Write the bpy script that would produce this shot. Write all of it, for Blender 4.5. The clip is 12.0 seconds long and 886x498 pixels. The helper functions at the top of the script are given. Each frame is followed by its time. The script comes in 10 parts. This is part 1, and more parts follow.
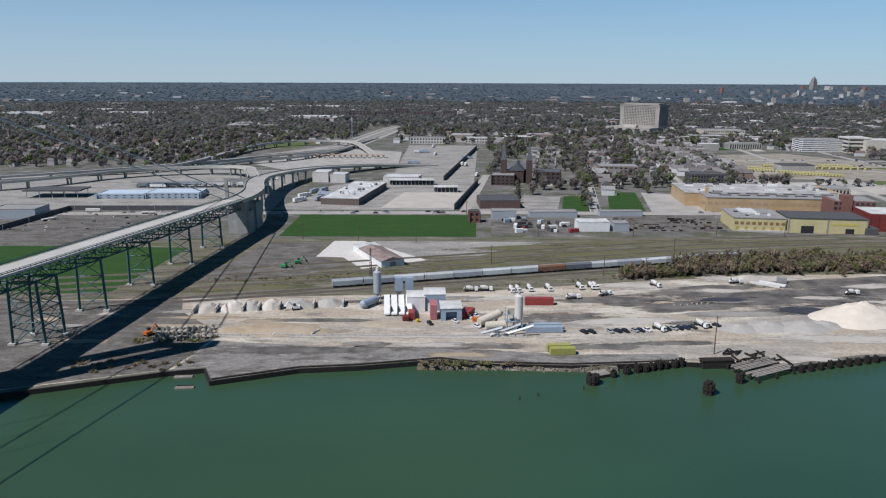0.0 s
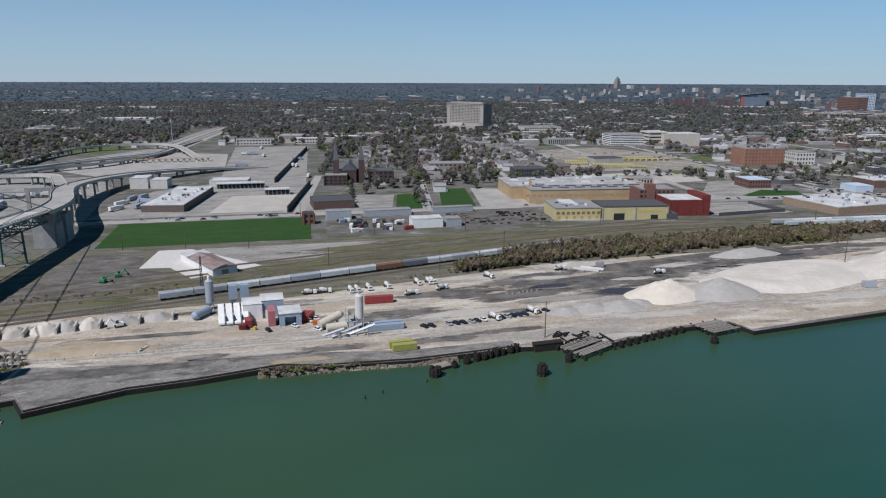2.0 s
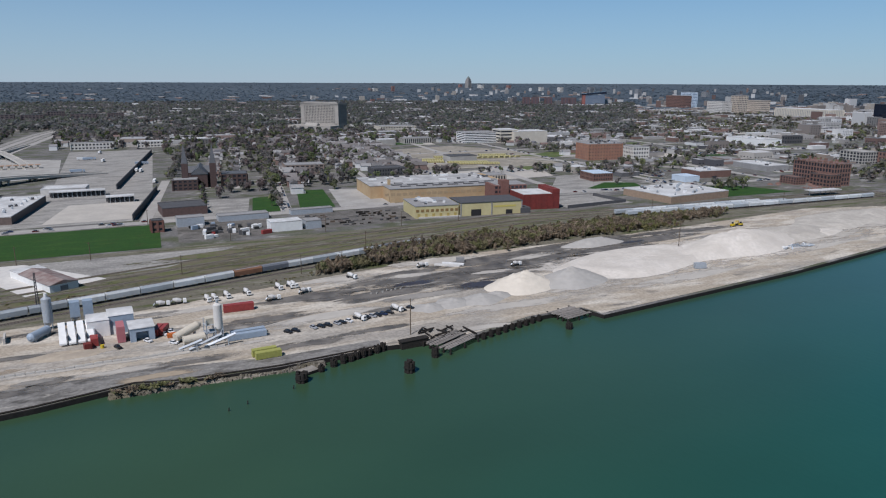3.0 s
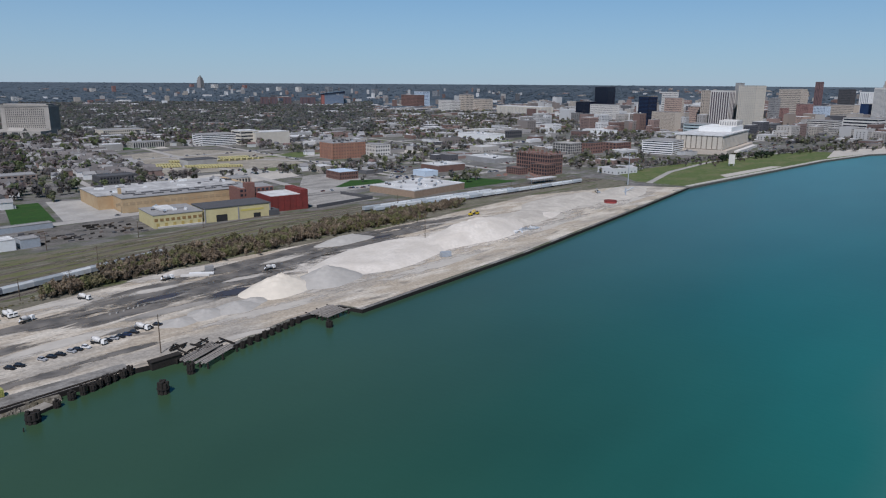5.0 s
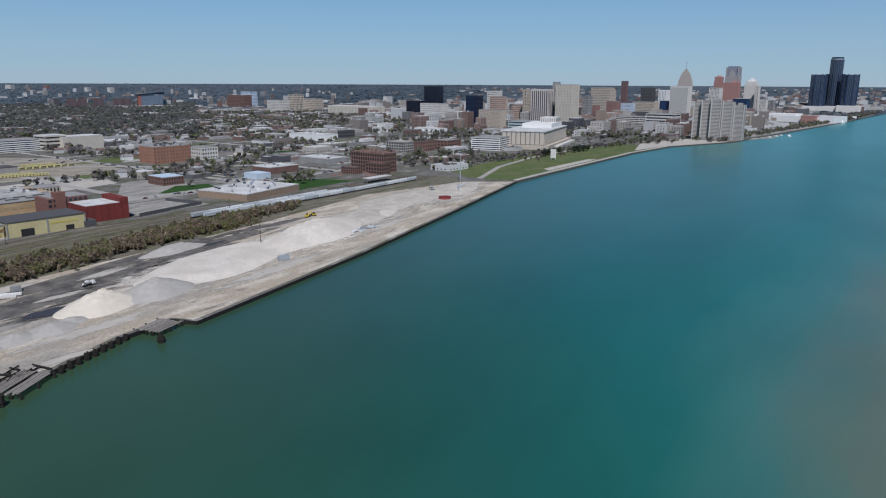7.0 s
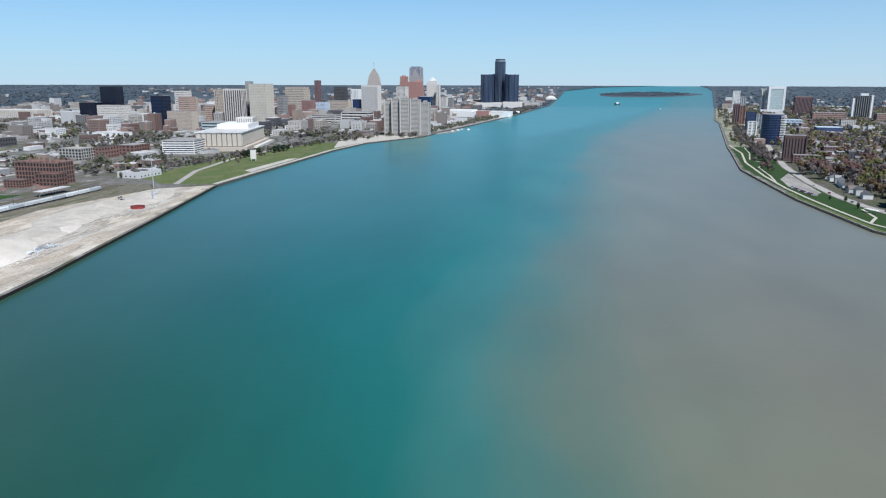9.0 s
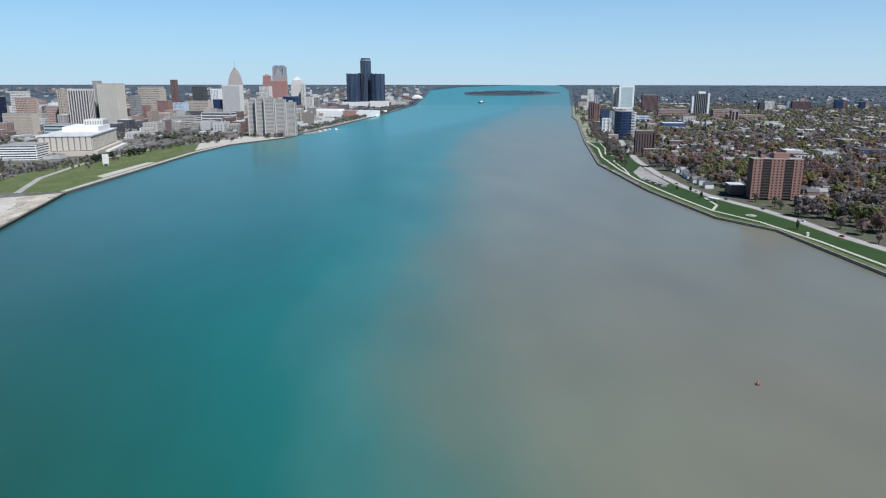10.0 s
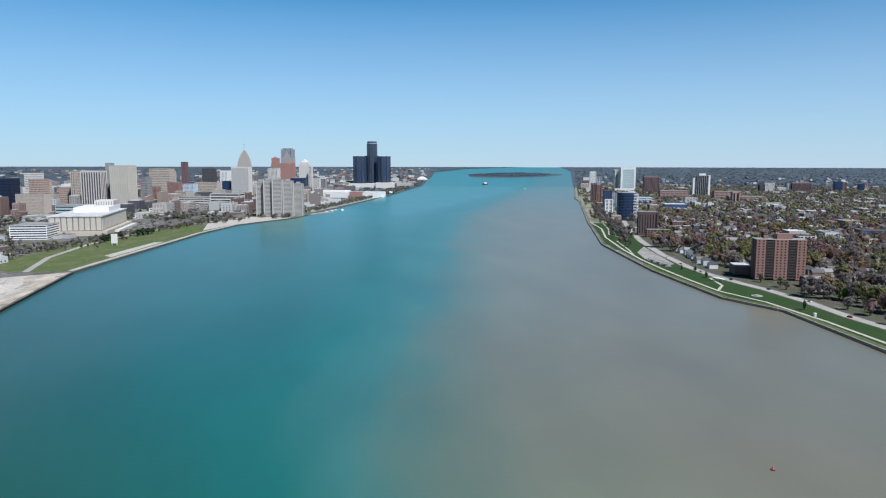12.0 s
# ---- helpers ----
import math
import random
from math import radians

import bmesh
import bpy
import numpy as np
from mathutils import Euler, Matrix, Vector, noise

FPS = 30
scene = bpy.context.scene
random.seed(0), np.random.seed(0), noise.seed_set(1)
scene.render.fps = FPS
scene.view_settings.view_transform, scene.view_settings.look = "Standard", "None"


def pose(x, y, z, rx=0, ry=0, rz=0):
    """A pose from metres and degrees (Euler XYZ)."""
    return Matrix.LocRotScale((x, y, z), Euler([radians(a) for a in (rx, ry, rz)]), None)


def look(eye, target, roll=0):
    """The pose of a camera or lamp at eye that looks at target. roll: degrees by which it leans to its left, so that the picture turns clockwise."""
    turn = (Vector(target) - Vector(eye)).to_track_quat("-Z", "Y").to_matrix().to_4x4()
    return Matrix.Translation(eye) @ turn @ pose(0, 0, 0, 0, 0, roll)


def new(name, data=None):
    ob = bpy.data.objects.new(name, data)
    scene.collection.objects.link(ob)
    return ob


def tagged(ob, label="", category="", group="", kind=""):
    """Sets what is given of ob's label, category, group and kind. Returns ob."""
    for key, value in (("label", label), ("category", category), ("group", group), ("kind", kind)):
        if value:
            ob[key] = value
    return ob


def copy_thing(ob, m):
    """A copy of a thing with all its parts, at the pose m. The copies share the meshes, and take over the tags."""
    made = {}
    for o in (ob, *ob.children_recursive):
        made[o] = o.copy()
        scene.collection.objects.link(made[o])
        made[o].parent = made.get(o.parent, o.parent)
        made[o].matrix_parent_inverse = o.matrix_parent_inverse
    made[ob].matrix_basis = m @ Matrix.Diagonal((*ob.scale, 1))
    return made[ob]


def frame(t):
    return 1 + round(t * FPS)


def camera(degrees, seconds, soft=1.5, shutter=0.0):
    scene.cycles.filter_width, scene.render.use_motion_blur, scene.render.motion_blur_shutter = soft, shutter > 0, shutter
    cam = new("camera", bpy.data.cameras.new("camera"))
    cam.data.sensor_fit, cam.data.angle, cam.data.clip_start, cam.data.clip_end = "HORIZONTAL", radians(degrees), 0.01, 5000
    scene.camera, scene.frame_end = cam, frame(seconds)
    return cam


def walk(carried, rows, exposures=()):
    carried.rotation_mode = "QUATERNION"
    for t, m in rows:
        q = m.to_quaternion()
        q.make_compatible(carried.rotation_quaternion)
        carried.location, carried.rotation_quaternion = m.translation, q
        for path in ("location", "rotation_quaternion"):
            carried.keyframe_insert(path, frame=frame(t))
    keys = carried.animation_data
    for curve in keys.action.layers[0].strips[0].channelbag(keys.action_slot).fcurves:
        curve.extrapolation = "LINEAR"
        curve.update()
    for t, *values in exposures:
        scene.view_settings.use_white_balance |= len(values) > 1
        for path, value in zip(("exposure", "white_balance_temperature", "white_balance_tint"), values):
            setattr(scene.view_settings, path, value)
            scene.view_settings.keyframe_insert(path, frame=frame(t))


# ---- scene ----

# ---------------------------------------------------------------- camera
cam = camera(64.24, 12.0, soft=1.15)
ROWS = [
    (0.0, 0.0, 0.0, 114.06, 0.0, -13.44, 0.19),
    (0.5, -0.1, -0.38, 114.15, -1.3, -13.45, 0.2),
    (1.0, -0.14, -0.21, 114.1, -4.63, -13.45, 0.18),
    (1.5, -0.17, -0.24, 114.11, -8.52, -13.45, 0.23),
    (2.0, -0.23, -0.29, 114.14, -13.57, -13.44, 0.21),
    (2.5, -0.44, -0.55, 114.21, -19.17, -13.43, 0.24),
    (3.0, -0.58, -0.63, 114.25, -25.09, -13.43, 0.22),
    (3.5, -0.91, -1.13, 114.41, -31.4, -13.41, 0.24),
    (3.7, -1.03, -1.43, 114.49, -33.91, -13.38, 0.26),
    (4.5, -1.7, -1.1, 114.4, -42.2, -13.35, 0.34),
    (5.3, -2.3, -0.56, 114.17, -46.4, -13.33, 0.34),
    (5.5, -2.24, -0.57, 114.15, -46.42, -13.32, 0.33),
    (6.0, -2.17, -0.51, 114.12, -48.63, -13.33, 0.33),
    (6.5, -2.33, -0.75, 114.03, -53.6, -13.3, 0.27),
    (7.0, -2.48, -0.77, 114.07, -58.99, -13.31, 0.26),
    (7.2, -2.47, -0.76, 114.1, -61.26, -13.32, 0.23),
    (8.0, -2.47, -0.3, 113.7, -70.7, -13.29, 0.2),
    (8.8, -2.47, 0.29, 113.41, -80.41, -13.26, 0.16),
    (9.0, -2.5, 0.43, 113.39, -82.88, -13.26, 0.13),
    (9.5, -2.55, 0.77, 113.38, -89.14, -13.25, 0.08),
    (10.0, -2.81, 1.38, 113.43, -93.44, -13.3, 0.07),
    (10.5, -2.91, 1.74, 113.56, -93.43, -13.25, 0.07),
    (11.0, -3.03, 1.92, 113.71, -93.31, -11.24, 0.09),
    (11.5, -3.22, 2.16, 113.78, -93.18, -8.46, 0.11),
    (12.0, -3.46, 2.27, 113.64, -93.08, -6.84, 0.1),
]
walk(cam, [(t, pose(x, y, z, 90 + pitch, 0, yaw) @ pose(0, 0, 0, 0, 0, roll)) for t, x, y, z, yaw, pitch, roll in ROWS],
     [(0.0, -0.03, 6130, 14), (3.5, -0.24, 5980, 15), (5.3, -0.25, 5950, 15), (7.2, -0.28, 5940, 14), (8.8, 0.30, 5930, 11), (12.0, 0.27, 5950, 11)])

# ---------------------------------------------------------------- daylight
SUN_AZ, SUN_EL = 235.0, 52.0        # compass degrees from +y towards +x
world = bpy.data.worlds.new("world")
scene.world = world
world.use_nodes = True
wn, wl = world.node_tree.nodes, world.node_tree.links
sky = wn.new("ShaderNodeTexSky")
sky.sky_type, sky.sun_disc = "NISHITA", False
sky.sun_elevation, sky.sun_rotation = radians(SUN_EL), radians(SUN_AZ)
sky.altitude, sky.air_density, sky.dust_density, sky.ozone_density = 120, 0.72, 0.0, 4.5
tone = wn.new("ShaderNodeMix")
tone.data_type, tone.blend_type = "RGBA", "MULTIPLY"
tone.inputs[0].default_value = 1.0
tone.inputs[7].default_value = (0.13, 0.90, 1.02, 1)
wl.new(sky.outputs[0], tone.inputs[6])
# pale spring haze, thickest along the skyline
haze = wn.new("ShaderNodeMix")
haze.data_type = "RGBA"
haze.inputs[7].default_value = (5.35, 5.85, 6.5, 1)
up_axis = wn.new("ShaderNodeSeparateXYZ")
wl.new(wn.new("ShaderNodeTexCoord").outputs["Generated"], up_axis.inputs[0])
fade = wn.new("ShaderNodeMapRange")
fade.inputs["From Min"].default_value, fade.inputs["From Max"].default_value = 0.0, 0.26
fade.inputs["To Min"].default_value, fade.inputs["To Max"].default_value = 0.87, 0.0
wl.new(up_axis.outputs[2], fade.inputs["Value"])
wl.new(fade.outputs[0], haze.inputs["Factor"])
wl.new(tone.outputs[2], haze.inputs[6])
# the sky deepens towards the zenith
deep = wn.new("ShaderNodeMapRange")
deep.inputs["From Min"].default_value, deep.inputs["From Max"].default_value = 0.2, 0.85
wl.new(up_axis.outputs[2], deep.inputs["Value"])
vault = wn.new("ShaderNodeMix")
vault.data_type, vault.blend_type = "RGBA", "MULTIPLY"
vault.inputs[7].default_value = (1.3, 0.36, 0.31, 1)
wl.new(haze.outputs[2], vault.inputs[6])
wl.new(deep.outputs[0], vault.inputs["Factor"])
wl.new(vault.outputs[2], wn["Background"].inputs[0])
wn["Background"].inputs[1].default_value = 0.092
lamp = bpy.data.lights.new("sun", "SUN")
lamp.energy, lamp.angle, lamp.color = 5.0, radians(0.53), (0.99, 0.95, 0.90)
sun = new("sun", lamp)
sa, se = radians(SUN_AZ), radians(SUN_EL)
sun.matrix_world = look((math.sin(sa) * math.cos(se) * 900, math.cos(sa) * math.cos(se) * 900, math.sin(se) * 900), (0, 0, 0))

# ---------------------------------------------------------------- materials
MATS = {}


def material(name, c1, c2=None, size=4.0, rough=0.85, c3=None, size3=40.0, amount3=0.5, metal=0.0, bump=0.0, island=0.0, each=0.0, spec=0.3):
    """A surface of two colours mixed by fine noise at `size` metres and a third by broad stains at `size3` metres."""
    if name in MATS:
        return MATS[name]
    m = bpy.data.materials.new(name)
    m.use_nodes = True
    n, l = m.node_tree.nodes, m.node_tree.links
    b = n["Principled BSDF"]
    b.inputs["Roughness"].default_value, b.inputs["Metallic"].default_value = rough, metal
    b.inputs["Specular IOR Level"].default_value = spec
    co = n.new("ShaderNodeTexCoord").outputs["Object"]

    def fine(scale, detail=5.0, lo=0.35, hi=0.65):
        t = n.new("ShaderNodeTexNoise")
        t.inputs["Scale"].default_value, t.inputs["Detail"].default_value = 1.0 / scale, detail
        l.new(co, t.inputs["Vector"])
        r = n.new("ShaderNodeMapRange")
        r.inputs["From Min"].default_value, r.inputs["From Max"].default_value = lo, hi
        l.new(t.outputs[0], r.inputs["Value"])
        return r.outputs[0]

    def mix(fac, a, bb):
        x = n.new("ShaderNodeMix")
        x.data_type = "RGBA"
        l.new(fac, x.inputs["Factor"])
        for k, v in ((6, a), (7, bb)):
            if isinstance(v, tuple):
                x.inputs[k].default_value = (*v, 1)
            else:
                l.new(v, x.inputs[k])
        return x.outputs[2]

    c2 = c2 or tuple(v * 0.8 for v in c1)
    grain = fine(size)
    col = mix(grain, c1, c2)
    if c3:
        f = fine(size3, 4.0, 0.5 - 0.12, 0.5 + 0.12)
        k = n.new("ShaderNodeMath")
        k.operation = "MULTIPLY"
        k.inputs[1].default_value = amount3
        l.new(f, k.inputs[0])
        col = mix(k.outputs[0], col, c3)
    for share, out in ((island, ("ShaderNodeNewGeometry", "Random Per Island")), (each, ("ShaderNodeObjectInfo", "Random"))):
        if share:
            src = n.new(out[0]).outputs[out[1]]
            r = n.new("ShaderNodeMapRange")
            r.inputs["To Min"].default_value, r.inputs["To Max"].default_value = 1 - share, 1 + share
            l.new(src, r.inputs["Value"])
            hsv = n.new("ShaderNodeHueSaturation")
            l.new(r.outputs[0], hsv.inputs["Value"])
            l.new(col, hsv.inputs["Color"])
            col = hsv.outputs[0]
    l.new(col, b.inputs["Base Color"])
    if bump:
        bp = n.new("ShaderNodeBump")
        bp.inputs["Distance"].default_value, bp.inputs["Strength"].default_value = bump, 0.6
        l.new(grain, bp.inputs["Height"])
        l.new(bp.outputs[0], b.inputs["Normal"])
    MATS[name] = m
    return m


def palette(name, colours, rough=0.85, size=3.0, cell=0.0, thin=0.0):
    """One of a few colours at random for each loose piece, or for each cell of `cell` metres. thin: share of light that passes through leaves."""
    if name in MATS:
        return MATS[name]
    m = material(name, (0.5, 0.5, 0.5), size=size, rough=rough, island=0.22 if cell else 0.0)
    n, l = m.node_tree.nodes, m.node_tree.links
    ramp = n.new("ShaderNodeValToRGB")
    ramp.color_ramp.interpolation = "CONSTANT"
    els = ramp.color_ramp.elements
    for i, c in enumerate(colours):
        e = els[i] if i < 2 else els.new(i / len(colours))
        e.position, e.color = i / len(colours), (*c, 1)
    if cell:
        v = n.new("ShaderNodeTexVoronoi")
        v.inputs["Scale"].default_value = 1.0 / cell
        l.new(n.new("ShaderNodeTexCoord").outputs["Object"], v.inputs["Vector"])
        sp = n.new("ShaderNodeSeparateColor")
        l.new(v.outputs["Color"], sp.inputs[0])
        l.new(sp.outputs[0], ramp.inputs[0])
    else:
        l.new(n.new("ShaderNodeNewGeometry").outputs["Random Per Island"], ramp.inputs[0])
    mx = n.new("ShaderNodeMix")
    mx.data_type, mx.blend_type = "RGBA", "MULTIPLY"
    mx.inputs[0].default_value = 0.35
    b = n["Principled BSDF"]
    l.new(ramp.outputs[0], mx.inputs[6])
    old = b.inputs["Base Color"].links[0].from_socket
    l.new(old, mx.inputs[7])
    if cell:
        mx.inputs[0].default_value = 1.0
        gain = n.new("ShaderNodeMix")
        gain.data_type, gain.blend_type = "RGBA", "MULTIPLY"
        gain.inputs[0].default_value = 1.0
        gain.inputs[7].default_value = (2.2, 2.2, 2.2, 1)
        l.new(mx.outputs[2], gain.inputs[6])
        mx = gain
    l.new(mx.outputs[2], b.inputs["Base Color"])
    if thin:
        tr = n.new("ShaderNodeBsdfTranslucent")
        l.new(mx.outputs[2], tr.inputs[0])
        ms = n.new("ShaderNodeMixShader")
        ms.inputs[0].default_value = thin
        l.new(b.outputs[0], ms.inputs[1])
        l.new(tr.outputs[0], ms.inputs[2])
        l.new(ms.outputs[0], n["Material Output"].inputs[0])
    return m


CONCRETE = material("concrete", (0.40, 0.385, 0.355), (0.34, 0.325, 0.30), 2.5, 0.9, (0.26, 0.25, 0.23), 18, 0.6)
def ground_cover(name, tones, stretch, rot, rough=0.95):
    """Bare trodden ground: broad drawn-out patches of several tones over fine grit."""
    m = material(name, (0.5, 0.5, 0.5), (0.36, 0.36, 0.36), 1.3, rough, bump=0.05)
    n, l = m.node_tree.nodes, m.node_tree.links
    b = n["Principled BSDF"]
    grit = b.inputs["Base Color"].links[0].from_socket
    co = n.new("ShaderNodeTexCoord").outputs["Object"]
    col = None
    for i, (c, size, lo, hi) in enumerate(tones):
        if col is None:
            col = n.new("ShaderNodeRGB")
            col.outputs[0].default_value = (*c, 1)
            col = col.outputs[0]
            continue
        mp = n.new("ShaderNodeMapping")
        mp.inputs["Rotation"].default_value = (0, 0, radians(rot))
        mp.inputs["Location"].default_value = (7.3 * i, 3.1 * i, 0)
        mp.inputs["Scale"].default_value = (1 / (size * stretch), 1 / size, 1)
        l.new(co, mp.inputs[0])
        t = n.new("ShaderNodeTexNoise")
        t.inputs["Scale"].default_value, t.inputs["Detail"].default_value, t.inputs["Roughness"].default_value = 1.0, 9.0, 0.62
        l.new(mp.outputs[0], t.inputs["Vector"])
        r = n.new("ShaderNodeMapRange")
        r.inputs["From Min"].default_value, r.inputs["From Max"].default_value = lo, hi
        l.new(t.outputs[0], r.inputs["Value"])
        x = n.new("ShaderNodeMix")
        x.data_type = "RGBA"
        l.new(r.outputs[0], x.inputs["Factor"])
        l.new(col, x.inputs[6])
        x.inputs[7].default_value = (*c, 1)
        col = x.outputs[2]
    mul = n.new("ShaderNodeMix")
    mul.data_type, mul.blend_type = "RGBA", "MULTIPLY"
    mul.inputs[0].default_value = 1.0
    mul.clamp_result = False
    gain = n.new("ShaderNodeMix")
    gain.data_type, gain.blend_type = "RGBA", "MULTIPLY"
    gain.inputs[0].default_value = 1.0
    gain.inputs[7].default_value = (2.3, 2.3, 2.3, 1)
    l.new(grit, gain.inputs[6])
    l.new(col, mul.inputs[6])
    l.new(gain.outputs[2], mul.inputs[7])
    l.new(mul.outputs[2], b.inputs["Base Color"])
    return m


YARD = ground_cover("yard_gravel", [((0.37, 0.318, 0.25), 0, 0, 0), ((0.52, 0.475, 0.405), 12, 0.46, 0.60), ((0.205, 0.185, 0.158), 9, 0.56, 0.66), ((0.30, 0.275, 0.24), 30, 0.50, 0.62), ((0.125, 0.12, 0.115), 5, 0.64, 0.70)], 3.2, -6)
CITYFLOOR = ground_cover("city_paving", [((0.13, 0.128, 0.122), 0, 0, 0), ((0.24, 0.235, 0.225), 26, 0.50, 0.60), ((0.07, 0.09, 0.04), 18, 0.54, 0.62), ((0.33, 0.32, 0.30), 12, 0.60, 0.68), ((0.085, 0.083, 0.08), 8, 0.58, 0.66)], 1.5, 8)
APRON = ground_cover("stained_apron", [((0.21, 0.20, 0.185), 0, 0, 0), ((0.12, 0.113, 0.103), 6, 0.48, 0.60), ((0.33, 0.31, 0.275), 4, 0.58, 0.68), ((0.07, 0.066, 0.06), 9, 0.60, 0.70)], 2.4, -4)
LOT = ground_cover("parking_lot", [((0.29, 0.278, 0.255), 0, 0, 0), ((0.21, 0.20, 0.185), 14, 0.46, 0.60), ((0.36, 0.345, 0.315), 8, 0.55, 0.66), ((0.14, 0.135, 0.125), 5, 0.62, 0.72)], 2.5, 8)
ROADWAY = material("road_concrete", (0.38, 0.36, 0.33), (0.33, 0.31, 0.29), 5, 0.9, (0.27, 0.26, 0.24), 30, 0.5)
DIRT = ground_cover("vacant_dirt", [((0.139, 0.129, 0.117), 0, 0, 0), ((0.087, 0.081, 0.071), 9, 0.46, 0.60), ((0.214, 0.198, 0.179), 7, 0.56, 0.68), ((0.060, 0.055, 0.051), 4, 0.62, 0.70)], 1.8, 10)
TANLOT = ground_cover("tan_lot", [((0.29, 0.262, 0.215), 0, 0, 0), ((0.21, 0.19, 0.155), 14, 0.46, 0.60), ((0.37, 0.34, 0.285), 8, 0.55, 0.66), ((0.13, 0.13, 0.085), 7, 0.60, 0.72)], 2.5, 8)
LAWN = ground_cover("lawn", [((0.020, 0.061, 0.008), 0, 0, 0), ((0.030, 0.074, 0.010), 10, 0.48, 0.62), ((0.036, 0.058, 0.013), 5, 0.56, 0.70)], 2.6, 0)
PARK = ground_cover("park_grass", [((0.085, 0.115, 0.035), 0, 0, 0), ((0.12, 0.13, 0.055), 20, 0.46, 0.60), ((0.06, 0.095, 0.026), 9, 0.54, 0.66), ((0.19, 0.17, 0.11), 7, 0.62, 0.72)], 2.2, 5)
RAILBED = ground_cover("rail_ballast", [((0.137, 0.125, 0.095), 0, 0, 0), ((0.075, 0.086, 0.032), 7, 0.50, 0.62), ((0.212, 0.201, 0.158), 5, 0.54, 0.66), ((0.066, 0.061, 0.047), 3.5, 0.60, 0.70)], 5.0, -4)
SOIL = ground_cover("town_ground", [((0.145, 0.138, 0.13), 0, 0, 0), ((0.082, 0.088, 0.052), 26, 0.46, 0.58), ((0.25, 0.24, 0.225), 18, 0.56, 0.65), ((0.088, 0.083, 0.08), 12, 0.54, 0.66)], 1.6, 8)
WHITE = material("white_paint", (0.72, 0.72, 0.70), (0.66, 0.66, 0.64), 2.0, 0.6)
STEEL = material("galvanised_steel", (0.42, 0.45, 0.48), (0.36, 0.39, 0.42), 1.5, 0.5, metal=0.3)
TEALSTEEL = material("teal_steel", (0.045, 0.13, 0.13), (0.035, 0.10, 0.105), 1.5, 0.6, (0.07, 0.07, 0.06), 6, 0.3)
BLUEPAINT = material("blue_pylon_paint", (0.03, 0.12, 0.32), (0.025, 0.10, 0.28), 2, 0.6)
TIMBER = material("old_timber", (0.030, 0.025, 0.021), (0.016, 0.014, 0.012), 0.8, 0.95)
PLANK = material("weathered_plank", (0.27, 0.245, 0.22), (0.2, 0.18, 0.16), 1.0, 0.95, each=0.2)
SHEETPILE = material("rusty_sheet_pile", (0.022, 0.019, 0.017), (0.013, 0.012, 0.011), 1.2, 0.9)
QUAY = material("quay_concrete", (0.30, 0.275, 0.24), (0.24, 0.22, 0.19), 2.0, 0.9, (0.16, 0.14, 0.12), 9, 0.5)
SAND = material("pale_sand", (0.60, 0.545, 0.46), (0.55, 0.50, 0.42), 3.0, 0.95)
LIME = material("white_aggregate", (0.62, 0.575, 0.515), (0.545, 0.505, 0.45), 2.2, 0.95, (0.47, 0.43, 0.375), 16, 0.6, bump=0.12)
GREYSAND = material("grey_aggregate", (0.38, 0.362, 0.335), (0.335, 0.32, 0.295), 3.0, 0.95)
YELLOWWALL = material("pale_yellow_wall", (0.52, 0.46, 0.25), (0.47, 0.41, 0.22), 3.0, 0.8, (0.42, 0.35, 0.18), 9, 0.4)
ORANGEWALL = material("ochre_brick_wall", (0.45, 0.335, 0.20), (0.40, 0.295, 0.175), 2.0, 0.85, (0.36, 0.24, 0.13), 12, 0.7)
REDBRICK = material("red_brick", (0.19, 0.035, 0.03), (0.15, 0.03, 0.027), 1.5, 0.85, (0.12, 0.028, 0.024), 5, 0.6)
BRICK = material("brown_brick", (0.21, 0.125, 0.10), (0.17, 0.10, 0.082), 1.5, 0.85, (0.14, 0.085, 0.075), 10, 0.5, each=0.2)
BUFF = material("buff_stone", (0.46, 0.405, 0.34), (0.41, 0.36, 0.305), 3.0, 0.85)
PALE = material("pale_concrete", (0.58, 0.56, 0.52), (0.52, 0.50, 0.47), 3.0, 0.85)
ROOFGREY = material("grey_roof", (0.30, 0.295, 0.29), (0.25, 0.245, 0.24), 3.0, 0.9, (0.2, 0.2, 0.2), 15, 0.5)
ROOFDARK = material("dark_roof", (0.09, 0.09, 0.095), (0.07, 0.07, 0.073), 2.0, 0.85)
ROOFWHITE = material("white_roof", (0.62, 0.62, 0.61), (0.54, 0.54, 0.53), 2.5, 0.7, (0.34, 0.335, 0.325), 11, 0.6)
ROOFBLUE = material("pale_blue_roof", (0.50, 0.58, 0.66), (0.46, 0.54, 0.62), 4.0, 0.5)
GLASS = material("dark_glass", (0.03, 0.035, 0.045), (0.025, 0.03, 0.038), 6.0, 0.15, spec=0.6)
BLUEGLASS = material("blue_glass", (0.02, 0.04, 0.10), (0.018, 0.035, 0.085), 8.0, 0.15, spec=0.6)

# ---------------------------------------------------------------- building blocks
LAND = 3.0
WATER = 1.2
RIM = 4940.0


def lift(x, y):
    """The plain swells towards the skyline, so that the land ends at the horizon."""
    r = math.hypot(x, y)
    return 0.0 if r < 3600 else 93.0 * ((r - 3600) / (RIM - 3600)) ** 1.15


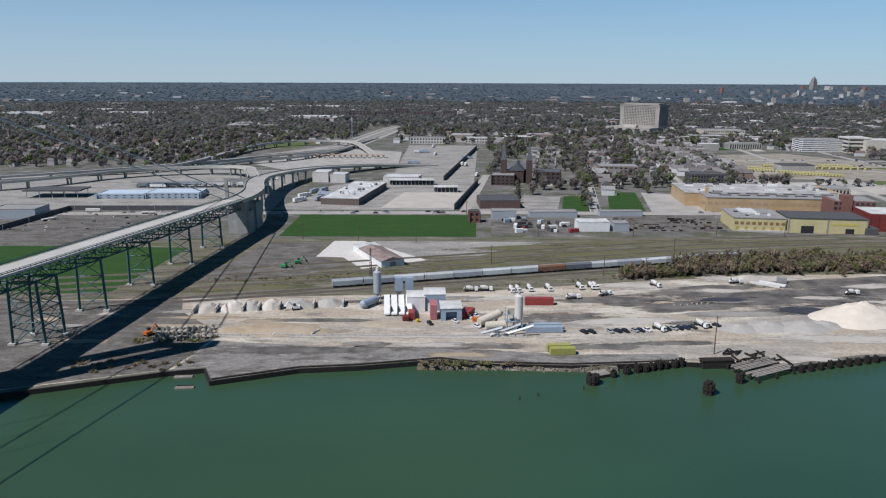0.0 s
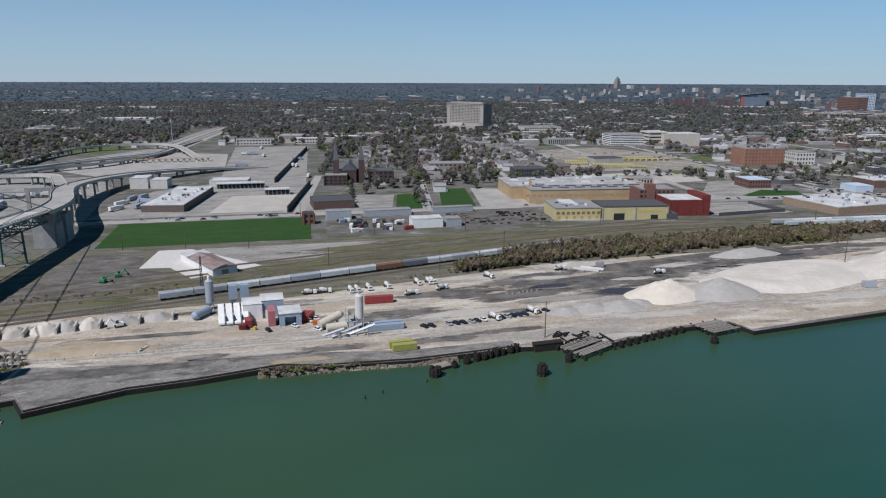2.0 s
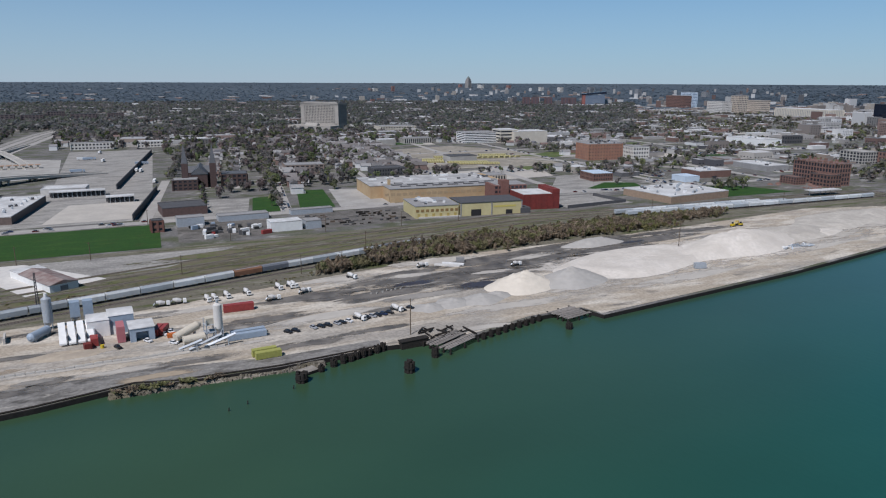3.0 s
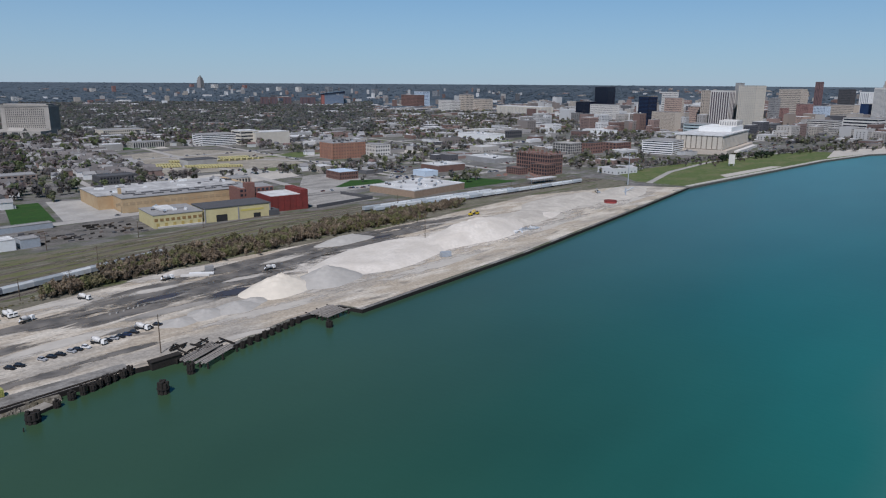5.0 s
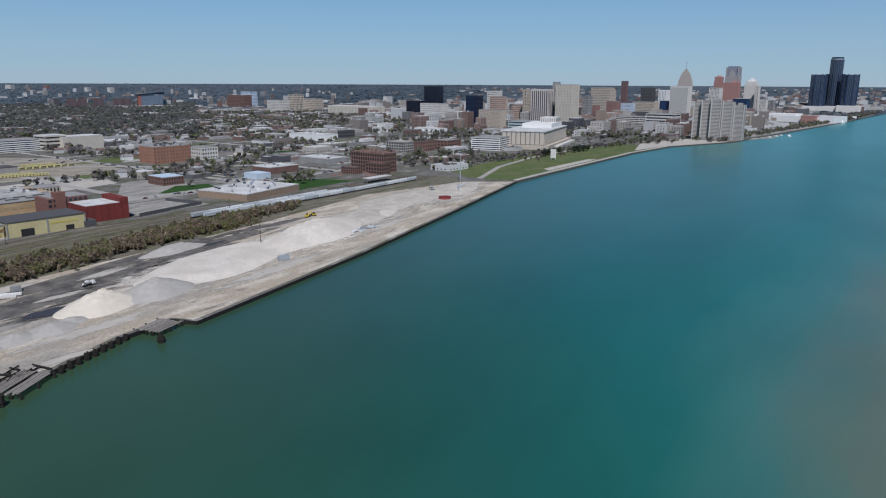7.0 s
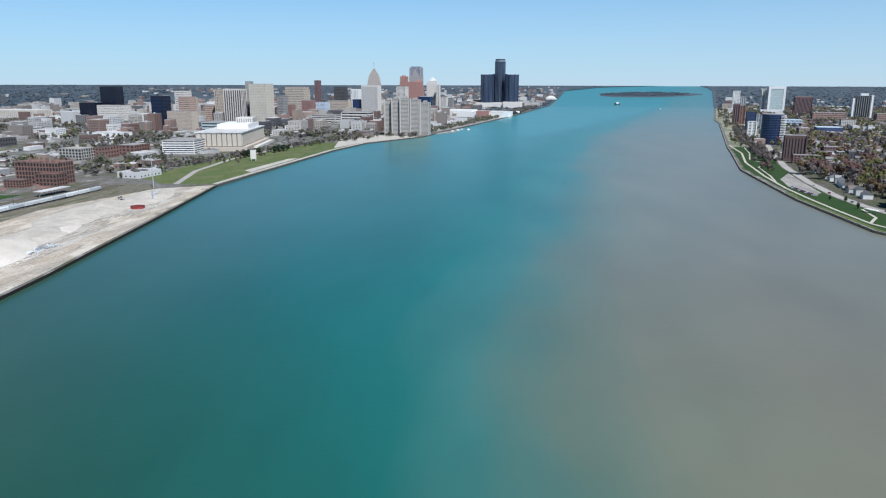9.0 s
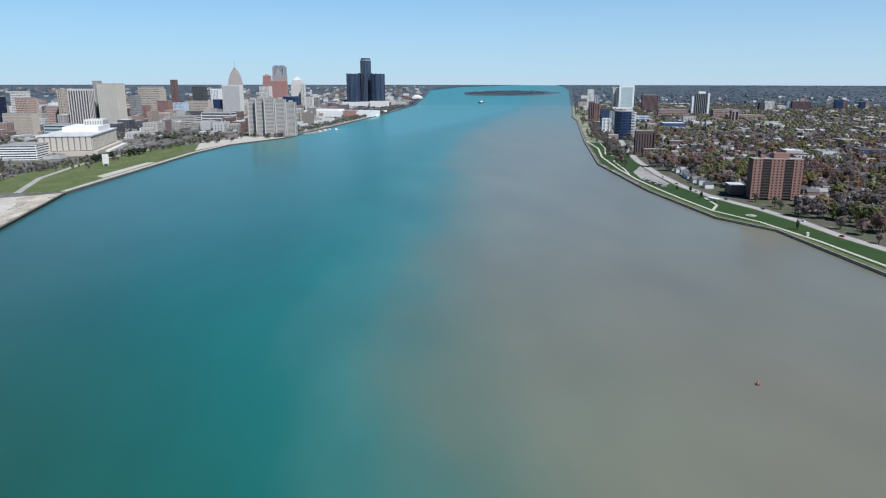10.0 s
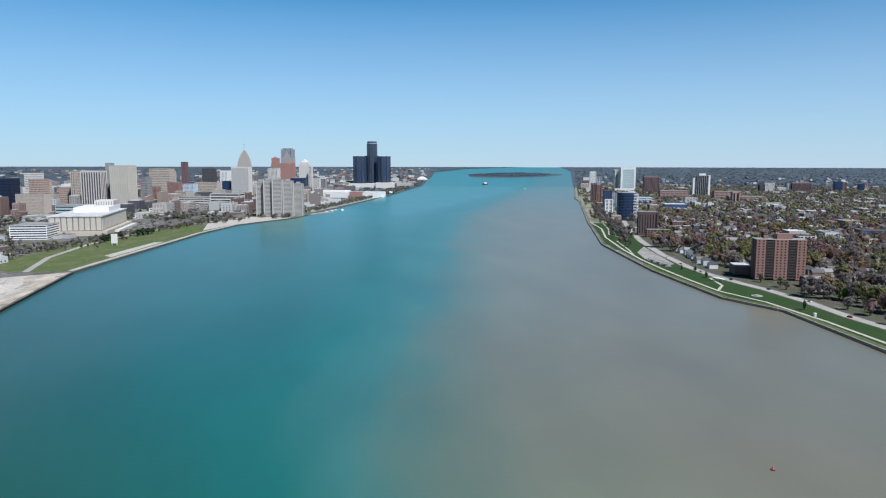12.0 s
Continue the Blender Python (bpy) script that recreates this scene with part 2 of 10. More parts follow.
class Shape:
    """Collects plain solids for one mesh."""

    def __init__(self):
        self.v, self.f = [], []

    def add(self, verts, faces):
        k = len(self.v)
        self.v += verts
        self.f += [[k + i for i in f] for f in faces]
        return self

    def box(self, cx, cy, z0, sx, sy, sz, rot=0.0):
        c, s = math.cos(radians(rot)), math.sin(radians(rot))
        vs = []
        for z in (z0, z0 + sz):
            for dx, dy in ((-1, -1), (1, -1), (1, 1), (-1, 1)):
                a, b = dx * sx / 2, dy * sy / 2
                vs.append((cx + a * c - b * s, cy + a * s + b * c, z))
        return self.add(vs, [(3, 2, 1, 0), (4, 5, 6, 7), (0, 1, 5, 4), (1, 2, 6, 5), (2, 3, 7, 6), (3, 0, 4, 7)])

    def prism(self, poly, z0, z1, top_scale=1.0):
        n = len(poly)
        mx, my = sum(p[0] for p in poly) / n, sum(p[1] for p in poly) / n
        vs = [(x, y, z0) for x, y in poly] + [(mx + (x - mx) * top_scale, my + (y - my) * top_scale, z1) for x, y in poly]
        return self.add(vs, [list(range(n))[::-1], list(range(n, 2 * n))] + [(i, (i + 1) % n, n + (i + 1) % n, n + i) for i in range(n)])

    def cyl(self, cx, cy, z0, z1, r0, r1=None, n=12):
        r1 = r0 if r1 is None else r1
        vs = [(cx + r * math.cos(2 * math.pi * i / n), cy + r * math.sin(2 * math.pi * i / n), z) for r, z in ((r0, z0), (r1, z1)) for i in range(n)]
        return self.add(vs, [list(range(n))[::-1], list(range(n, 2 * n))] + [(i, (i + 1) % n, n + (i + 1) % n, n + i) for i in range(n)])

    def bar(self, a, b, w):
        """A square bar from a to b."""
        a, b = Vector(a), Vector(b)
        d = (b - a).normalized()
        u = d.orthogonal().normalized() * w / 2
        w2 = d.cross(u)
        vs = [tuple(p + q) for p in (a, b) for q in (u + w2, -u + w2, -u - w2, u - w2)]
        return self.add(vs, [(0, 1, 2, 3), (7, 6, 5, 4), (0, 4, 5, 1), (1, 5, 6, 2), (2, 6, 7, 3), (3, 7, 4, 0)])

    def tube(self, a, b, r, n=12, r2=None):
        """A round drum from a to b."""
        a, b = Vector(a), Vector(b)
        d = (b - a).normalized()
        u = d.orthogonal().normalized()
        w = d.cross(u)
        r2 = r if r2 is None else r2
        vs = [tuple(p + (u * math.cos(2 * math.pi * i / n) + w * math.sin(2 * math.pi * i / n)) * q) for p, q in ((a, r), (b, r2)) for i in range(n)]
        return self.add(vs, [list(range(n))[::-1], list(range(n, 2 * n))] + [(i, (i + 1) % n, n + (i + 1) % n, n + i) for i in range(n)])

    def gable(self, cx, cy, z0, sx, sy, rise, over=0.4):
        """A pitched roof with its ridge along x."""
        a, b = sx / 2 + over, sy / 2 + over
        vs = [(cx - a, cy - b, z0), (cx + a, cy - b, z0), (cx + a, cy + b, z0), (cx - a, cy + b, z0), (cx - a, cy, z0 + rise), (cx + a, cy, z0 + rise)]
        return self.add(vs, [(3, 2, 1, 0), (0, 1, 5, 4), (2, 3, 4, 5), (0, 4, 3), (1, 2, 5)])

    def mesh(self, name, mat, smooth=False):
        me = bpy.data.meshes.new(name)
        me.from_pydata(self.v, [], self.f)
        me.materials.append(mat)
        if smooth:
            for p in me.polygons:
                p.use_smooth = True
        me.update()
        return me


def part(name, shape, mat, parent, label="", kind="", smooth=False):
    ob = new(name, shape.mesh(name, mat, smooth) if isinstance(shape, Shape) else shape)
    ob.parent = parent
    return tagged(ob, label, kind=kind)


def thing(name, label, category, x, y, rot=0.0, z=LAND, group="", kind=""):
    ob = new(name)
    ob.matrix_world = pose(x, y, z, 0, 0, rot)
    return tagged(ob, label, category, group, kind)


def solid(name, shape, mat, label, category, group="", kind="", at=None, smooth=False):
    ob = new(name, shape.mesh(name, mat, smooth))
    if at is not None:
        ob.matrix_world = at
    return tagged(ob, label, category, group, kind)


def sheet(name, poly, mat, z, label, category="ground"):
    """A flat patch of the ground, cut into strips so that it stays level with the plain."""
    bm = bmesh.new()
    bm.faces.new([bm.verts.new((x, y, z)) for x, y in poly])
    bm.normal_update()
    bmesh.ops.triangulate(bm, faces=bm.faces[:], ngon_method="EAR_CLIP")
    me = bpy.data.meshes.new(name)
    bm.to_mesh(me)
    bm.free()
    me.materials.append(mat)
    ob = new(name, me)
    if me.polygons[0].normal.z < 0:
        me.flip_normals()
    return tagged(ob, label, category, kind="structure")


def strip(name, points, width, mat, z, label, category="road"):
    """A road along a line of points."""
    sh = Shape()
    pts = [Vector((*p[:2], p[2] if len(p) > 2 else z)) for p in points]
    vs = []
    for i, p in enumerate(pts):
        d = (pts[min(i + 1, len(pts) - 1)] - pts[max(i - 1, 0)])
        d.z = 0
        d.normalize()
        o = Vector((-d.y, d.x, 0)) * width / 2
        vs += [tuple(p - o), tuple(p + o)]
    sh.add(vs, [(2 * i, 2 * i + 2, 2 * i + 3, 2 * i + 1) for i in range(len(pts) - 1)])
    ob = new(name, sh.mesh(name, mat))
    return tagged(ob, label, category, kind="structure")

# ---------------------------------------------------------------- river
def river_material():
    m = bpy.data.materials.new("river_water")
    m.use_nodes = True
    n, l = m.node_tree.nodes, m.node_tree.links
    b = n["Principled BSDF"]
    b.inputs["Roughness"].default_value = 0.29
    b.inputs["Specular IOR Level"].default_value = 1.0
    b.inputs["IOR"].default_value = 1.33
    geo = n.new("ShaderNodeTexCoord").outputs["Object"]
    sep = n.new("ShaderNodeSeparateXYZ")
    l.new(geo, sep.inputs[0])

    def calc(op, a, c=None):
        k = n.new("ShaderNodeMath")
        k.operation = op
        for i, v in enumerate((a, c)):
            if v is None:
                continue
            if isinstance(v, (int, float)):
                k.inputs[i].default_value = v
            else:
                l.new(v, k.inputs[i])
        return k.outputs[0]

    def cloud(sx, sy, detail, rot=0.0, shift=0.0):
        mp = n.new("ShaderNodeMapping")
        mp.inputs["Location"].default_value = (shift, shift * 0.73, shift * 0.0031)
        mp.inputs["Scale"].default_value = (1 / sx, 1 / sy, 1)
        mp.inputs["Rotation"].default_value = (0, 0, rot)
        l.new(geo, mp.inputs[0])
        t = n.new("ShaderNodeTexNoise")
        t.inputs["Scale"].default_value, t.inputs["Detail"].default_value = 1.0, detail
        l.new(mp.outputs[0], t.inputs["Vector"])
        return t.outputs[0]

    # the muddy current runs along the southern bank; its edge swings south upstream
    side = calc("ADD", sep.outputs[1], calc("SUBTRACT", calc("MULTIPLY", sep.outputs[0], 0.11), -14.0))
    side = calc("ADD", side, calc("MULTIPLY", calc("MAXIMUM", calc("SUBTRACT", sep.outputs[0], 1500.0), 0.0), 0.13))
    side = calc("ADD", side, calc("MULTIPLY", calc("MAXIMUM", calc("SUBTRACT", 330.0, sep.outputs[0]), 0.0), 0.22))
    side = calc("ADD", side, calc("MULTIPLY", calc("SUBTRACT", cloud(170, 60, 6, 0.3), 0.5), 75.0))

    def ramp_of(value, lo, hi, stops):
        ramp = n.new("ShaderNodeValToRGB")
        r = n.new("ShaderNodeMapRange")
        r.inputs["From Min"].default_value, r.inputs["From Max"].default_value = lo, hi
        l.new(value, r.inputs["Value"])
        l.new(r.outputs[0], ramp.inputs[0])
        els = ramp.color_ramp.elements
        for i, (p, c) in enumerate(stops):
            e = els[i] if i < 2 else els.new(p)
            e.position, e.color = p, (*c, 1)
        return ramp.outputs[0]

    mud = ramp_of(side, -72.0, 308.0, ((0.0, (0.160, 0.150, 0.108)), (0.18, (0.146, 0.152, 0.110)), (0.30, (0.098, 0.146, 0.112)), (0.38, (0.042, 0.142, 0.126)), (0.48, (0.015, 0.118, 0.101)), (0.72, (0.009, 0.077, 0.062)), (1.0, (0.022, 0.066, 0.055))))
    # greener near water: reflection's change with viewing direction, painted by place
    green = calc("SUBTRACT", sep.outputs[1], calc("MULTIPLY", sep.outputs[0], 0.5))
    green = calc("ADD", green, calc("MULTIPLY", calc("SUBTRACT", cloud(120, 50, 4), 0.5), 60.0))
    share = ramp_of(green, -60.0, 200.0, ((0.0, (0, 0, 0)), (1.0, (1, 1, 1))))
    # clear turquoise water upstream; low-angle sky reflection is painted into its colour
    clear = ramp_of(calc("MULTIPLY", sep.outputs[0], ramp_of(side, 0.0, 210.0, ((0.0, (0, 0, 0)), (1.0, (1, 1, 1))))), 230.0, 1700.0, ((0.0, (0, 0, 0)), (1.0, (1, 1, 1))))
    # far water leans to the reflected sky's blue through its base colour
    far = ramp_of(sep.outputs[0], 1300.0, 4200.0, ((0.0, (0, 0, 0)), (1.0, (0.8, 0.8, 0.8))))
    clear = calc("MAXIMUM", clear, far)
    up = n.new("ShaderNodeMix")
    up.data_type = "RGBA"
    l.new(clear, up.inputs["Factor"])
    l.new(mud, up.inputs[6])
    up.inputs[7].default_value = (0.052, 0.20, 0.205, 1)
    mud = up.outputs[2]
    blend = n.new("ShaderNodeMix")
    blend.data_type = "RGBA"
    l.new(share, blend.inputs["Factor"])
    l.new(mud, blend.inputs[6])
    blend.inputs[7].default_value = (0.034, 0.071, 0.036, 1)
    streak = n.new("ShaderNodeMapRange")
    streak.inputs["From Min"].default_value, streak.inputs["From Max"].default_value = 0.3, 0.7
    streak.inputs["To Min"].default_value, streak.inputs["To Max"].default_value = 0.90, 1.10
    l.new(cloud(120, 60, 7), streak.inputs["Value"])
    hsv = n.new("ShaderNodeHueSaturation")
    l.new(streak.outputs[0], hsv.inputs["Value"])
    l.new(blend.outputs[2], hsv.inputs["Color"])
    l.new(hsv.outputs[0], b.inputs["Base Color"])
    wave = calc("ADD", cloud(2.2, 5.0, 4, 0.4, 2131.3), calc("MULTIPLY", cloud(14, 40, 3, 0.4, 911.7), 1.5))
    bp = n.new("ShaderNodeBump")
    bp.inputs["Distance"].default_value, bp.inputs["Strength"].default_value = 0.25, 0.12
    l.new(wave, bp.inputs["Height"])
    l.new(bp.outputs[0], b.inputs["Normal"])
    return m


def polar_disc(name, radii, steps, z, mat, label, category):
    vs, fs = [], []
    for r in radii:
        for i in range(steps):
            a = 2 * math.pi * i / steps
            x, y = r * math.sin(a), r * math.cos(a)
            vs.append((x, y, z + lift(x, y)))
    for k in range(len(radii) - 1):
        for i in range(steps):
            j = (i + 1) % steps
            fs.append((k * steps + i, k * steps + j, (k + 1) * steps + j, (k + 1) * steps + i))
    fs.append(tuple(range(steps))[::-1])
    me = bpy.data.meshes.new(name)
    me.from_pydata(vs, [], fs)
    me.materials.append(mat)
    return tagged(new(name, me), label, category, kind="structure")


water = polar_disc("water", [0.5, 500, 1500, 3600] + [3600 + 67 * k for k in range(1, 21)], 360, WATER, river_material(),
                   "teal river water with a muddy grey-brown current along one bank", "river")

# ---------------------------------------------------------------- land on both banks
SHORE_CITY = [(-2500, -900), (-1000, 0), (-400, 180), (-190, 226), (-146, 242), (-107, 257), (-94, 260), (-88, 248), (-57, 260), (-33, 263),
              (-1, 270), (13, 266), (52, 264), (98, 268), (116, 266), (141, 264), (176, 274), (206, 276), (210, 263), (279, 271), (364, 281), (547, 311),
              (735, 344), (861, 340), (1148, 329), (1303, 309), (1475, 230), (1632, 207), (1923, 158), (2500, 67), (4177, -152), (4560, -190), (4800, -420), (4862, -700), (4868, -960), (4900, -1040)]
SHORE_SOUTH = [(4890, -1046), (4700, -1075), (4497, -1060), (3367, -811), (2326, -562), (2113, -525), (1317, -345), (1226, -327), (971, -274), (762, -261),
               (719, -259), (569, -264), (515, -288), (384, -286), (200, -330), (0, -400), (-400, -520), (-2000, -1500)]


# blue-grey base colour stands for haze over the far plain
HAZEDWOODLAND = material("hazed_wooded_plain", (0.071, 0.090, 0.110), (0.053, 0.071, 0.088), 22, 0.95, (0.081, 0.102, 0.120), 300, 0.6)


def bank(name, shore, mat, label):
    """Land from a shoreline outwards to the skyline, on rays from the middle of the river."""
    pts = []
    for (x0, y0), (x1, y1) in zip(shore, shore[1:]):
        k = max(1, int(math.hypot(x1 - x0, y1 - y0) / 25))
        pts += [(x0 + (x1 - x0) * i / k, y0 + (y1 - y0) * i / k) for i in range(k)]
    pts.append(shore[-1])
    rings = 46
    vs, fs = [], []
    for x, y in pts:
        r0 = min(math.hypot(x, y), RIM)
        for k in range(rings):
            r = r0 * (RIM / r0) ** (k / (rings - 1))
            px, py = x / r0 * r, y / r0 * r
            vs.append((px, py, LAND + lift(px, py)))
    for i in range(len(pts) - 1):
        for k in range(rings - 1):
            fs.append((i * rings + k, i * rings + k + 1, (i + 1) * rings + k + 1, (i + 1) * rings + k)[::-1])
    me = bpy.data.meshes.new(name)
    me.from_pydata(vs, [], fs)
    me.materials.append(mat)
    me.materials.append(HAZEDWOODLAND)
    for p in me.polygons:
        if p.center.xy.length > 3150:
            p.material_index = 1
    tagged(new(name, me), label, "ground", kind="structure")


bank("ground", SHORE_CITY, SOIL, "mottled grey-green town ground reaching the skyline")
bank("ground_south", SHORE_SOUTH, SOIL, "mottled grey-green ground of the far bank")


def quay(name, pts, mat, label, z1=LAND, thick=1.6, cap=0.25):
    """A wall along the water's edge."""
    for i, ((x0, y0), (x1, y1)) in enumerate(zip(pts, pts[1:])):
        sh = Shape()
        L = math.hypot(x1 - x0, y1 - y0)
        sh.box((x0 + x1) / 2, (y0 + y1) / 2, -2, L + 0.6, thick, z1 + cap + 2 + 0.01 * (i % 2), math.degrees(math.atan2(y1 - y0, x1 - x0)))
        solid(name, sh, mat, label, "seawall", kind="structure")


quay("seawall_pile", SHORE_CITY[3:18], SHEETPILE, "rusty dark sheet-pile bulkhead at the water", cap=0.1, thick=0.7)
quay("seawall_dock", SHORE_CITY[17:23], SHEETPILE, "dark stained concrete dock wall", cap=0.05, thick=0.5)
quay("seawall_park", SHORE_CITY[22:30], material("stained_park_wall", (0.10, 0.095, 0.085), (0.06, 0.057, 0.052), 2, 0.95), "dark stained concrete riverside wall", cap=0.12, thick=1.0)
quay("seawall_south", SHORE_SOUTH[3:15], material("stained_bank_stone", (0.13, 0.12, 0.095), (0.085, 0.08, 0.065), 2.0, 0.95), "dark riverside wall below the park", cap=-1.1)
quay("seawall_coping", [(x, y - 0.6) for x, y in SHORE_SOUTH[3:15]], material("bank_rubble", (0.34, 0.31, 0.26), (0.22, 0.20, 0.16), 3.0, 0.95), "pale rubble and coping along the riverside wall", cap=0.05, thick=1.0)

# ground patches
sheet("yard", [(-250, 226), (-190, 230), (-146, 245), (-107, 259), (-94, 262), (-88, 251), (-57, 262), (-1, 272), (52, 267), (116, 268), (141, 267), (176, 277), (207, 278), (211, 266),
               (364, 284), (547, 314), (732, 346), (700, 395), (560, 430), (403, 412), (300, 405), (210, 402), (118, 388), (0, 362), (-130, 352), (-250, 345)],
      YARD, LAND + 0.05, "pale dusty gravel yard with dark damp stains")
sheet("railway_land", [(-250, 345), (-130, 352), (0, 362), (118, 388), (210, 402), (300, 405), (403, 412), (560, 430), (700, 395), (732, 420), (720, 470), (560, 490), (380, 505),
                       (240, 508), (24, 500), (-120, 498), (-250, 490)], RAILBED, LAND + 0.06, "brown rail ballast with thin spring weeds")
sheet("lawn", [(-120, 503), (-120, 588), (28, 588), (24, 503)], LAWN, LAND + 0.12, "mown bright green field", "lawn")
sheet("lawn_lot", [(146, 610), (168, 716), (196, 716), (178, 610)], LAWN, LAND + 0.12, "mown green corner lot", "lawn")
sheet("lawn_small", [(104, 609), (119, 690), (140, 690), (130, 609)], LAWN, LAND + 0.12, "small mown green lot", "lawn")
sheet("park", [(740, 352), (861, 346), (1025, 340), (1302, 322), (1290, 395), (1180, 432), (1030, 450), (900, 462), (790, 468), (735, 410)], PARK, LAND + 0.10, "rough riverside park grass", "park")
strip("riverside_road", [(-900, 575), (-300, 590), (-147, 596), (32, 600), (144, 598), (215, 598)], 14, ROADWAY, LAND + 0.14, "pale worn concrete avenue")
strip("street", [(132, 600), (254, 1348)], 10, ROADWAY, LAND + 0.15, "pale residential street")
strip("street_west", [(18, 600), (52, 850)], 9, ROADWAY, LAND + 0.15, "pale side street")
strip("lane", [(115, 758), (212, 1346)], 6, ROADWAY, LAND + 0.15, "narrow pale lane")
sheet("church_lot", [(22, 606), (100, 607), (116, 690), (36, 700)], LOT, LAND + 0.1, "grey car park beside the church", "lot")
sheet("corner_lot", [(182, 606), (234, 604), (246, 700), (202, 716)], CONCRETE, LAND + 0.1, "pale concrete lot behind the warehouse", "lot")
sheet("truck_lot", [(-150, 612), (12, 612), (34, 778), (60, 1245), (-60, 1245), (-60, 808), (-120, 760)], LOT, LAND + 0.09, "large pale asphalt truck plaza")

# ---------------------------------------------------------------- buildings
def block(name, label, x, y, w, d, h, rot, wall, roof, category="building", storeys=0, bays=0, glass=None, group="", z=LAND, solid_share=0.5):
    """A building on a rectangular plan, with piers and spandrels standing proud of its glazing where it has storeys."""
    th = thing(name, label, category, x, y, rot, z, group)
    if storeys:
        part("glazing", Shape().box(0, 0, 0, w - 0.8, d - 0.8, h - 0.5), glass or GLASS, th)
        sh = Shape()
        fh = h / storeys
        if storeys == 1:
            foot = min(4.0, h * 0.12)
            sh.box(0, 0, 0, w, d, foot).box(0, 0, h - foot, w, d, foot)
        else:
            for i in range(storeys + 1):
                sh.box(0, 0, max(0, i * fh - fh * 0.56 * solid_share), w, d, (fh * solid_share if i < storeys else fh * 0.28) if i else fh * 0.3)
        nx, ny = max(1, bays), max(1, round(bays * d / w))
        pier = 0.84 * solid_share if bays else 0.0
        for i in range(nx + 1):
            for s in (-1, 1):
                sh.box(-w / 2 + w * i / nx, s * d / 2, 0, max(0.8, w / nx * pier), 0.6, h)
        for i in range(ny + 1):
            for s in (-1, 1):
                sh.box(s * w / 2, -d / 2 + d * i / ny, 0, 0.6, max(0.8, d / ny * pier), h)
        part("facade_grid", sh, wall, th, kind="stuff")
    else:
        part("wall", Shape().box(0, 0, 0, w, d, h), wall, th)
    rf = Shape().box(0, 0, h, w - 1, d - 1, 0.15)
    for sx, sy, lx, ly in ((0, 1, w + 0.1, 0.5), (0, -1, w + 0.1, 0.5), (1, 0, 0.5, d + 0.1), (-1, 0, 0.5, d + 0.1)):
        rf.box(sx * (w / 2 - 0.25), sy * (d / 2 - 0.25), h - 0.3, lx, ly, 0.9)
    part("roof", rf, roof, th)
    return th


sheet("bridge_yard", [(-260, 228), (-190, 231), (-146, 246), (-108, 259), (-100, 300), (-128, 330), (-135, 350), (-260, 345)], DIRT, LAND + 0.053, "dark trodden dirt under the bridge", "ground")
sheet("dock_apron", [(-106, 259.5), (-94, 262.5), (-88, 250.5), (-57, 262), (-33, 265), (-1, 272), (13, 268), (52, 267), (98, 270), (98, 277), (52, 276), (0, 284), (-40, 284), (-100, 290)], APRON, LAND + 0.056, "stained grey concrete dock apron", "apron")

# ---------------------------------------------------------------- the suspension bridge and its approach
BR0, BR1 = Vector((-169, 292, 38.0)), Vector((-144, 509, 29.5))     # the eastern edge of the deck


def bridge_at(y):
    """The eastern deck edge at y."""
    k = (y - BR0.y) / (BR1.y - BR0.y)
    p = BR0.lerp(BR1, k)
    if y < 292:
        p.z = 38.0 + 7.0 * (1 - math.exp((y - 292) / 150.0))
    return p


WIDE = 15.0
bridge = thing("suspension_bridge", "teal steel suspension bridge approach with a pale concrete deck", "bridge", -160, 330, z=0)
bridge.matrix_world = Matrix()
ys = [-420 + 13 * k for k in range(72)]
deck = Shape()
vs = []
for y in ys:
    p = bridge_at(y)
    vs += [(p.x, p.y, p.z), (p.x - WIDE, p.y, p.z), (p.x, p.y, p.z - 0.9), (p.x - WIDE, p.y, p.z - 0.9)]
n = len(ys)
deck.add(vs, [f for i in range(n - 1) for f in ((4 * i, 4 * i + 4, 4 * i + 5, 4 * i + 1), (4 * i + 2, 4 * i + 3, 4 * i + 7, 4 * i + 6), (4 * i, 4 * i + 2, 4 * i + 6, 4 * i + 4), (4 * i + 1, 4 * i + 5, 4 * i + 7, 4 * i + 3))])
part("deck", deck, material("deck_concrete", (0.50, 0.485, 0.45), (0.44, 0.43, 0.40), 6, 0.9, (0.38, 0.37, 0.35), 20, 0.5), bridge, "pale concrete roadway")
for dx in (0.3, WIDE - 0.3):
    rail = Shape()
    for a, b in zip(ys, ys[1:]):
        p, q = bridge_at(a), bridge_at(b)
        o = Vector((-dx, 0, 0))
        for h, w in ((1.2, 0.18), (0.55, 0.35)):
            rail.bar(p + o + Vector((0, 0, h)), q + o + Vector((0, 0, h)), w)
        for k in range(4):
            m = p.lerp(q, k / 4) + o
            rail.bar(m, m + Vector((0, 0, 1.2)), 0.15)
    part("railing", rail, TEALSTEEL, bridge, "dark steel parapet railing")
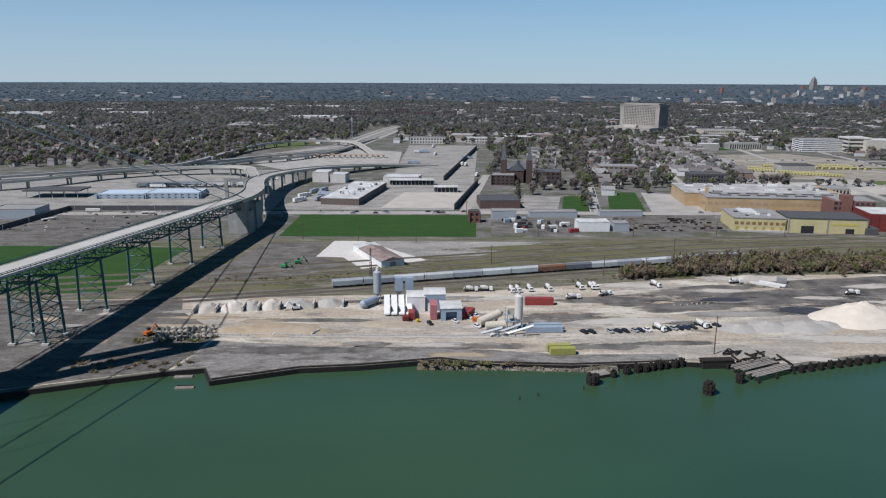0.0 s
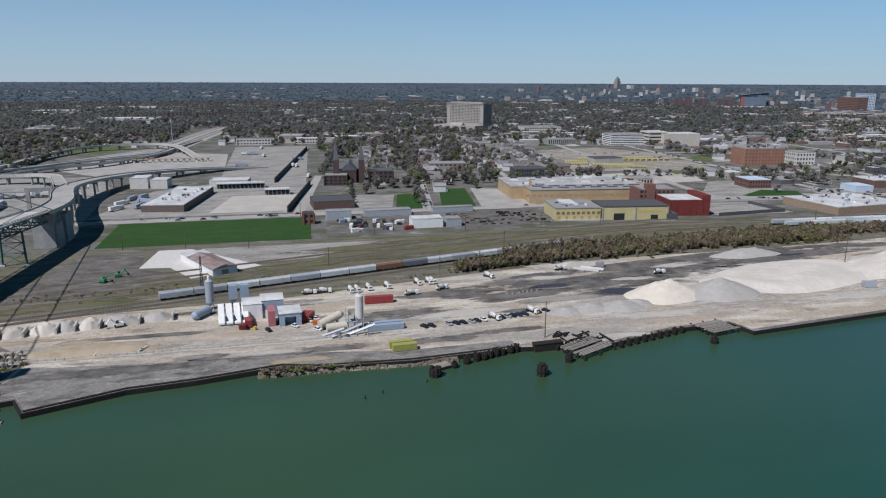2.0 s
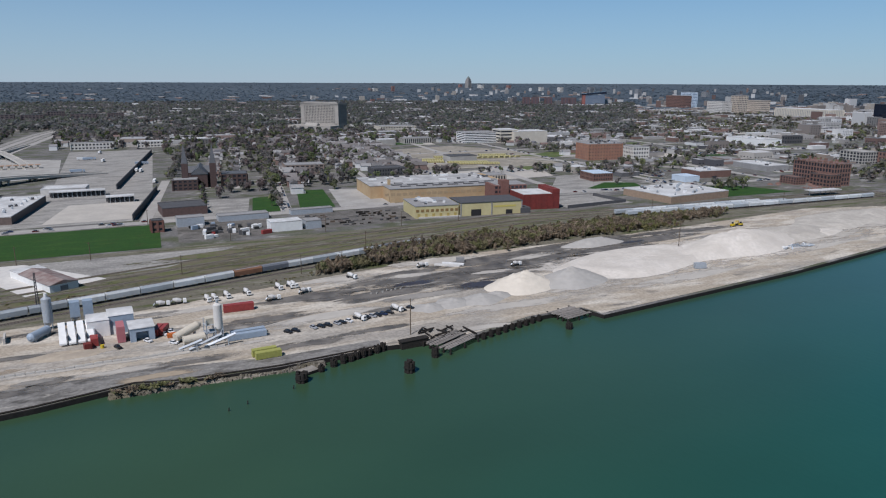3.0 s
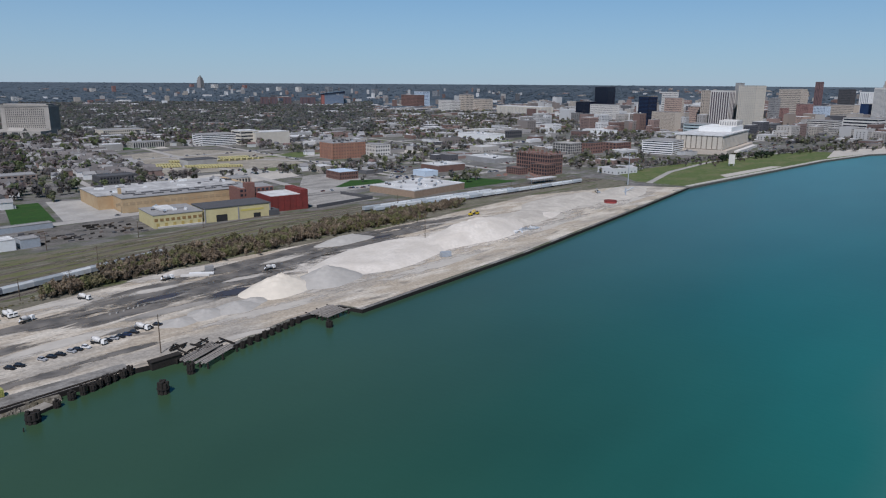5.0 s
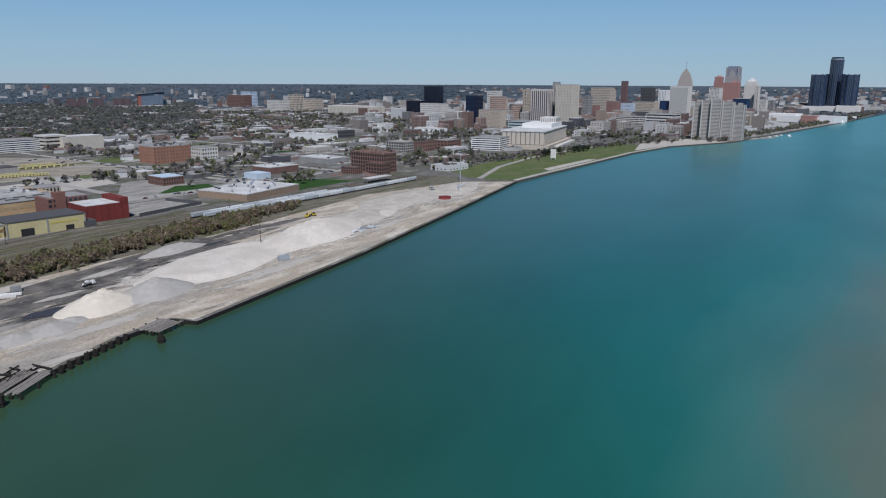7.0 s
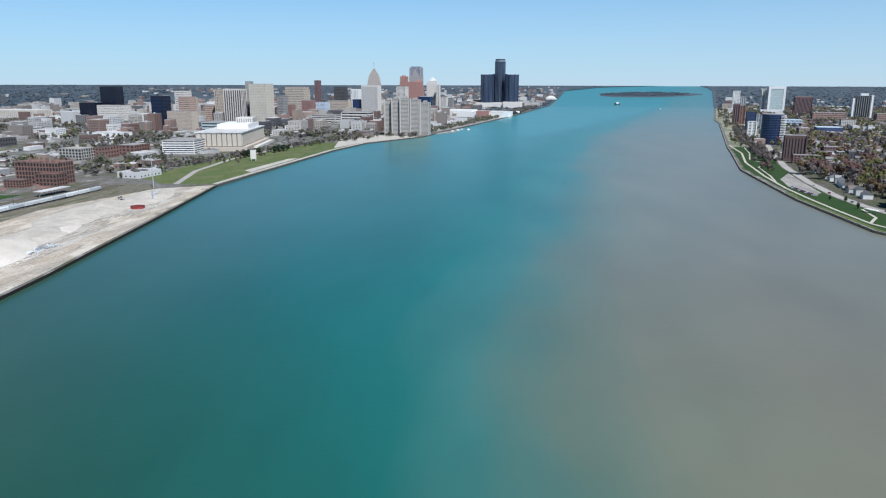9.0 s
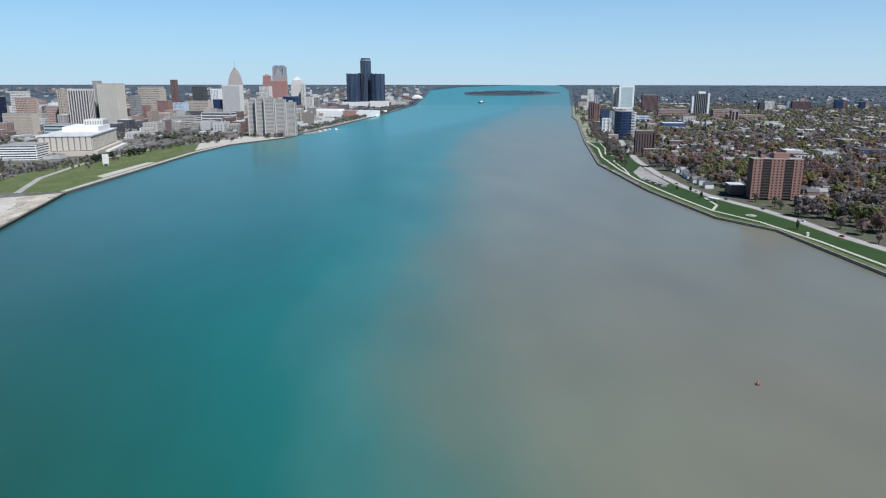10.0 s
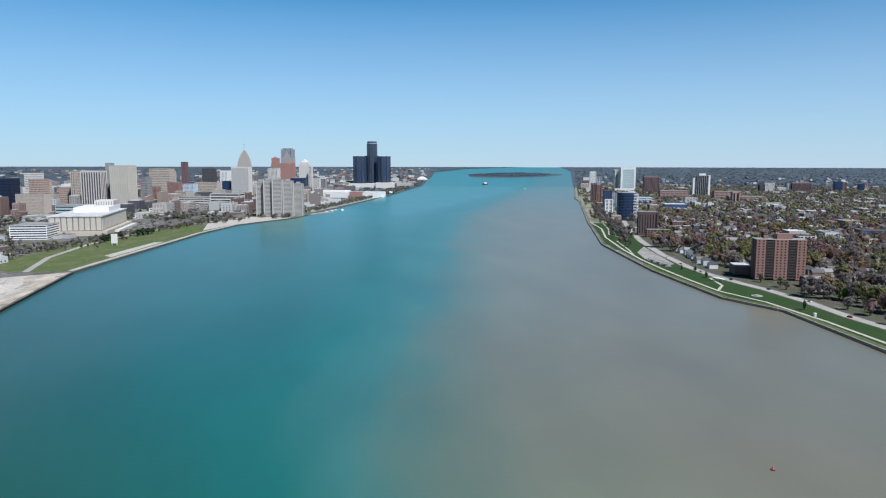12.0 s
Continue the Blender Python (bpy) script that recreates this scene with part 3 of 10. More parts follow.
for dx in (1.2, WIDE - 1.2):
    tr = Shape()
    for i in range(len(ys) - 1):
        p, q = bridge_at(ys[i]), bridge_at(ys[i + 1])
        if p.y > 505:
            continue
        o, up, dn = Vector((-dx, 0, 0)), Vector((0, 0, -1.0)), Vector((0, 0, -7.0))
        m = p.lerp(q, 0.5)
        tr.bar(p + o + up, q + o + up, 0.7)
        tr.bar(p + o + dn, q + o + dn, 0.6)
        tr.bar(p + o + dn, m + o + up, 0.4)
        tr.bar(m + o + up, q + o + dn, 0.4)
        tr.bar(p + o + up, p + o + dn, 0.35)
        tr.bar(m + o + up, m + o + dn, 0.3)
    part("deck_truss", tr, TEALSTEEL, bridge, "teal steel lattice truss under the deck")
cross = Shape()
for y in ys:
    p = bridge_at(y)
    if y > 505:
        continue
    for dz in (-1.4, -7.0):
        cross.bar(p + Vector((-1.2, 0, dz)), p + Vector((-WIDE + 1.2, 0, dz)), 0.5)
    cross.bar(p + Vector((-1.2, 0, -7)), p + Vector((-WIDE + 1.2, 0, -1.4)), 0.3)
part("cross_frame", cross, TEALSTEEL, bridge, kind="stuff")
CURB = material("kerb_concrete", (0.46, 0.44, 0.40), (0.4, 0.38, 0.35), 2, 0.9)
for y in (285, 298, 331, 376, 422, 466):
    p = bridge_at(y)
    top = p.z - 7.0
    spread = 0.6 if y > 300 else 1.0
    for dx in (1.4, WIDE - 1.4):
        s = 1 if dx < 5 else -1
        leg = Shape()
        leg.bar((p.x - dx + s * spread, y, LAND), (p.x - dx, y, top), 1.0)
        part("leg", leg, TEALSTEEL, bridge, "teal steel trestle leg")
        part("footing", Shape().box(p.x - dx + s * spread, y, LAND - 0.5, 3.0, 3.0, 1.4), CURB, bridge, "concrete footing")
    L, Rr = p.x - WIDE + 1.4, p.x - 1.4
    levels = [LAND + 1 + (top - LAND - 1) * k / 3 for k in range(4)]
    for a, b in zip(levels, levels[1:]):
        for e, f, w in (((L, y, a), (Rr, y, b), 0.32), ((Rr, y, a), (L, y, b), 0.32), ((L, y, b), (Rr, y, b), 0.4)):
            part("brace", Shape().bar(e, f, w), TEALSTEEL, bridge)
p, q = bridge_at(285), bridge_at(298)
for dx in (1.4, WIDE - 1.4):
    zs = [LAND + 1 + (p.z - 8 - LAND) * k / 4 for k in range(5)]
    for a, b in zip(zs, zs[1:]):
        for e, f, w in (((p.x - dx, 285, a), (q.x - dx, 298, b), 0.3), ((q.x - dx, 298, a), (p.x - dx, 285, b), 0.3), ((p.x - dx, 285, b), (q.x - dx, 298, b), 0.35)):
            part("brace", Shape().bar(e, f, w), TEALSTEEL, bridge)
# main pylon on its river pier
py = 236
p = bridge_at(py)
PTOP = 118.0
for dx in (-2.5, WIDE + 2.5):
    part("pylon_leg", Shape().box(p.x - dx, py, LAND + 3, 5.0, 7.0, PTOP - 6), BLUEPAINT, bridge, "blue painted steel pylon leg")
for z in (p.z - 8, PTOP - 8):
    part("pylon_portal", Shape().box(p.x - WIDE / 2, py, z, WIDE + 6, 4.5, 4.5), BLUEPAINT, bridge, "blue pylon cross beam")
part("pylon_pier", Shape().box(p.x - WIDE / 2, py, -3, WIDE + 14, 14, 9.0), QUAY, bridge, "stained concrete pylon pier")
for dx in (-1.0, WIDE + 1.0):
    cb = Shape()
    cb.tube((p.x - dx, py, PTOP), (BR1.x - dx, 503, 31.0), 0.35, 8)
    prev = Vector((p.x - dx, py, PTOP))
    for k in range(1, 17):
        y = py - 560 * k / 16
        q = bridge_at(y)
        cur = Vector((q.x - dx, y, q.z + 4 + (PTOP - q.z - 4) * ((k - 14) / 14) ** 2))
        cb.tube(prev, cur, 0.35, 8)
        prev = cur
    part("main_cable", cb, STEEL, bridge, "grey suspension cable")
hang = Shape()
for dx in (-1.0, WIDE + 1.0):
    for k in range(3, 40):
        y = py - 560 * k / 40
        q = bridge_at(y)
        kk = k / 40 * 16
        hang.bar((q.x - dx, y, q.z), (q.x - dx, y, q.z + 4 + (PTOP - q.z - 4) * ((kk - 14) / 14) ** 2), 0.12)
part("hanger", hang, STEEL, bridge, kind="stuff")

# concrete anchorage and the curving viaduct behind it
anch = thing("anchorage", "stepped pale concrete bridge anchorage", "bridge pier", -152, 520, z=LAND)
PIERC = material("pier_concrete", (0.34, 0.335, 0.32), (0.28, 0.275, 0.265), 3, 0.9, (0.2, 0.2, 0.195), 8, 0.5)
part("shaft", Shape().prism([(-7, -8), (7, -8), (7, 5), (-7, 5)], 0, 25.6, 0.94), PIERC, anch)
part("buttress", Shape().prism([(6.6, -7), (10, -7), (10, 3), (6.6, 3)], 0, 17, 0.8), PIERC, anch)
part("buttress", Shape().prism([(2, 9), (10, 9), (10, 26), (2, 26)], 0, 20, 0.86), PIERC, anch)


def viaduct(name, label, pts, width, every=28, mat=CONCRETE, parapet=1.0):
    """A raised road on columns: slab, parapets, bents."""
    th = thing(name, label, "viaduct", 0, 0, z=0)
    fine = []
    for i in range(len(pts) - 1):
        p0, p1, p2, p3 = [Vector(pts[max(0, min(len(pts) - 1, i + k))]) for k in (-1, 0, 1, 2)]
        for k in range(6):
            u = k / 6
            fine.append(0.5 * ((2 * p1) + (p2 - p0) * u + (2 * p0 - 5 * p1 + 4 * p2 - p3) * u * u + (3 * p1 - p0 - 3 * p2 + p3) * u ** 3))
    fine.append(Vector(pts[-1]))
    sl, wall_l, wall_r = [], [], []
    for i, p in enumerate(fine):
        d = fine[min(i + 1, len(fine) - 1)] - fine[max(i - 1, 0)]
        d.z = 0
        d.normalize()
        o = Vector((-d.y, d.x, 0)) * width / 2
        for s in (-1, 1):
            e = p + o * s
            sl += [(e.x, e.y, e.z), (e.x, e.y, e.z - 1.5)]
            for ob, inner in (((wall_l, wall_r)[s > 0], o * s * (1 - 0.7 / width)),):
                i2 = p + inner
                ob += [(e.x, e.y, e.z - 1.6), (e.x, e.y, e.z + parapet), (i2.x, i2.y, e.z + parapet), (i2.x, i2.y, e.z - 0.02)]
    m = len(fine)
    q = [f for i in range(m - 1) for f in ((4 * i, 4 * i + 2, 4 * i + 6, 4 * i + 4)[::-1], (4 * i + 1, 4 * i + 5, 4 * i + 7, 4 * i + 3)[::-1])]
    part("slab", Shape().add(sl, q), mat, th)
    for w in (wall_l, wall_r):
        f = [g for i in range(m - 1) for g in ((4 * i, 4 * i + 4, 4 * i + 5, 4 * i + 1), (4 * i + 1, 4 * i + 5, 4 * i + 6, 4 * i + 2), (4 * i + 2, 4 * i + 6, 4 * i + 7, 4 * i + 3))]
        part("parapet", Shape().add(w, f), CURB, th)
    run = 0.0
    for i in range(1, m - 1):
        run += (fine[i] - fine[i - 1]).length
        if run > every and fine[i].z - 1.5 > LAND + 1.5:
            run = 0.0
            p = fine[i]
            d = fine[i + 1] - fine[i - 1]
            rot = math.degrees(math.atan2(d.y, d.x))
            sh = Shape()
            for s in (-1, 1):
                o = Vector((-d.y, d.x, 0)).normalized() * s * width * 0.32
                sh.box(p.x + o.x, p.y + o.y, LAND - 0.5, 1.6, 1.6, p.z - 2.6 - LAND, rot)
            sh.box(p.x, p.y, p.z - 3.2, 1.8, width * 0.9, 1.7, rot)
            part("bent", sh, PIERC, th)
    return th


viaduct("approach_viaduct", "pale concrete viaduct curving off the bridge", [(-151.5, 500, 29.6), (-150, 530, 28.6), (-154, 570, 27.3), (-167, 622, 25.3), (-175, 668, 23), (-176, 718, 20), (-166, 775, 17), (-143, 835, 13.5), (-100, 890, 9.5), (-50, 930, 5.5), (-10, 950, 3.4)], 16, 24)

# ---------------------------------------------------------------- aggregate dock
def heap(name, label, x, y, rx, ry, h, mat, rot=0.0, flat=0.0):
    """A tipped mound; flat: how much of its top is level."""
    n, rings = 72, 16
    vs, fs = [(0, 0, h)], []
    for k in range(1, rings + 1):
        u = k / rings
        for i in range(n):
            a = 2 * math.pi * i / n
            q = (x * 0.1 + 1.6 * math.cos(a), y * 0.1 + 1.6 * math.sin(a), 0.3)
            w = 1 + 0.16 * noise.noise(q) + 0.04 * math.sin(5 * a + x)
            z = h * min(1.0, (1 - u) / (1 - flat + 1e-6)) ** 0.95
            z *= 1 + 0.16 * noise.noise((q[0] * 2 * u, q[1] * 2 * u, 1 + u)) + 0.22 * flat * noise.noise((rx * u * math.cos(a) * 0.22, ry * u * math.sin(a) * 0.3, x * 0.1))
            z += (0.35 * noise.noise((rx * u * math.cos(a) * 0.5, ry * u * math.sin(a) * 0.5, y * 0.1))) * (1 - u)
            vs.append((rx * u * w * math.cos(a), ry * u * w * math.sin(a), max(0.0, z)))
    fs += [(0, 1 + i, 1 + (i + 1) % n) for i in range(n)]
    for k in range(rings - 1):
        for i in range(n):
            j = (i + 1) % n
            fs.append((1 + k * n + i, 1 + (k + 1) * n + i, 1 + (k + 1) * n + j, 1 + k * n + j))
    sh = Shape()
    sh.v, sh.f = vs, fs
    return solid(name, sh, mat, label, "mound", at=pose(x, y, LAND + 0.06, 0, 0, rot), smooth=True)


LIMETAN = material("tan_crushed_stone", (0.50, 0.465, 0.41), (0.43, 0.40, 0.35), 3.0, 0.95, (0.36, 0.33, 0.29), 12, 0.7, bump=0.06)
TANSPREAD = material("tan_spread", (0.42, 0.36, 0.28), (0.36, 0.305, 0.235), 2, 0.95, (0.30, 0.26, 0.21), 6, 0.6)
heap("sand_mound", "conical mound of pale cream sand on the dock", 201, 324, 23, 16, 8.6, SAND, 12)
heap("gravel_mound", "conical mound of grey gravel on the dock", 231, 320, 25, 15, 8.4, GREYSAND, 10)
heap("limestone_mound", "broad low spread of white crushed limestone", 300, 342, 68, 28, 2.4, LIME, 8, 0.75)
heap("limestone_mound", "tall ridge of white crushed limestone", 386, 345, 66, 23, 9.6, LIME, 8, 0.3)
heap("limestone_mound", "long white spread of crushed limestone", 446, 358, 58, 22, 3.2, LIMETAN, 10, 0.6)
for gx, gy, gr, gh in ((137, 309, 10, 2.0), (151, 311, 12, 2.8), (167, 310, 13, 3.4), (178, 313, 9, 2.4)):
    heap("gravel_mound", "low cone of grey stone chippings on the dock", gx, gy, gr, gr * 0.7, gh, GREYSAND, 10)
heap("limestone_mound", "flat pale spread of stone by the rail loop", 540, 382, 62, 24, 1.9, LIMETAN, 12, 0.7)
heap("limestone_mound", "low ridged spread of stone at the end of the dock", 645, 374, 58, 22, 3.0, LIMETAN, 14, 0.4)
heap("limestone_mound", "low ridge of tan stone on the dock", 588, 388, 40, 14, 2.6, LIMETAN, 16, 0.2)
heap("limestone_mound", "low pale mound beside a road of stone", 480, 352, 26, 9, 1.8, LIME, 10, 0.5)
heap("rubble_mound", "low mound of pale rubble beside scrub", 176, 395, 11, 4, 1.4, LIMETAN, 10, 0.3)
heap("rubble_mound", "low grey mound by the scrub", 300, 392, 26, 9, 3.5, GREYSAND, 4, 0.4)
for bx, rx, h, mt in ((-116.8, 5.0, 2.4, LIMETAN), (-105, 6.2, 3.0, LIME), (-95.3, 4.4, 2.8, GREYSAND), (-86.8, 5.0, 3.0, LIME), (-73.6, 8.4, 2.8, GREYSAND), (-58, 7.0, 2.6, GREYSAND)):
    heap("bin_mound", "aggregate mound between concrete bin walls", bx, 334.5 + (bx + 117) * 0.16, rx, 7.5, h, mt, 0, 0.35)
heap("sand_spread", "low spread of ochre sand in the yard", -78, 305, 26, 9, 1.6, material("ochre_sand", (0.36, 0.29, 0.20), (0.30, 0.24, 0.165), 3, 0.95, (0.42, 0.36, 0.28), 10, 0.6), 0, 0.4)
heap("sand_spread", "low spread of tan sand beside the batching plant", -26, 313, 15, 6, 0.7, TANSPREAD, 0, 0.6)
for bx in (-122, -111.6, -98.8, -91.6, -81.6, -65, -50.5):
    y = 331 + (bx + 121) * 0.16
    solid("bin_wall", Shape().box(0, 0, 0, 0.9, 9, 2.6), CURB, "concrete bin dividing wall", "wall", "aggregate bin walls", at=pose(bx, y, LAND + 0.05, 0, 0, 4))

# damp ground and water lying on the yard
WET = material("damp_yard", (0.075, 0.07, 0.066), (0.11, 0.103, 0.094), 5, 0.7, (0.22, 0.20, 0.175), 9, 0.6)


def soften(mat):
    """The same surface thinning out to nothing at the ragged edge of a stain."""
    m = mat.copy()
    n, l = m.node_tree.nodes, m.node_tree.links
    out = n["Material Output"]
    top = out.inputs[0].links[0].from_socket
    co = n.new("ShaderNodeTexCoord")
    mp = n.new("ShaderNodeMapping")
    mp.inputs["Location"].default_value, mp.inputs["Scale"].default_value = (-1, -1, 0), (2, 2, 0)
    l.new(co.outputs["Generated"], mp.inputs[0])
    reach = n.new("ShaderNodeVectorMath")
    reach.operation = "LENGTH"
    l.new(mp.outputs[0], reach.inputs[0])
    t = n.new("ShaderNodeTexNoise")
    t.inputs["Scale"].default_value, t.inputs["Detail"].default_value, t.inputs["Roughness"].default_value = 0.16, 8.0, 0.65
    stretch = n.new("ShaderNodeMapping")
    stretch.inputs["Scale"].default_value = (0.5, 1.4, 1)
    l.new(co.outputs["Object"], stretch.inputs[0])
    l.new(stretch.outputs[0], t.inputs["Vector"])
    add = n.new("ShaderNodeMath")
    add.operation = "MULTIPLY_ADD"
    add.inputs[1].default_value = 2.0
    l.new(t.outputs[0], add.inputs[0])
    l.new(reach.outputs["Value"], add.inputs[2])
    edge = n.new("ShaderNodeMapRange")
    edge.interpolation_type = "SMOOTHSTEP"
    edge.inputs["From Min"].default_value, edge.inputs["From Max"].default_value = 1.35, 1.85
    edge.inputs["To Min"].default_value, edge.inputs["To Max"].default_value = 1.0, 0.0
    l.new(add.outputs[0], edge.inputs["Value"])
    clear = n.new("ShaderNodeBsdfTransparent")
    mix = n.new("ShaderNodeMixShader")
    l.new(edge.outputs[0], mix.inputs[0])
    l.new(clear.outputs[0], mix.inputs[1])
    l.new(top, mix.inputs[2])
    l.new(mix.outputs[0], out.inputs[0])
    return m


SOFT = {}


def blot(name, label, x, y, rx, ry, rot, mat, z, seed):
    """A stain with a ragged edge."""
    pts = []
    for k in range(28):
        a = 2 * math.pi * k / 28
        w = 1.25 + 0.3 * noise.noise((seed + 1.5 * math.cos(a), 1.5 * math.sin(a), seed))
        p = Vector((rx * w * math.cos(a), ry * w * math.sin(a)))
        c, s = math.cos(radians(rot)), math.sin(radians(rot))
        pts.append((x + p.x * c - p.y * s, y + p.x * s + p.y * c))
    if mat.name not in SOFT:
        SOFT[mat.name] = soften(mat)
    return sheet(name, pts, SOFT[mat.name], z, label, "stain")


PUDDLE = material("standing_water", (0.045, 0.04, 0.048), (0.06, 0.052, 0.055), 5, 0.4, spec=0.25)
k = 0
for x, y, rx, ry, rot in ((158, 352, 46, 13, 6), (216, 352, 40, 7, 8), (264, 361, 46, 8, 10), (300, 372, 40, 7, 10), (178, 334, 24, 6, 6), (150, 362, 52, 8, 8), (235, 374, 56, 9, 10), (330, 388, 64, 8, 8), (260, 362, 40, 6, 10), (165, 352, 34, 6, 10), (225, 366, 40, 7, 12), (290, 376, 44, 7, 10), (350, 388, 46, 8, 8), (205, 345, 26, 4, 14), (130, 340, 22, 5, 12), (410, 398, 30, 6, 4),
                          (95, 345, 20, 4, 8), (10, 285, 40, 4, 2), (-60, 280, 42, 4, 2), (70, 285, 26, 4, 4), (60, 325, 26, 5, 6), (-20, 348, 40, 3, 4), (-120, 275, 22, 6, 12), (100, 290, 20, 3, 4), (150, 330, 22, 3, 8), (-60, 318, 40, 3, 2)):
    k += 1
    blot("damp_patch", "dark damp patch of trodden gravel", x, y, rx, ry, rot, WET, LAND + 0.056 + 0.001 * k, k * 3.1)
for x, y, rx, ry, rot in ((183, 336, 19, 5.5, 20), (146, 352, 15, 4, 12), (330, 386, 14, 2, 8)):
    k += 1
    blot("puddle", "dark puddle of standing water", x, y, rx, ry, rot, PUDDLE, LAND + 0.09 + 0.001 * k, k * 3.1)
BRIGHT = material("bleached_gravel", (0.47, 0.44, 0.39), (0.42, 0.39, 0.345), 3, 0.95, (0.36, 0.335, 0.30), 14, 0.6)
for x, y, rx, ry, rot in ((180, 295, 50, 5, 5), (90, 318, 50, 4, 8), (300, 300, 70, 5, 8), (450, 325, 80, 5, 9), (600, 345, 70, 6, 9), (120, 372, 26, 5, 12), (200, 380, 24, 4, 10), (40, 355, 40, 3, 8),
                          (0, 297, 70, 3, 0), (-90, 297, 40, 3, 0), (30, 310, 40, 4, 2), (150, 272, 20, 3, 5), (520, 360, 40, 6, 8), (250, 352, 30, 4, 10)):
    k += 1
    blot("pale_patch", "bleached pale gravel wheel track", x, y, rx, ry, rot, BRIGHT, LAND + 0.056 + 0.001 * k, k * 3.1)

for x, y, rx, ry, rot, mt in ((300, 340, 82, 32, 8, LIME), (386, 345, 84, 28, 8, LIME), (470, 352, 70, 24, 9, LIMETAN), (230, 322, 60, 18, 10, BRIGHT), (560, 366, 80, 26, 10, LIMETAN), (176, 392, 34, 8, 10, BRIGHT), (110, 378, 30, 6, 12, BRIGHT)):
    k += 1
    blot("stone_spill", "spilled pale stone thinning out on the yard", x, y, rx, ry, rot, mt, LAND + 0.056 + 0.001 * k, k * 2.9)
for x, y, rx, ry, rot in ((210, 384, 60, 6, 12), (262, 392, 60, 7, 10), (250, 372, 30, 4, 14), (318, 400, 50, 6, 8), (150, 374, 40, 5, 12), (370, 402, 50, 5, 4), (200, 366, 50, 5, 10), (90, 352, 34, 6, 10), (120, 340, 30, 6, 14)):
    k += 1
    blot("damp_patch", "dark damp strip of trodden gravel", x, y, rx, ry, rot, WET, LAND + 0.056 + 0.001 * k, k * 3.7)

# trodden tones of the yard
rk = random.Random(17)
TAN = material("trodden_tan", (0.38, 0.31, 0.225), (0.31, 0.25, 0.18), 4, 0.95, (0.30, 0.25, 0.19), 12, 0.6)
GREYDIRT = material("trodden_grey", (0.25, 0.235, 0.215), (0.20, 0.19, 0.172), 3, 0.95, (0.34, 0.315, 0.28), 10, 0.6)
for i in range(46):
    u = rk.random()
    x = -190 + 900 * u ** 1.5
    y = 270 + 0.1 * max(0, x) + rk.uniform(2, 84) * (1 if x < 420 else 0.5)
    mt = rk.choice((BRIGHT, GREYDIRT, GREYDIRT, WET, TAN if x < 120 else BRIGHT, TAN if x < 60 else GREYDIRT))
    if -150 < x < -20 and 296 < y < 330 and rk.random() < 0.7:
        mt = TAN
    k += 1
    blot("worn_patch", "irregular worn patch of yard gravel", x, y, rk.uniform(6, 30), rk.uniform(1.2, 5), rk.uniform(0, 14), mt, LAND + 0.056 + 0.0006 * k, k * 1.7)

# vehicles and plant
TYRE = material("tyre_rubber", (0.02, 0.02, 0.02), (0.03, 0.03, 0.03), 0.5, 0.9)
CARS = [material("car_black", (0.015, 0.015, 0.018), (0.02, 0.02, 0.022), 1, 0.3), material("car_white", (0.7, 0.7, 0.7), (0.66, 0.66, 0.66), 1, 0.3),
        material("car_silver", (0.35, 0.36, 0.38), (0.3, 0.31, 0.33), 1, 0.35), material("car_navy", (0.02, 0.03, 0.07), (0.025, 0.035, 0.08), 1, 0.3),
        material("car_red", (0.3, 0.02, 0.02), (0.27, 0.02, 0.02), 1, 0.3)]
REDPAINT = material("red_paint", (0.30, 0.055, 0.05), (0.24, 0.045, 0.042), 1.5, 0.5)
LIMEPAINT = material("yellow_green_paint", (0.33, 0.33, 0.09), (0.28, 0.28, 0.08), 1.5, 0.6)
ORANGEPAINT = material("orange_paint", (0.5, 0.14, 0.03), (0.45, 0.12, 0.03), 1.5, 0.5)
GREENPAINT = material("green_paint", (0.03, 0.25, 0.08), (0.03, 0.21, 0.07), 1.5, 0.5)
YELLOWPAINT = material("yellow_paint", (0.55, 0.40, 0.03), (0.5, 0.36, 0.03), 1.5, 0.5)
BLUEGREY = material("blue_grey_paint", (0.30, 0.36, 0.43), (0.26, 0.32, 0.39), 2, 0.5)
CREAM = material("cream_paint", (0.55, 0.50, 0.41), (0.5, 0.455, 0.37), 2, 0.6)


def wheels(th, xs, w, r=0.35):
    for x in xs:
        for s in (-1, 1):
            part("wheel", Shape().tube((x, s * w / 2 - s * 0.22, r), (x, s * w / 2, r), r, 10), TYRE, th)


def car(mat, label):
    th = thing("car", label, "car", 0, 0)
    part("body", Shape().prism([(-2.2, -0.88), (2.0, -0.88), (2.25, -0.6), (2.25, 0.6), (2.0, 0.88), (-2.2, 0.88)], 0.35, 0.95, 0.97), mat, th)
    part("cabin", Shape().prism([(-1.7, -0.8), (0.9, -0.8), (0.9, 0.8), (-1.7, 0.8)], 0.95, 1.5, 0.78), GLASS, th)
    part("roof", Shape().box(-0.4, 0, 1.5, 1.7, 1.2, 0.05), mat, th)
    wheels(th, (-1.35, 1.35), 1.75)
    return th


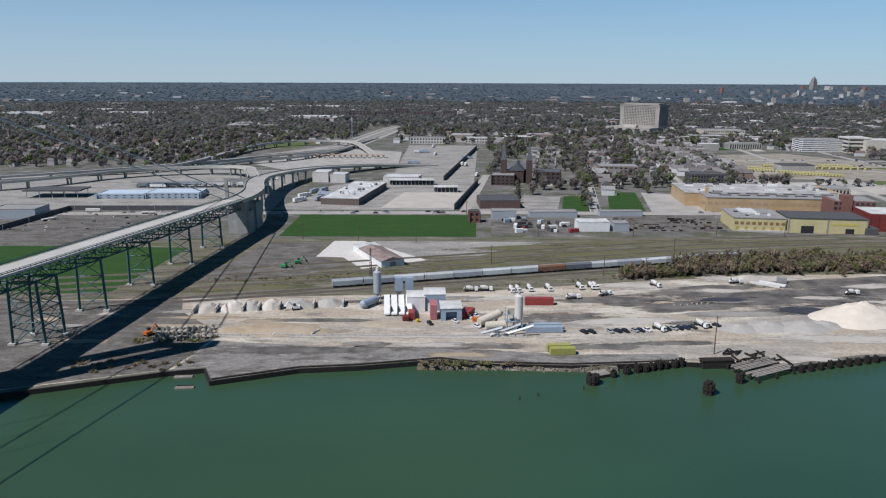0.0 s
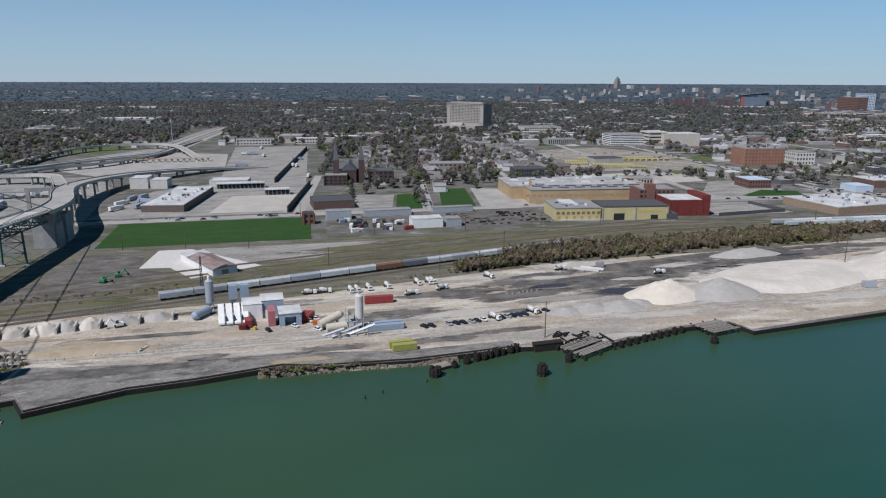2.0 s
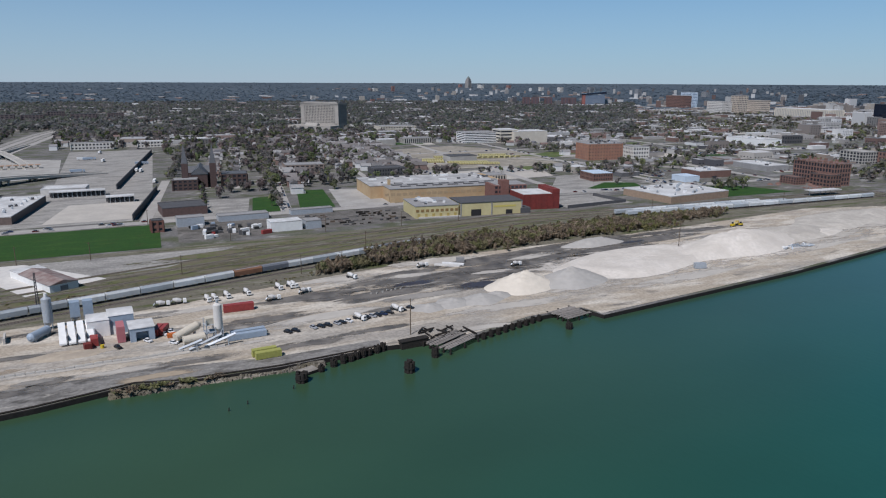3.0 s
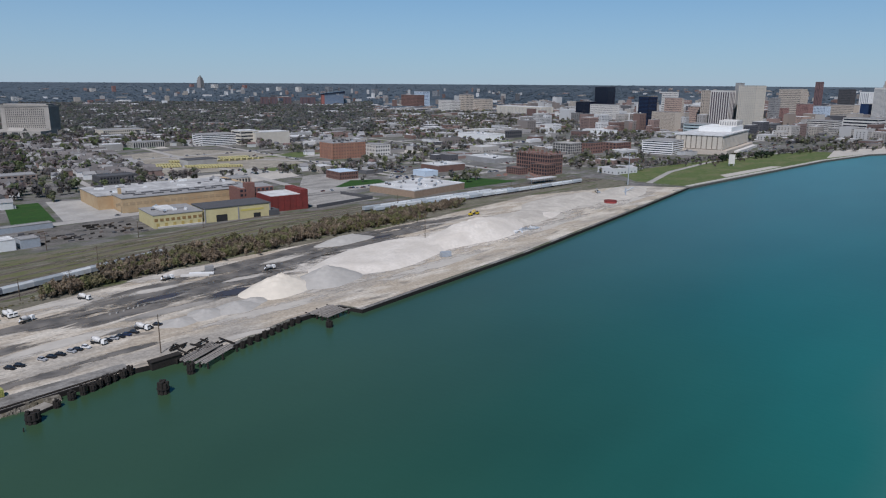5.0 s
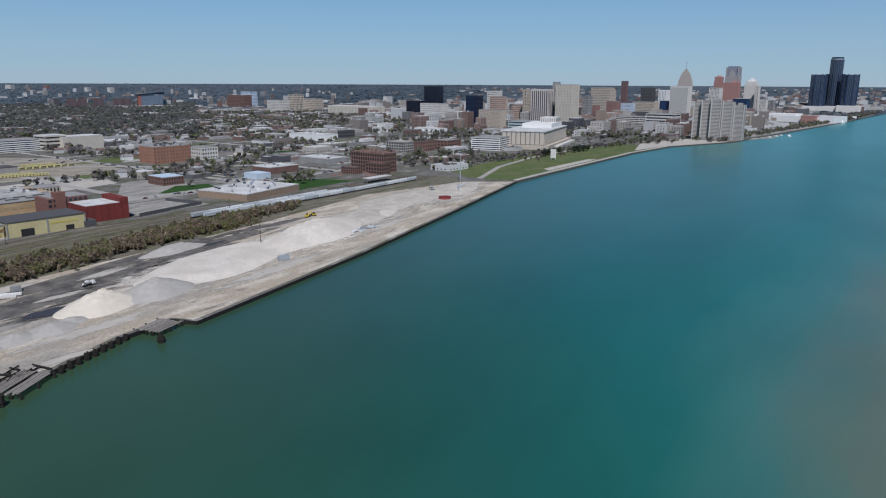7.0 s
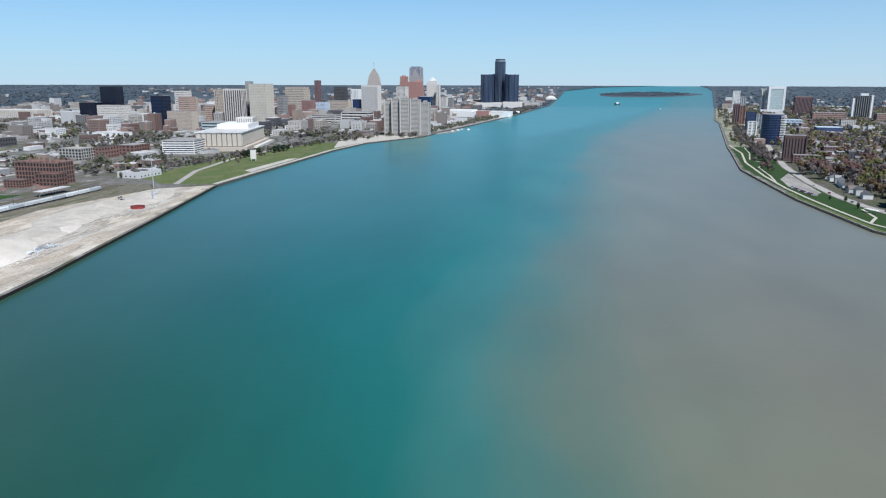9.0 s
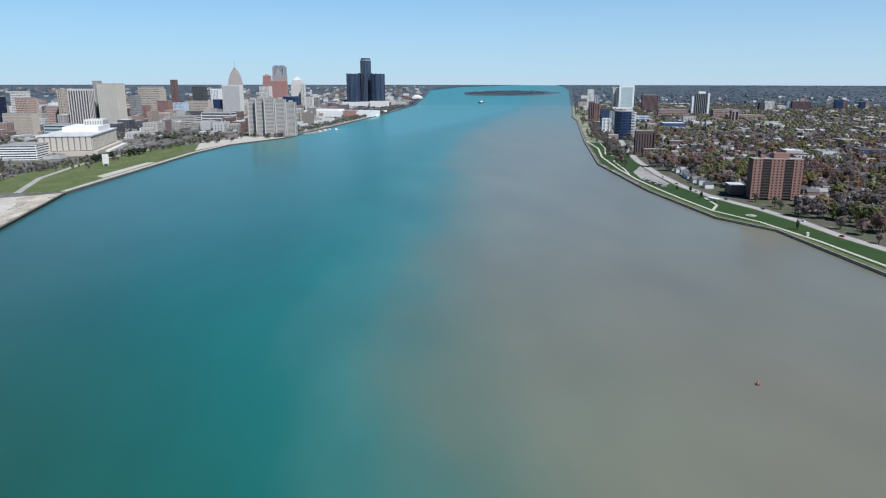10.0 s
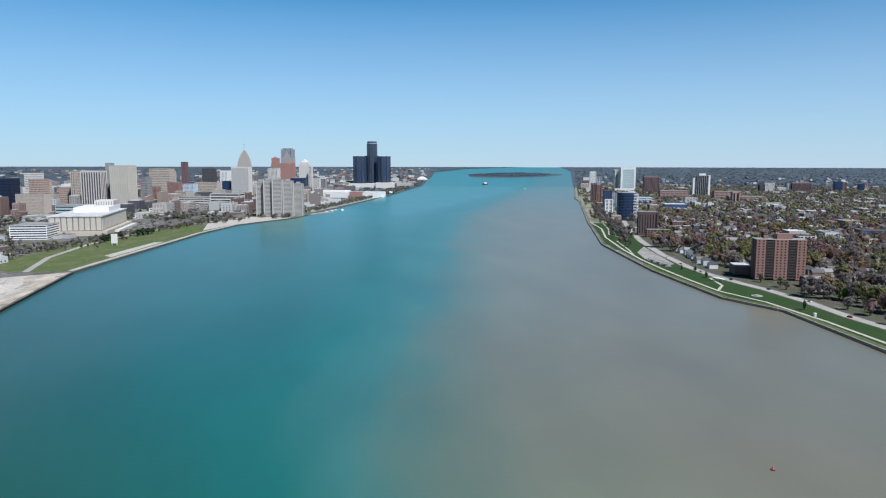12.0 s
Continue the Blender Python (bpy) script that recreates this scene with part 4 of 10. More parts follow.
def mixer(label):
    th = thing("mixer_truck", label, "truck", 0, 0)
    part("chassis", Shape().box(-0.6, 0, 0.7, 8.4, 1.0, 0.35), TYRE, th)
    part("cab", Shape().prism([(2.6, -1.2), (4.6, -1.2), (4.6, 1.2), (2.6, 1.2)], 0.8, 3.0, 0.9), WHITE, th)
    part("windscreen", Shape().box(4.45, 0, 1.9, 0.2, 2.0, 0.8), GLASS, th)
    MW = material("dusty_white_paint", (0.58, 0.57, 0.55), (0.48, 0.47, 0.45), 1.2, 0.6)
    dr = part("drum", Shape().tube((-3.4, 0, 3.1), (-0.9, 0, 2.6), 0.7, 14, 1.45).tube((-0.9, 0, 2.6), (1.6, 0, 2.1), 1.45, 14, 1.0), MW, th, "dusty white mixing drum")
    # black disc stands for the shade inside the drum's opening
    part("mouth", Shape().tube((-3.5, 0, 3.12), (-3.3, 0, 3.08), 0.75, 14), TYRE, dr)
    part("chute", Shape().bar((-3.6, 0, 2.6), (-4.6, 0, 1.4), 0.5), STEEL, th)
    wheels(th, (-3.2, -2.0, 3.4), 2.4, 0.52)
    return th


def container(name, label, x, y, w, d, h, rot, mat, group=""):
    th = thing(name, label, "container", x, y, rot, LAND + 0.06, group)
    part("body", Shape().box(0, 0, 0.15, w, d, h), mat, th)
    rib = Shape()
    for i in range(int(w / 0.6)):
        for s in (-1, 1):
            rib.box(-w / 2 + 0.3 + i * 0.6, s * d / 2, 0.25, 0.22, 0.1, h - 0.3)
    part("ribbing", rib, mat, th, kind="stuff")
    part("skid", Shape().box(0, 0, 0, w * 0.96, d * 0.8, 0.16), TYRE, th)
    return th


Z0 = LAND + 0.07
first = mixer("white concrete mixer truck parked in a row")
first.matrix_world = pose(37, 366, Z0, 0, 0, -78) @ Matrix.Scale(0.85, 4)
tagged(first, group="mixer trucks in the yard")
for x, y, r in ((40.5, 366.5, -78), (47, 368.5, -78), (57.5, 369.5, -76), (75, 372.5, -76), (81.5, 373, -76), (83.5, 373.2, -76), (86, 359, 25), (118, 377, -62), (68, 353, 10), (99, 306, -62), (120, 311, -62), (165, 383, 10), (219, 362, 8), (15, 366, 5), (23, 367, 0)):
    copy_thing(first, pose(x, y, Z0, 0, 0, r))
cars = [car(m, l) for m, l in zip(CARS, ("black car parked on gravel", "white car parked on gravel", "silver car parked on gravel", "navy car parked on gravel", "dark red car parked on gravel"))]
spots = [(64, 302, 0), (67.5, 302.3, 0), (76, 303, 2), (79.5, 303.2, 0), (83, 303.5, 0), (87.5, 304, 2), (90, 304.3, 0), (93.5, 304.8, 1), (103, 306.6, 0), (106, 307, 2), (109, 307.5, 0), (112, 308, 3), (115.5, 308.7, 0), (123, 310.5, 0), (127.5, 311.5, 0), (6, 316, 1), (-6, 313, 0), (16, 309, 1), (13, 322, 1), (16, 324, 1)]
for i, (x, y, c) in enumerate(spots):
    src = cars[c]
    m = pose(x, y, Z0, 0, 0, -58 + 9 * math.sin(i * 2.3))
    if src.location.xy.length < 0.01:
        src.matrix_world = m
        tagged(src, group="parked cars")
    else:
        copy_thing(src, m)
cars[4].matrix_world = pose(20, 314, Z0, 0, 0, 40)

# first batching plant
th = thing("cement_silo", "tall grey steel cement silo on legs", "silo", -34, 352)
part("shell", Shape().cyl(0, 0, 3.6, 14.6, 2.1, n=24).cyl(0, 0, 14.6, 15.6, 2.1, 0.6, 24).cyl(0, 0, 1.6, 3.6, 0.5, 2.1, 24), STEEL, th)
part("filter", Shape().cyl(0, 0, 15.4, 17.0, 0.7, n=12), WHITE, th, "white dust filter")
for sx in (-1, 1):
    for sy in (-1, 1):
        part("leg", Shape().box(sx * 1.5, sy * 1.5, 0, 0.3, 0.3, 4.2), STEEL, th)
th = thing("cement_pig", "grey horizontal cement tanker lying by the silo", "tank", -37, 340, 57)
part("drum", Shape().tube((-5.5, 0, 2.4), (5.5, 0, 2.4), 1.9, 18).tube((5.5, 0, 2.4), (6.3, 0, 2.4), 1.9, 18, 0.8).tube((-6.3, 0, 2.4), (-5.5, 0, 2.4), 0.8, 18, 1.9), BLUEGREY, th)
part("saddle", Shape().box(-3.5, 0, 0, 0.8, 2.6, 1.2), STEEL, th)
part("saddle", Shape().box(3.5, 0, 0, 0.8, 2.6, 1.2), STEEL, th)
for i in range(4):
    th = thing("feed_hopper", "white sloping aggregate feed hopper", "hopper", -27.5 + 3.6 * i, 331, 4, LAND, "feed hoppers")
    part("chute", Shape().add([(-1.4, -7, 0.8), (1.4, -7, 0.8), (1.4, 6, 6.4), (-1.4, 6, 6.4), (-1.4, -7, 1.5), (1.4, -7, 1.5), (1.4, 6, 7.1), (-1.4, 6, 7.1)], [(3, 2, 1, 0), (4, 5, 6, 7), (0, 1, 5, 4), (1, 2, 6, 5), (2, 3, 7, 6), (3, 0, 4, 7)]), WHITE, th)
    part("side_wall", Shape().box(1.7, 0, 0, 0.25, 13, 4.5), STEEL, th)
    part("stand", Shape().box(0, 4, 0, 2.4, 3.6, 5.4), STEEL, th)
th = thing("plant_house", "white clad batching plant house", "plant building", -13.5, 337, 3)
part("wall", Shape().box(0, 0, 0, 9, 12, 7.6), WHITE, th)
part("roof", Shape().gable(0, 0, 7.6, 9, 12, 1.4, 0.2), ROOFWHITE, th)
th = thing("plant_house", "white clad taller batching plant house", "plant building", -4.2, 338.5, 3)
part("wall", Shape().box(0, 0, 0, 10.5, 12, 8.6), BLUEGREY, th)
part("roof", Shape().gable(0, 0, 8.6, 10.5, 12, 1.2, 0.2), ROOFWHITE, th)
part("door", Shape().box(-1.5, -6.1, 0, 4, 0.2, 4), WHITE, th)
for x in (-23, -17.5):
    th = thing("storage_silo", "squat grey square silo on legs", "silo", x, 353.5, 3, LAND, "square silos")
    part("bin", Shape().box(0, 0, 4.5, 4.2, 4.2, 7).prism([(-2.1, -2.1), (2.1, -2.1), (2.1, 2.1), (-2.1, 2.1)], 4.5, 4.4), BLUEGREY, th)
    part("hopper", Shape().prism([(-0.5, -0.5), (0.5, -0.5), (0.5, 0.5), (-0.5, 0.5)], 2.6, 4.5, 4.0), BLUEGREY, th)
    for sx in (-1, 1):
        part("leg", Shape().box(sx * 1.9, 0, 0, 0.3, 3.6, 4.6), STEEL, th)
th = thing("garage", "grey workshop garage with a dark open door", "garage", 3.8, 324, 3)
part("wall", Shape().box(0, 2, 0, 10, 8, 6).box(-3.8, -4, 0, 2.4, 4, 6).box(3.8, -4, 0, 2.4, 4, 6).box(0, -4, 4.4, 5.4, 4, 1.6), BLUEGREY, th)
part("roof", Shape().box(0, 0, 6, 10.6, 12.6, 0.3), ROOFWHITE, th)
# black panel stands for the shade inside the open door
part("interior", Shape().box(0, -1.6, 0.02, 5.2, 0.3, 4.3), TYRE, th)
for x, y, w, d, h, r, m, l in ((-15, 322, 3, 6, 3.4, 3, REDPAINT, "rust red container by the plant"), (-4.5, 323.5, 3.2, 9, 7.2, 3, material("pink_red_paint", (0.42, 0.16, 0.17), (0.38, 0.14, 0.15), 2, 0.6), "faded red stacked container"),
                               (10.5, 325, 2.6, 9, 3.2, -20, REDPAINT, "dark red container beside the garage"), (13, 325.5, 2.4, 8, 3, -24, REDPAINT, "dark red container in a row"), (-17.5, 317, 3, 3, 2.6, 10, REDBRICK, "small dark red skip"),
                               (49, 343.5, 14.5, 3.2, 3.6, 0, REDPAINT, "long red trailer with markings"), (50, 276.5, 10.5, 2.8, 2.8, 3, LIMEPAINT, "yellow-green steel waste skip"), (49, 280, 10, 2.6, 2.9, 3, LIMEPAINT, "yellow-green waste skip behind another"),
                               (46, 303, 17, 2.6, 2.6, 3, BLUEGREY, "long blue-grey flat trailer"), (47, 307, 15, 2.6, 2.6, 3, BLUEGREY, "blue-grey flat trailer parked"), (16, 318, 4, 2.4, 1.6, 0, ORANGEPAINT, "small orange steel skip"),
                               (192, 385, 5, 2.6, 3.0, -20, ROOFGREY, "grey site cabin beside the scrub"), (319, 311, 7, 3, 3.2, -20, STEEL, "grey machine hopper on the dock"), (180, 379, 16, 2.6, 0.9, -38, PALE, "pale stack of sheets"), (185, 381, 14, 2.6, 0.9, -38, WHITE, "white stack of sheets")):
    container("container", l, x, y, w, d, h, r, m)
th = thing("tanker_drum", "small yellow drum near the plant", "drum", -12, 316, 0)
part("drum", Shape().cyl(0, 0, 0, 1.4, 0.8, n=12), YELLOWPAINT, th)
part("lid", Shape().cyl(0, 0, 1.4, 1.55, 0.84, n=12), YELLOWPAINT, th)
# second batching plant
th = thing("cement_silo", "white cement silo of the second batching plant", "silo", 34.5, 305)
part("shell", Shape().cyl(0, 0, 6, 16.5, 1.9, n=24).cyl(0, 0, 16.5, 17.3, 1.9, 0.8, 24).cyl(0, 0, 4, 6, 0.5, 1.9, 24), PALE, th)
part("filter", Shape().cyl(0, 0, 17.2, 18.6, 0.6, n=12), STEEL, th)
part("frame", Shape().box(-1.6, -1.6, 0, 0.3, 0.3, 7).box(1.6, -1.6, 0, 0.3, 0.3, 7).box(1.6, 1.6, 0, 0.3, 0.3, 7).box(-1.6, 1.6, 0, 0.3, 0.3, 7).bar((-1.6, -1.6, 0.5), (1.6, -1.6, 6), 0.2).bar((1.6, -1.6, 0.5), (1.6, 1.6, 6), 0.2), STEEL, th)
th = thing("mixing_drum", "cream inclined mixing drum on a trailer", "mixer", 22, 312, 28)
part("drum", Shape().tube((-6, 0, 2.6), (5, 0, 5.2), 1.9, 18).tube((5, 0, 5.2), (6.6, 0, 5.6), 1.9, 18, 0.9), CREAM, th)
part("frame", Shape().box(0, 0, 0.6, 12, 1.8, 0.4).box(3.5, 0, 0.9, 0.4, 1.6, 2.6), STEEL, th)
wheels(th, (-4, -2.8), 2.4, 0.5)
th = thing("mixing_drum", "cream mixing drum beside the plant tower", "mixer", 24, 304.5, 8)
part("drum", Shape().tube((-4.5, 0, 2.6), (4.5, 0, 2.9), 1.9, 18), CREAM, th)
part("frame", Shape().box(0, 0, 0.4, 9, 2.0, 0.5), STEEL, th)
th = thing("plant_tower", "grey steel batching tower with platforms", "plant tower", 31, 307, 10)
for sx in (-1, 1):
    for sy in (-1, 1):
        part("post", Shape().box(sx * 2, sy * 2, 0, 0.35, 0.35, 10), STEEL, th)
for z in (4, 7.5):
    part("platform", Shape().box(0, 0, z, 4.6, 4.6, 0.25), STEEL, th)
part("bin", Shape().prism([(-1.6, -1.6), (1.6, -1.6), (1.6, 1.6), (-1.6, 1.6)], 7.8, 10.6, 1.15), CREAM, th)
for x, y, r, n, l in ((28, 298, 10, 14, "inclined conveyor feeding the plant"), (22, 297, -24, 10, "dark inclined belt conveyor"), (34, 297.5, 0, 13, "inclined conveyor beside the trailers")):
    th = thing("conveyor", l, "conveyor", x, y, r)
    part("belt", Shape().bar((-n / 2, 0, 0.8), (n / 2, 0, 5), 0.9), STEEL, th)
    part("strut", Shape().bar((n / 4, 0.6, 0), (n / 4, 0.4, 3.6), 0.25), STEEL, th)
    part("strut", Shape().bar((n / 4, -0.6, 0), (n / 4, -0.4, 3.6), 0.25), STEEL, th)


def digger(x, y, rot, mat, label):
    th = thing("digger", label, "digger", x, y, rot)
    for s in (-1, 1):
        part("track", Shape().box(0, s * 1.1, 0, 3.6, 0.6, 0.9), TYRE, th)
    part("body", Shape().box(-0.4, 0, 0.9, 3.2, 2.4, 1.3), mat, th)
    part("cab", Shape().box(0.6, 0.6, 2.1, 1.3, 1.1, 1.3), GLASS, th)
    part("boom", Shape().bar((0.8, -0.3, 1.8), (3.4, -0.3, 4.6), 0.5).bar((3.4, -0.3, 4.6), (5.2, -0.3, 2.0), 0.4), mat, th)
    part("bucket", Shape().box(5.3, -0.3, 1.0, 1.0, 1.2, 1.0), TYRE, th)
    return th


digger(-73, 334, 200, WHITE, "white wheel loader at the bins")
digger(-131, 297, 60, ORANGEPAINT, "orange lifting machine beside the bridge")
digger(-90, 424, 20, GREENPAINT, "green scrap machine by the railway")
digger(-96, 414, -20, GREENPAINT, "green scrap machine lying by the track")
digger(438, 397, 10, YELLOWPAINT, "yellow excavator behind the limestone")
digger(446, 397, 190, YELLOWPAINT, "yellow loader behind the limestone")
digger(626, 390, 70, STEEL, "grey excavator on a white mound")
th = thing("barge_tank", "round rust-red tank lying on the dock", "tank", 584, 350, 0)
part("shell", Shape().cyl(0, 0, 0, 2.0, 6, n=24), REDPAINT, th)
part("rim", Shape().cyl(0, 0, 2.0, 2.3, 6.2, n=24), REDBRICK, th)
for x, y, r in ((630, 361, 30), (640, 366, -20)):
    th = thing("stacker", "grey lattice stacker conveyor on the dock", "conveyor", x, y, r)
    part("boom", Shape().bar((-9, 0, 0.8), (9, 0, 7), 0.9), STEEL, th)
    part("leg", Shape().bar((3, 0.8, 0), (3, 0.4, 5), 0.4), STEEL, th)
    part("leg", Shape().bar((3, -0.8, 0), (3, -0.4, 5), 0.4), STEEL, th)
random.seed(11)
for i in range(26):
    th = solid("scrap_beam", Shape().box(0, 0, 0, random.uniform(4, 11), 0.7, 0.7), random.choice((WHITE, STEEL, ROOFBLUE, PALE)), "pale scrap steel beam heaped on the dock", "beam", "scrap beams", at=pose(422 + random.uniform(-13, 13), 327 + random.uniform(-3, 3), Z0 + random.uniform(0, 1.2), 0, random.uniform(-6, 6), random.uniform(-30, 50)))
# concrete culvert pipes
ring = Shape()
ns = 16
for r, z in ((1.25, 0), (1.25, 2.4), (1.0, 2.4), (1.0, 0)):
    ring.v += [(r * math.cos(2 * math.pi * i / ns), r * math.sin(2 * math.pi * i / ns), z) for i in range(ns)]
for k in range(4):
    for i in range(ns):
        j = (i + 1) % ns
        ring.f.append((k * ns + i, k * ns + j, ((k + 1) % 4) * ns + j, ((k + 1) % 4) * ns + i))
PIPE = material("precast_concrete", (0.42, 0.385, 0.33), (0.36, 0.33, 0.285), 0.8, 0.9, each=0.15)
ring_mesh = ring.mesh("culvert_pipe", PIPE)
for k in range(34):
    tier = 0 if k < 24 else 1
    c, row = (k % 8, k // 8) if tier == 0 else ((k - 24) % 5, (k - 24) // 5)
    ob = new("culvert_pipe", ring_mesh)
    ob.matrix_world = pose(-124.5 + 2.7 * c + 1.35 * tier + 1.1 * (row % 2) + random.uniform(-0.2, 0.2), 290.5 + 5.4 * row + 0.55 * c + random.uniform(-0.5, 0.5), Z0 + 1.25 + 2.2 * tier, 90, 0, random.uniform(-14, 14))
    tagged(ob, "precast concrete culvert pipe lying in a stack", "pipe", "culvert pipes")
for i in range(44):
    x = -112 + i * 3.4
    solid("barrier", Shape().prism([(-1.6, -0.3), (1.6, -0.3), (1.6, 0.3), (-1.6, 0.3)], 0, 0.85, 0.92), CURB, "low concrete barrier block in a line", "barrier", "barrier line", at=pose(x, 297.2 + 0.5 * math.sin(i * 0.7), Z0, 0, 0, random.uniform(-2, 2)))
for x, y, r in ((-58, 300, 70), (-57, 301.5, 60), (-76, 300, 40), (-75, 299, 70), (-110, 304, 60), (-111, 301, 62)):
    solid("barrier", Shape().box(0, 0, 0, 4.2, 0.7, 1.0), PALE, "loose pale concrete barrier block", "barrier", at=pose(x, y, Z0, 0, 0, r))
for i in range(7):
    solid("concrete_block", Shape().prism([(-0.8, -0.4), (0.8, -0.4), (0.8, 0.4), (-0.8, 0.4)], 0, 0.6, 0.9), LOT, "weathered concrete block beside a puddle", "block", "concrete block row", at=pose(118 + i * 3.1 + random.uniform(-0.8, 0.8), 343 + i * 0.6 + random.uniform(-1.5, 1.5), Z0, 0, 0, random.uniform(0, 90)))

# poles and masts
POLEWOOD = material("pole_wood", (0.12, 0.09, 0.065), (0.09, 0.07, 0.05), 0.6, 0.9)


def pole(x, y, h, label, arms=1, rot=0.0):
    th = thing("utility_pole", label, "pole", x, y, rot, group="utility poles")
    part("shaft", Shape().cyl(0, 0, 0, h, 0.26, 0.17, 8), POLEWOOD, th)
    for k in range(arms):
        part("crossarm", Shape().box(0, 0, h - 0.9 - 1.2 * k, 2.6, 0.14, 0.16), POLEWOOD, th)
    return th


pole(113.5, 277, 17, "tall wooden lamp pole on the dock", 0)
pole(342, 354, 22, "tall dark steel mast between the limestone mounds", 2)
for x, y in ((30, 424), (94, 398), (-19, 484), (150, 445), (-60, 488), (70, 505), (200, 505), (118, 396), (250, 505), (-100, 492), (20, 592), (140, 508), (420, 470), (560, 452)):
    pole(x, y, 12, "weathered wooden utility pole beside the railway", 1, 8)
th = thing("lattice_mast", "dark steel lattice radio mast by the railway", "mast", -40, 378)
for sx in (-0.7, 0.7):
    for sy in (-0.7, 0.7):
        part("leg", Shape().bar((sx, sy, 0), (sx * 0.3, sy * 0.3, 21), 0.22), ROOFDARK, th)
zig = Shape()
for k in range(14):
    a, b = 1 - 0.7 * k / 14, 1 - 0.7 * (k + 1) / 14
    zig.bar((-0.7 * a, -0.7 * a, k * 1.5), (0.7 * b, -0.7 * b, k * 1.5 + 1.5), 0.12).bar((0.7 * a, 0.7 * a, k * 1.5), (-0.7 * b, 0.7 * b, k * 1.5 + 1.5), 0.12)
part("lacing", zig, ROOFDARK, th, kind="stuff")
th = thing("lamp_mast", "tall grey floodlight mast by the park", "mast", 702, 400)
part("shaft", Shape().cyl(0, 0, 0, 34, 0.6, 0.3, 10), STEEL, th)
part("lamp_head", Shape().box(0, 0, 33.5, 3, 0.6, 1.2), STEEL, th)

# rotting waterfront
def dolphin(x, y, r, h, label):
    th = thing("mooring_dolphin", label, "mooring pile", x, y, 0, 0, "mooring dolphins")
    for k in range(9):
        a = 2 * math.pi * k / 8
        q = 0 if k == 8 else r * 0.72
        px, py = q * math.cos(a), q * math.sin(a)
        part("timber_post", Shape().cyl(px, py, -2, h + 0.7 + 0.4 * math.sin(k * 2.1 + x), r * 0.34, r * 0.3, 8), TIMBER, th)
    part("binding", Shape().cyl(0, 0, h * 0.6, h * 0.6 + 0.35, r * 1.08, n=16), SHEETPILE, th)
    return th


dolphin(57.5, 251, 2.4, 4.2, "big round cluster of dark timber mooring piles")
dolphin(98.8, 242.5, 2.2, 5.0, "big round cluster of dark timber mooring piles alone in the water")
dolphin(114.5, 252.5, 1.6, 4.6, "narrow cluster of leaning dark timber piles")
dolphin(186, 258, 1.6, 3.6, "cluster of dark timber piles at a jetty end")
for i, (x, y) in enumerate(((67, 257.5), (73, 260.5), (77.5, 262), (81, 263), (84, 264), (87, 265.2), (90, 266), (94, 267.2), (97, 268))):
    dolphin(x, y, 1.3 + 0.2 * (i % 2), 3.2 + 0.4 * (i % 3), "row of dark timber fender piles along the bank")
for i in range(9):
    t = i / 8
    dolphin(143 + 36 * t, 262.5 + 10.5 * t, 1.1, 3.4 + 0.3 * (i % 2), "dark timber fender piles along the dock face")


def jetty(x, y, rot, w, d, label):
    th = thing("jetty", label, "jetty", x, y, rot, 0, "ruined jetties")
    rr = random.Random(int(x))
    for i in range(int(d / 1.1)):
        if rr.random() < 0.05:
            continue
        z = 3.4 + rr.uniform(-0.12, 0.12)
        part("plank", Shape().box(rr.uniform(-0.8, 0.8), -d / 2 + i * 1.1, z, w * rr.uniform(0.85, 1.02), 0.75, 0.3), PLANK, th)
    for sx in (-1, 0, 1):
        for k in range(5):
            part("timber_post", Shape().cyl(sx * w * 0.45, -d / 2 + d * k / 4, -2, 3.5, 0.45, n=8), TIMBER, th)
    return th


jetty(127, 263, 26, 22, 15, "collapsed timber jetty with bleached loose planks")
jetty(196, 273, 12, 17, 14, "timber jetty with bleached planks at the dock corner")
th = thing("pile_crib", "dark timber crib wall at the waterfront", "crib", 111, 267.5, 4, 0)
part("wall", Shape().box(0, 0, -2, 13, 3.2, 6.4), TIMBER, th)
part("cap", Shape().box(0, 0, 4.4, 13.6, 3.6, 0.4), TIMBER, th)
random.seed(5)
for i in range(22):
    p = (118 + random.uniform(0, 22), 270 + random.uniform(-2, 9))
    solid("fallen_beam", Shape().box(0, 0, 0, random.uniform(3, 9), 0.5, 0.5), TIMBER, "dark fallen timber beam by the jetty", "beam", "fallen beams", at=pose(*p, Z0 + random.uniform(0.1, 0.7), 0, random.uniform(-5, 5), random.choice((20, 30, 40, 110)) + random.uniform(-14, 14)))
ROCK = material("bank_stone", (0.20, 0.18, 0.15), (0.09, 0.08, 0.062), 0.9, 0.95, (0.10, 0.085, 0.05), 7, 0.7, island=0.5)
rub = Shape()
for i in range(620):
    x = random.uniform(-10, 70)
    y = 262.0 + 4.6 * random.random() ** 0.8 - 0.04 * max(0, x - 20)
    s = random.choice((0.2, 0.25, 0.3, 0.4, 0.55, 0.8, 1.1)) * random.uniform(0.8, 1.2)
    top = 0.4 + (y - 262 + 0.04 * max(0, x - 20)) / 4.6 * 2.4 + random.uniform(-0.3, 0.6) * s
    rub.prism([(x + s * random.uniform(0.6, 1) * math.cos(a), y + s * random.uniform(0.6, 1) * math.sin(a)) for a in (0, 1.2, 2.5, 3.8, 5.0)], top - 0.9, top, random.uniform(0.5, 0.8))
bank_slope = Shape()
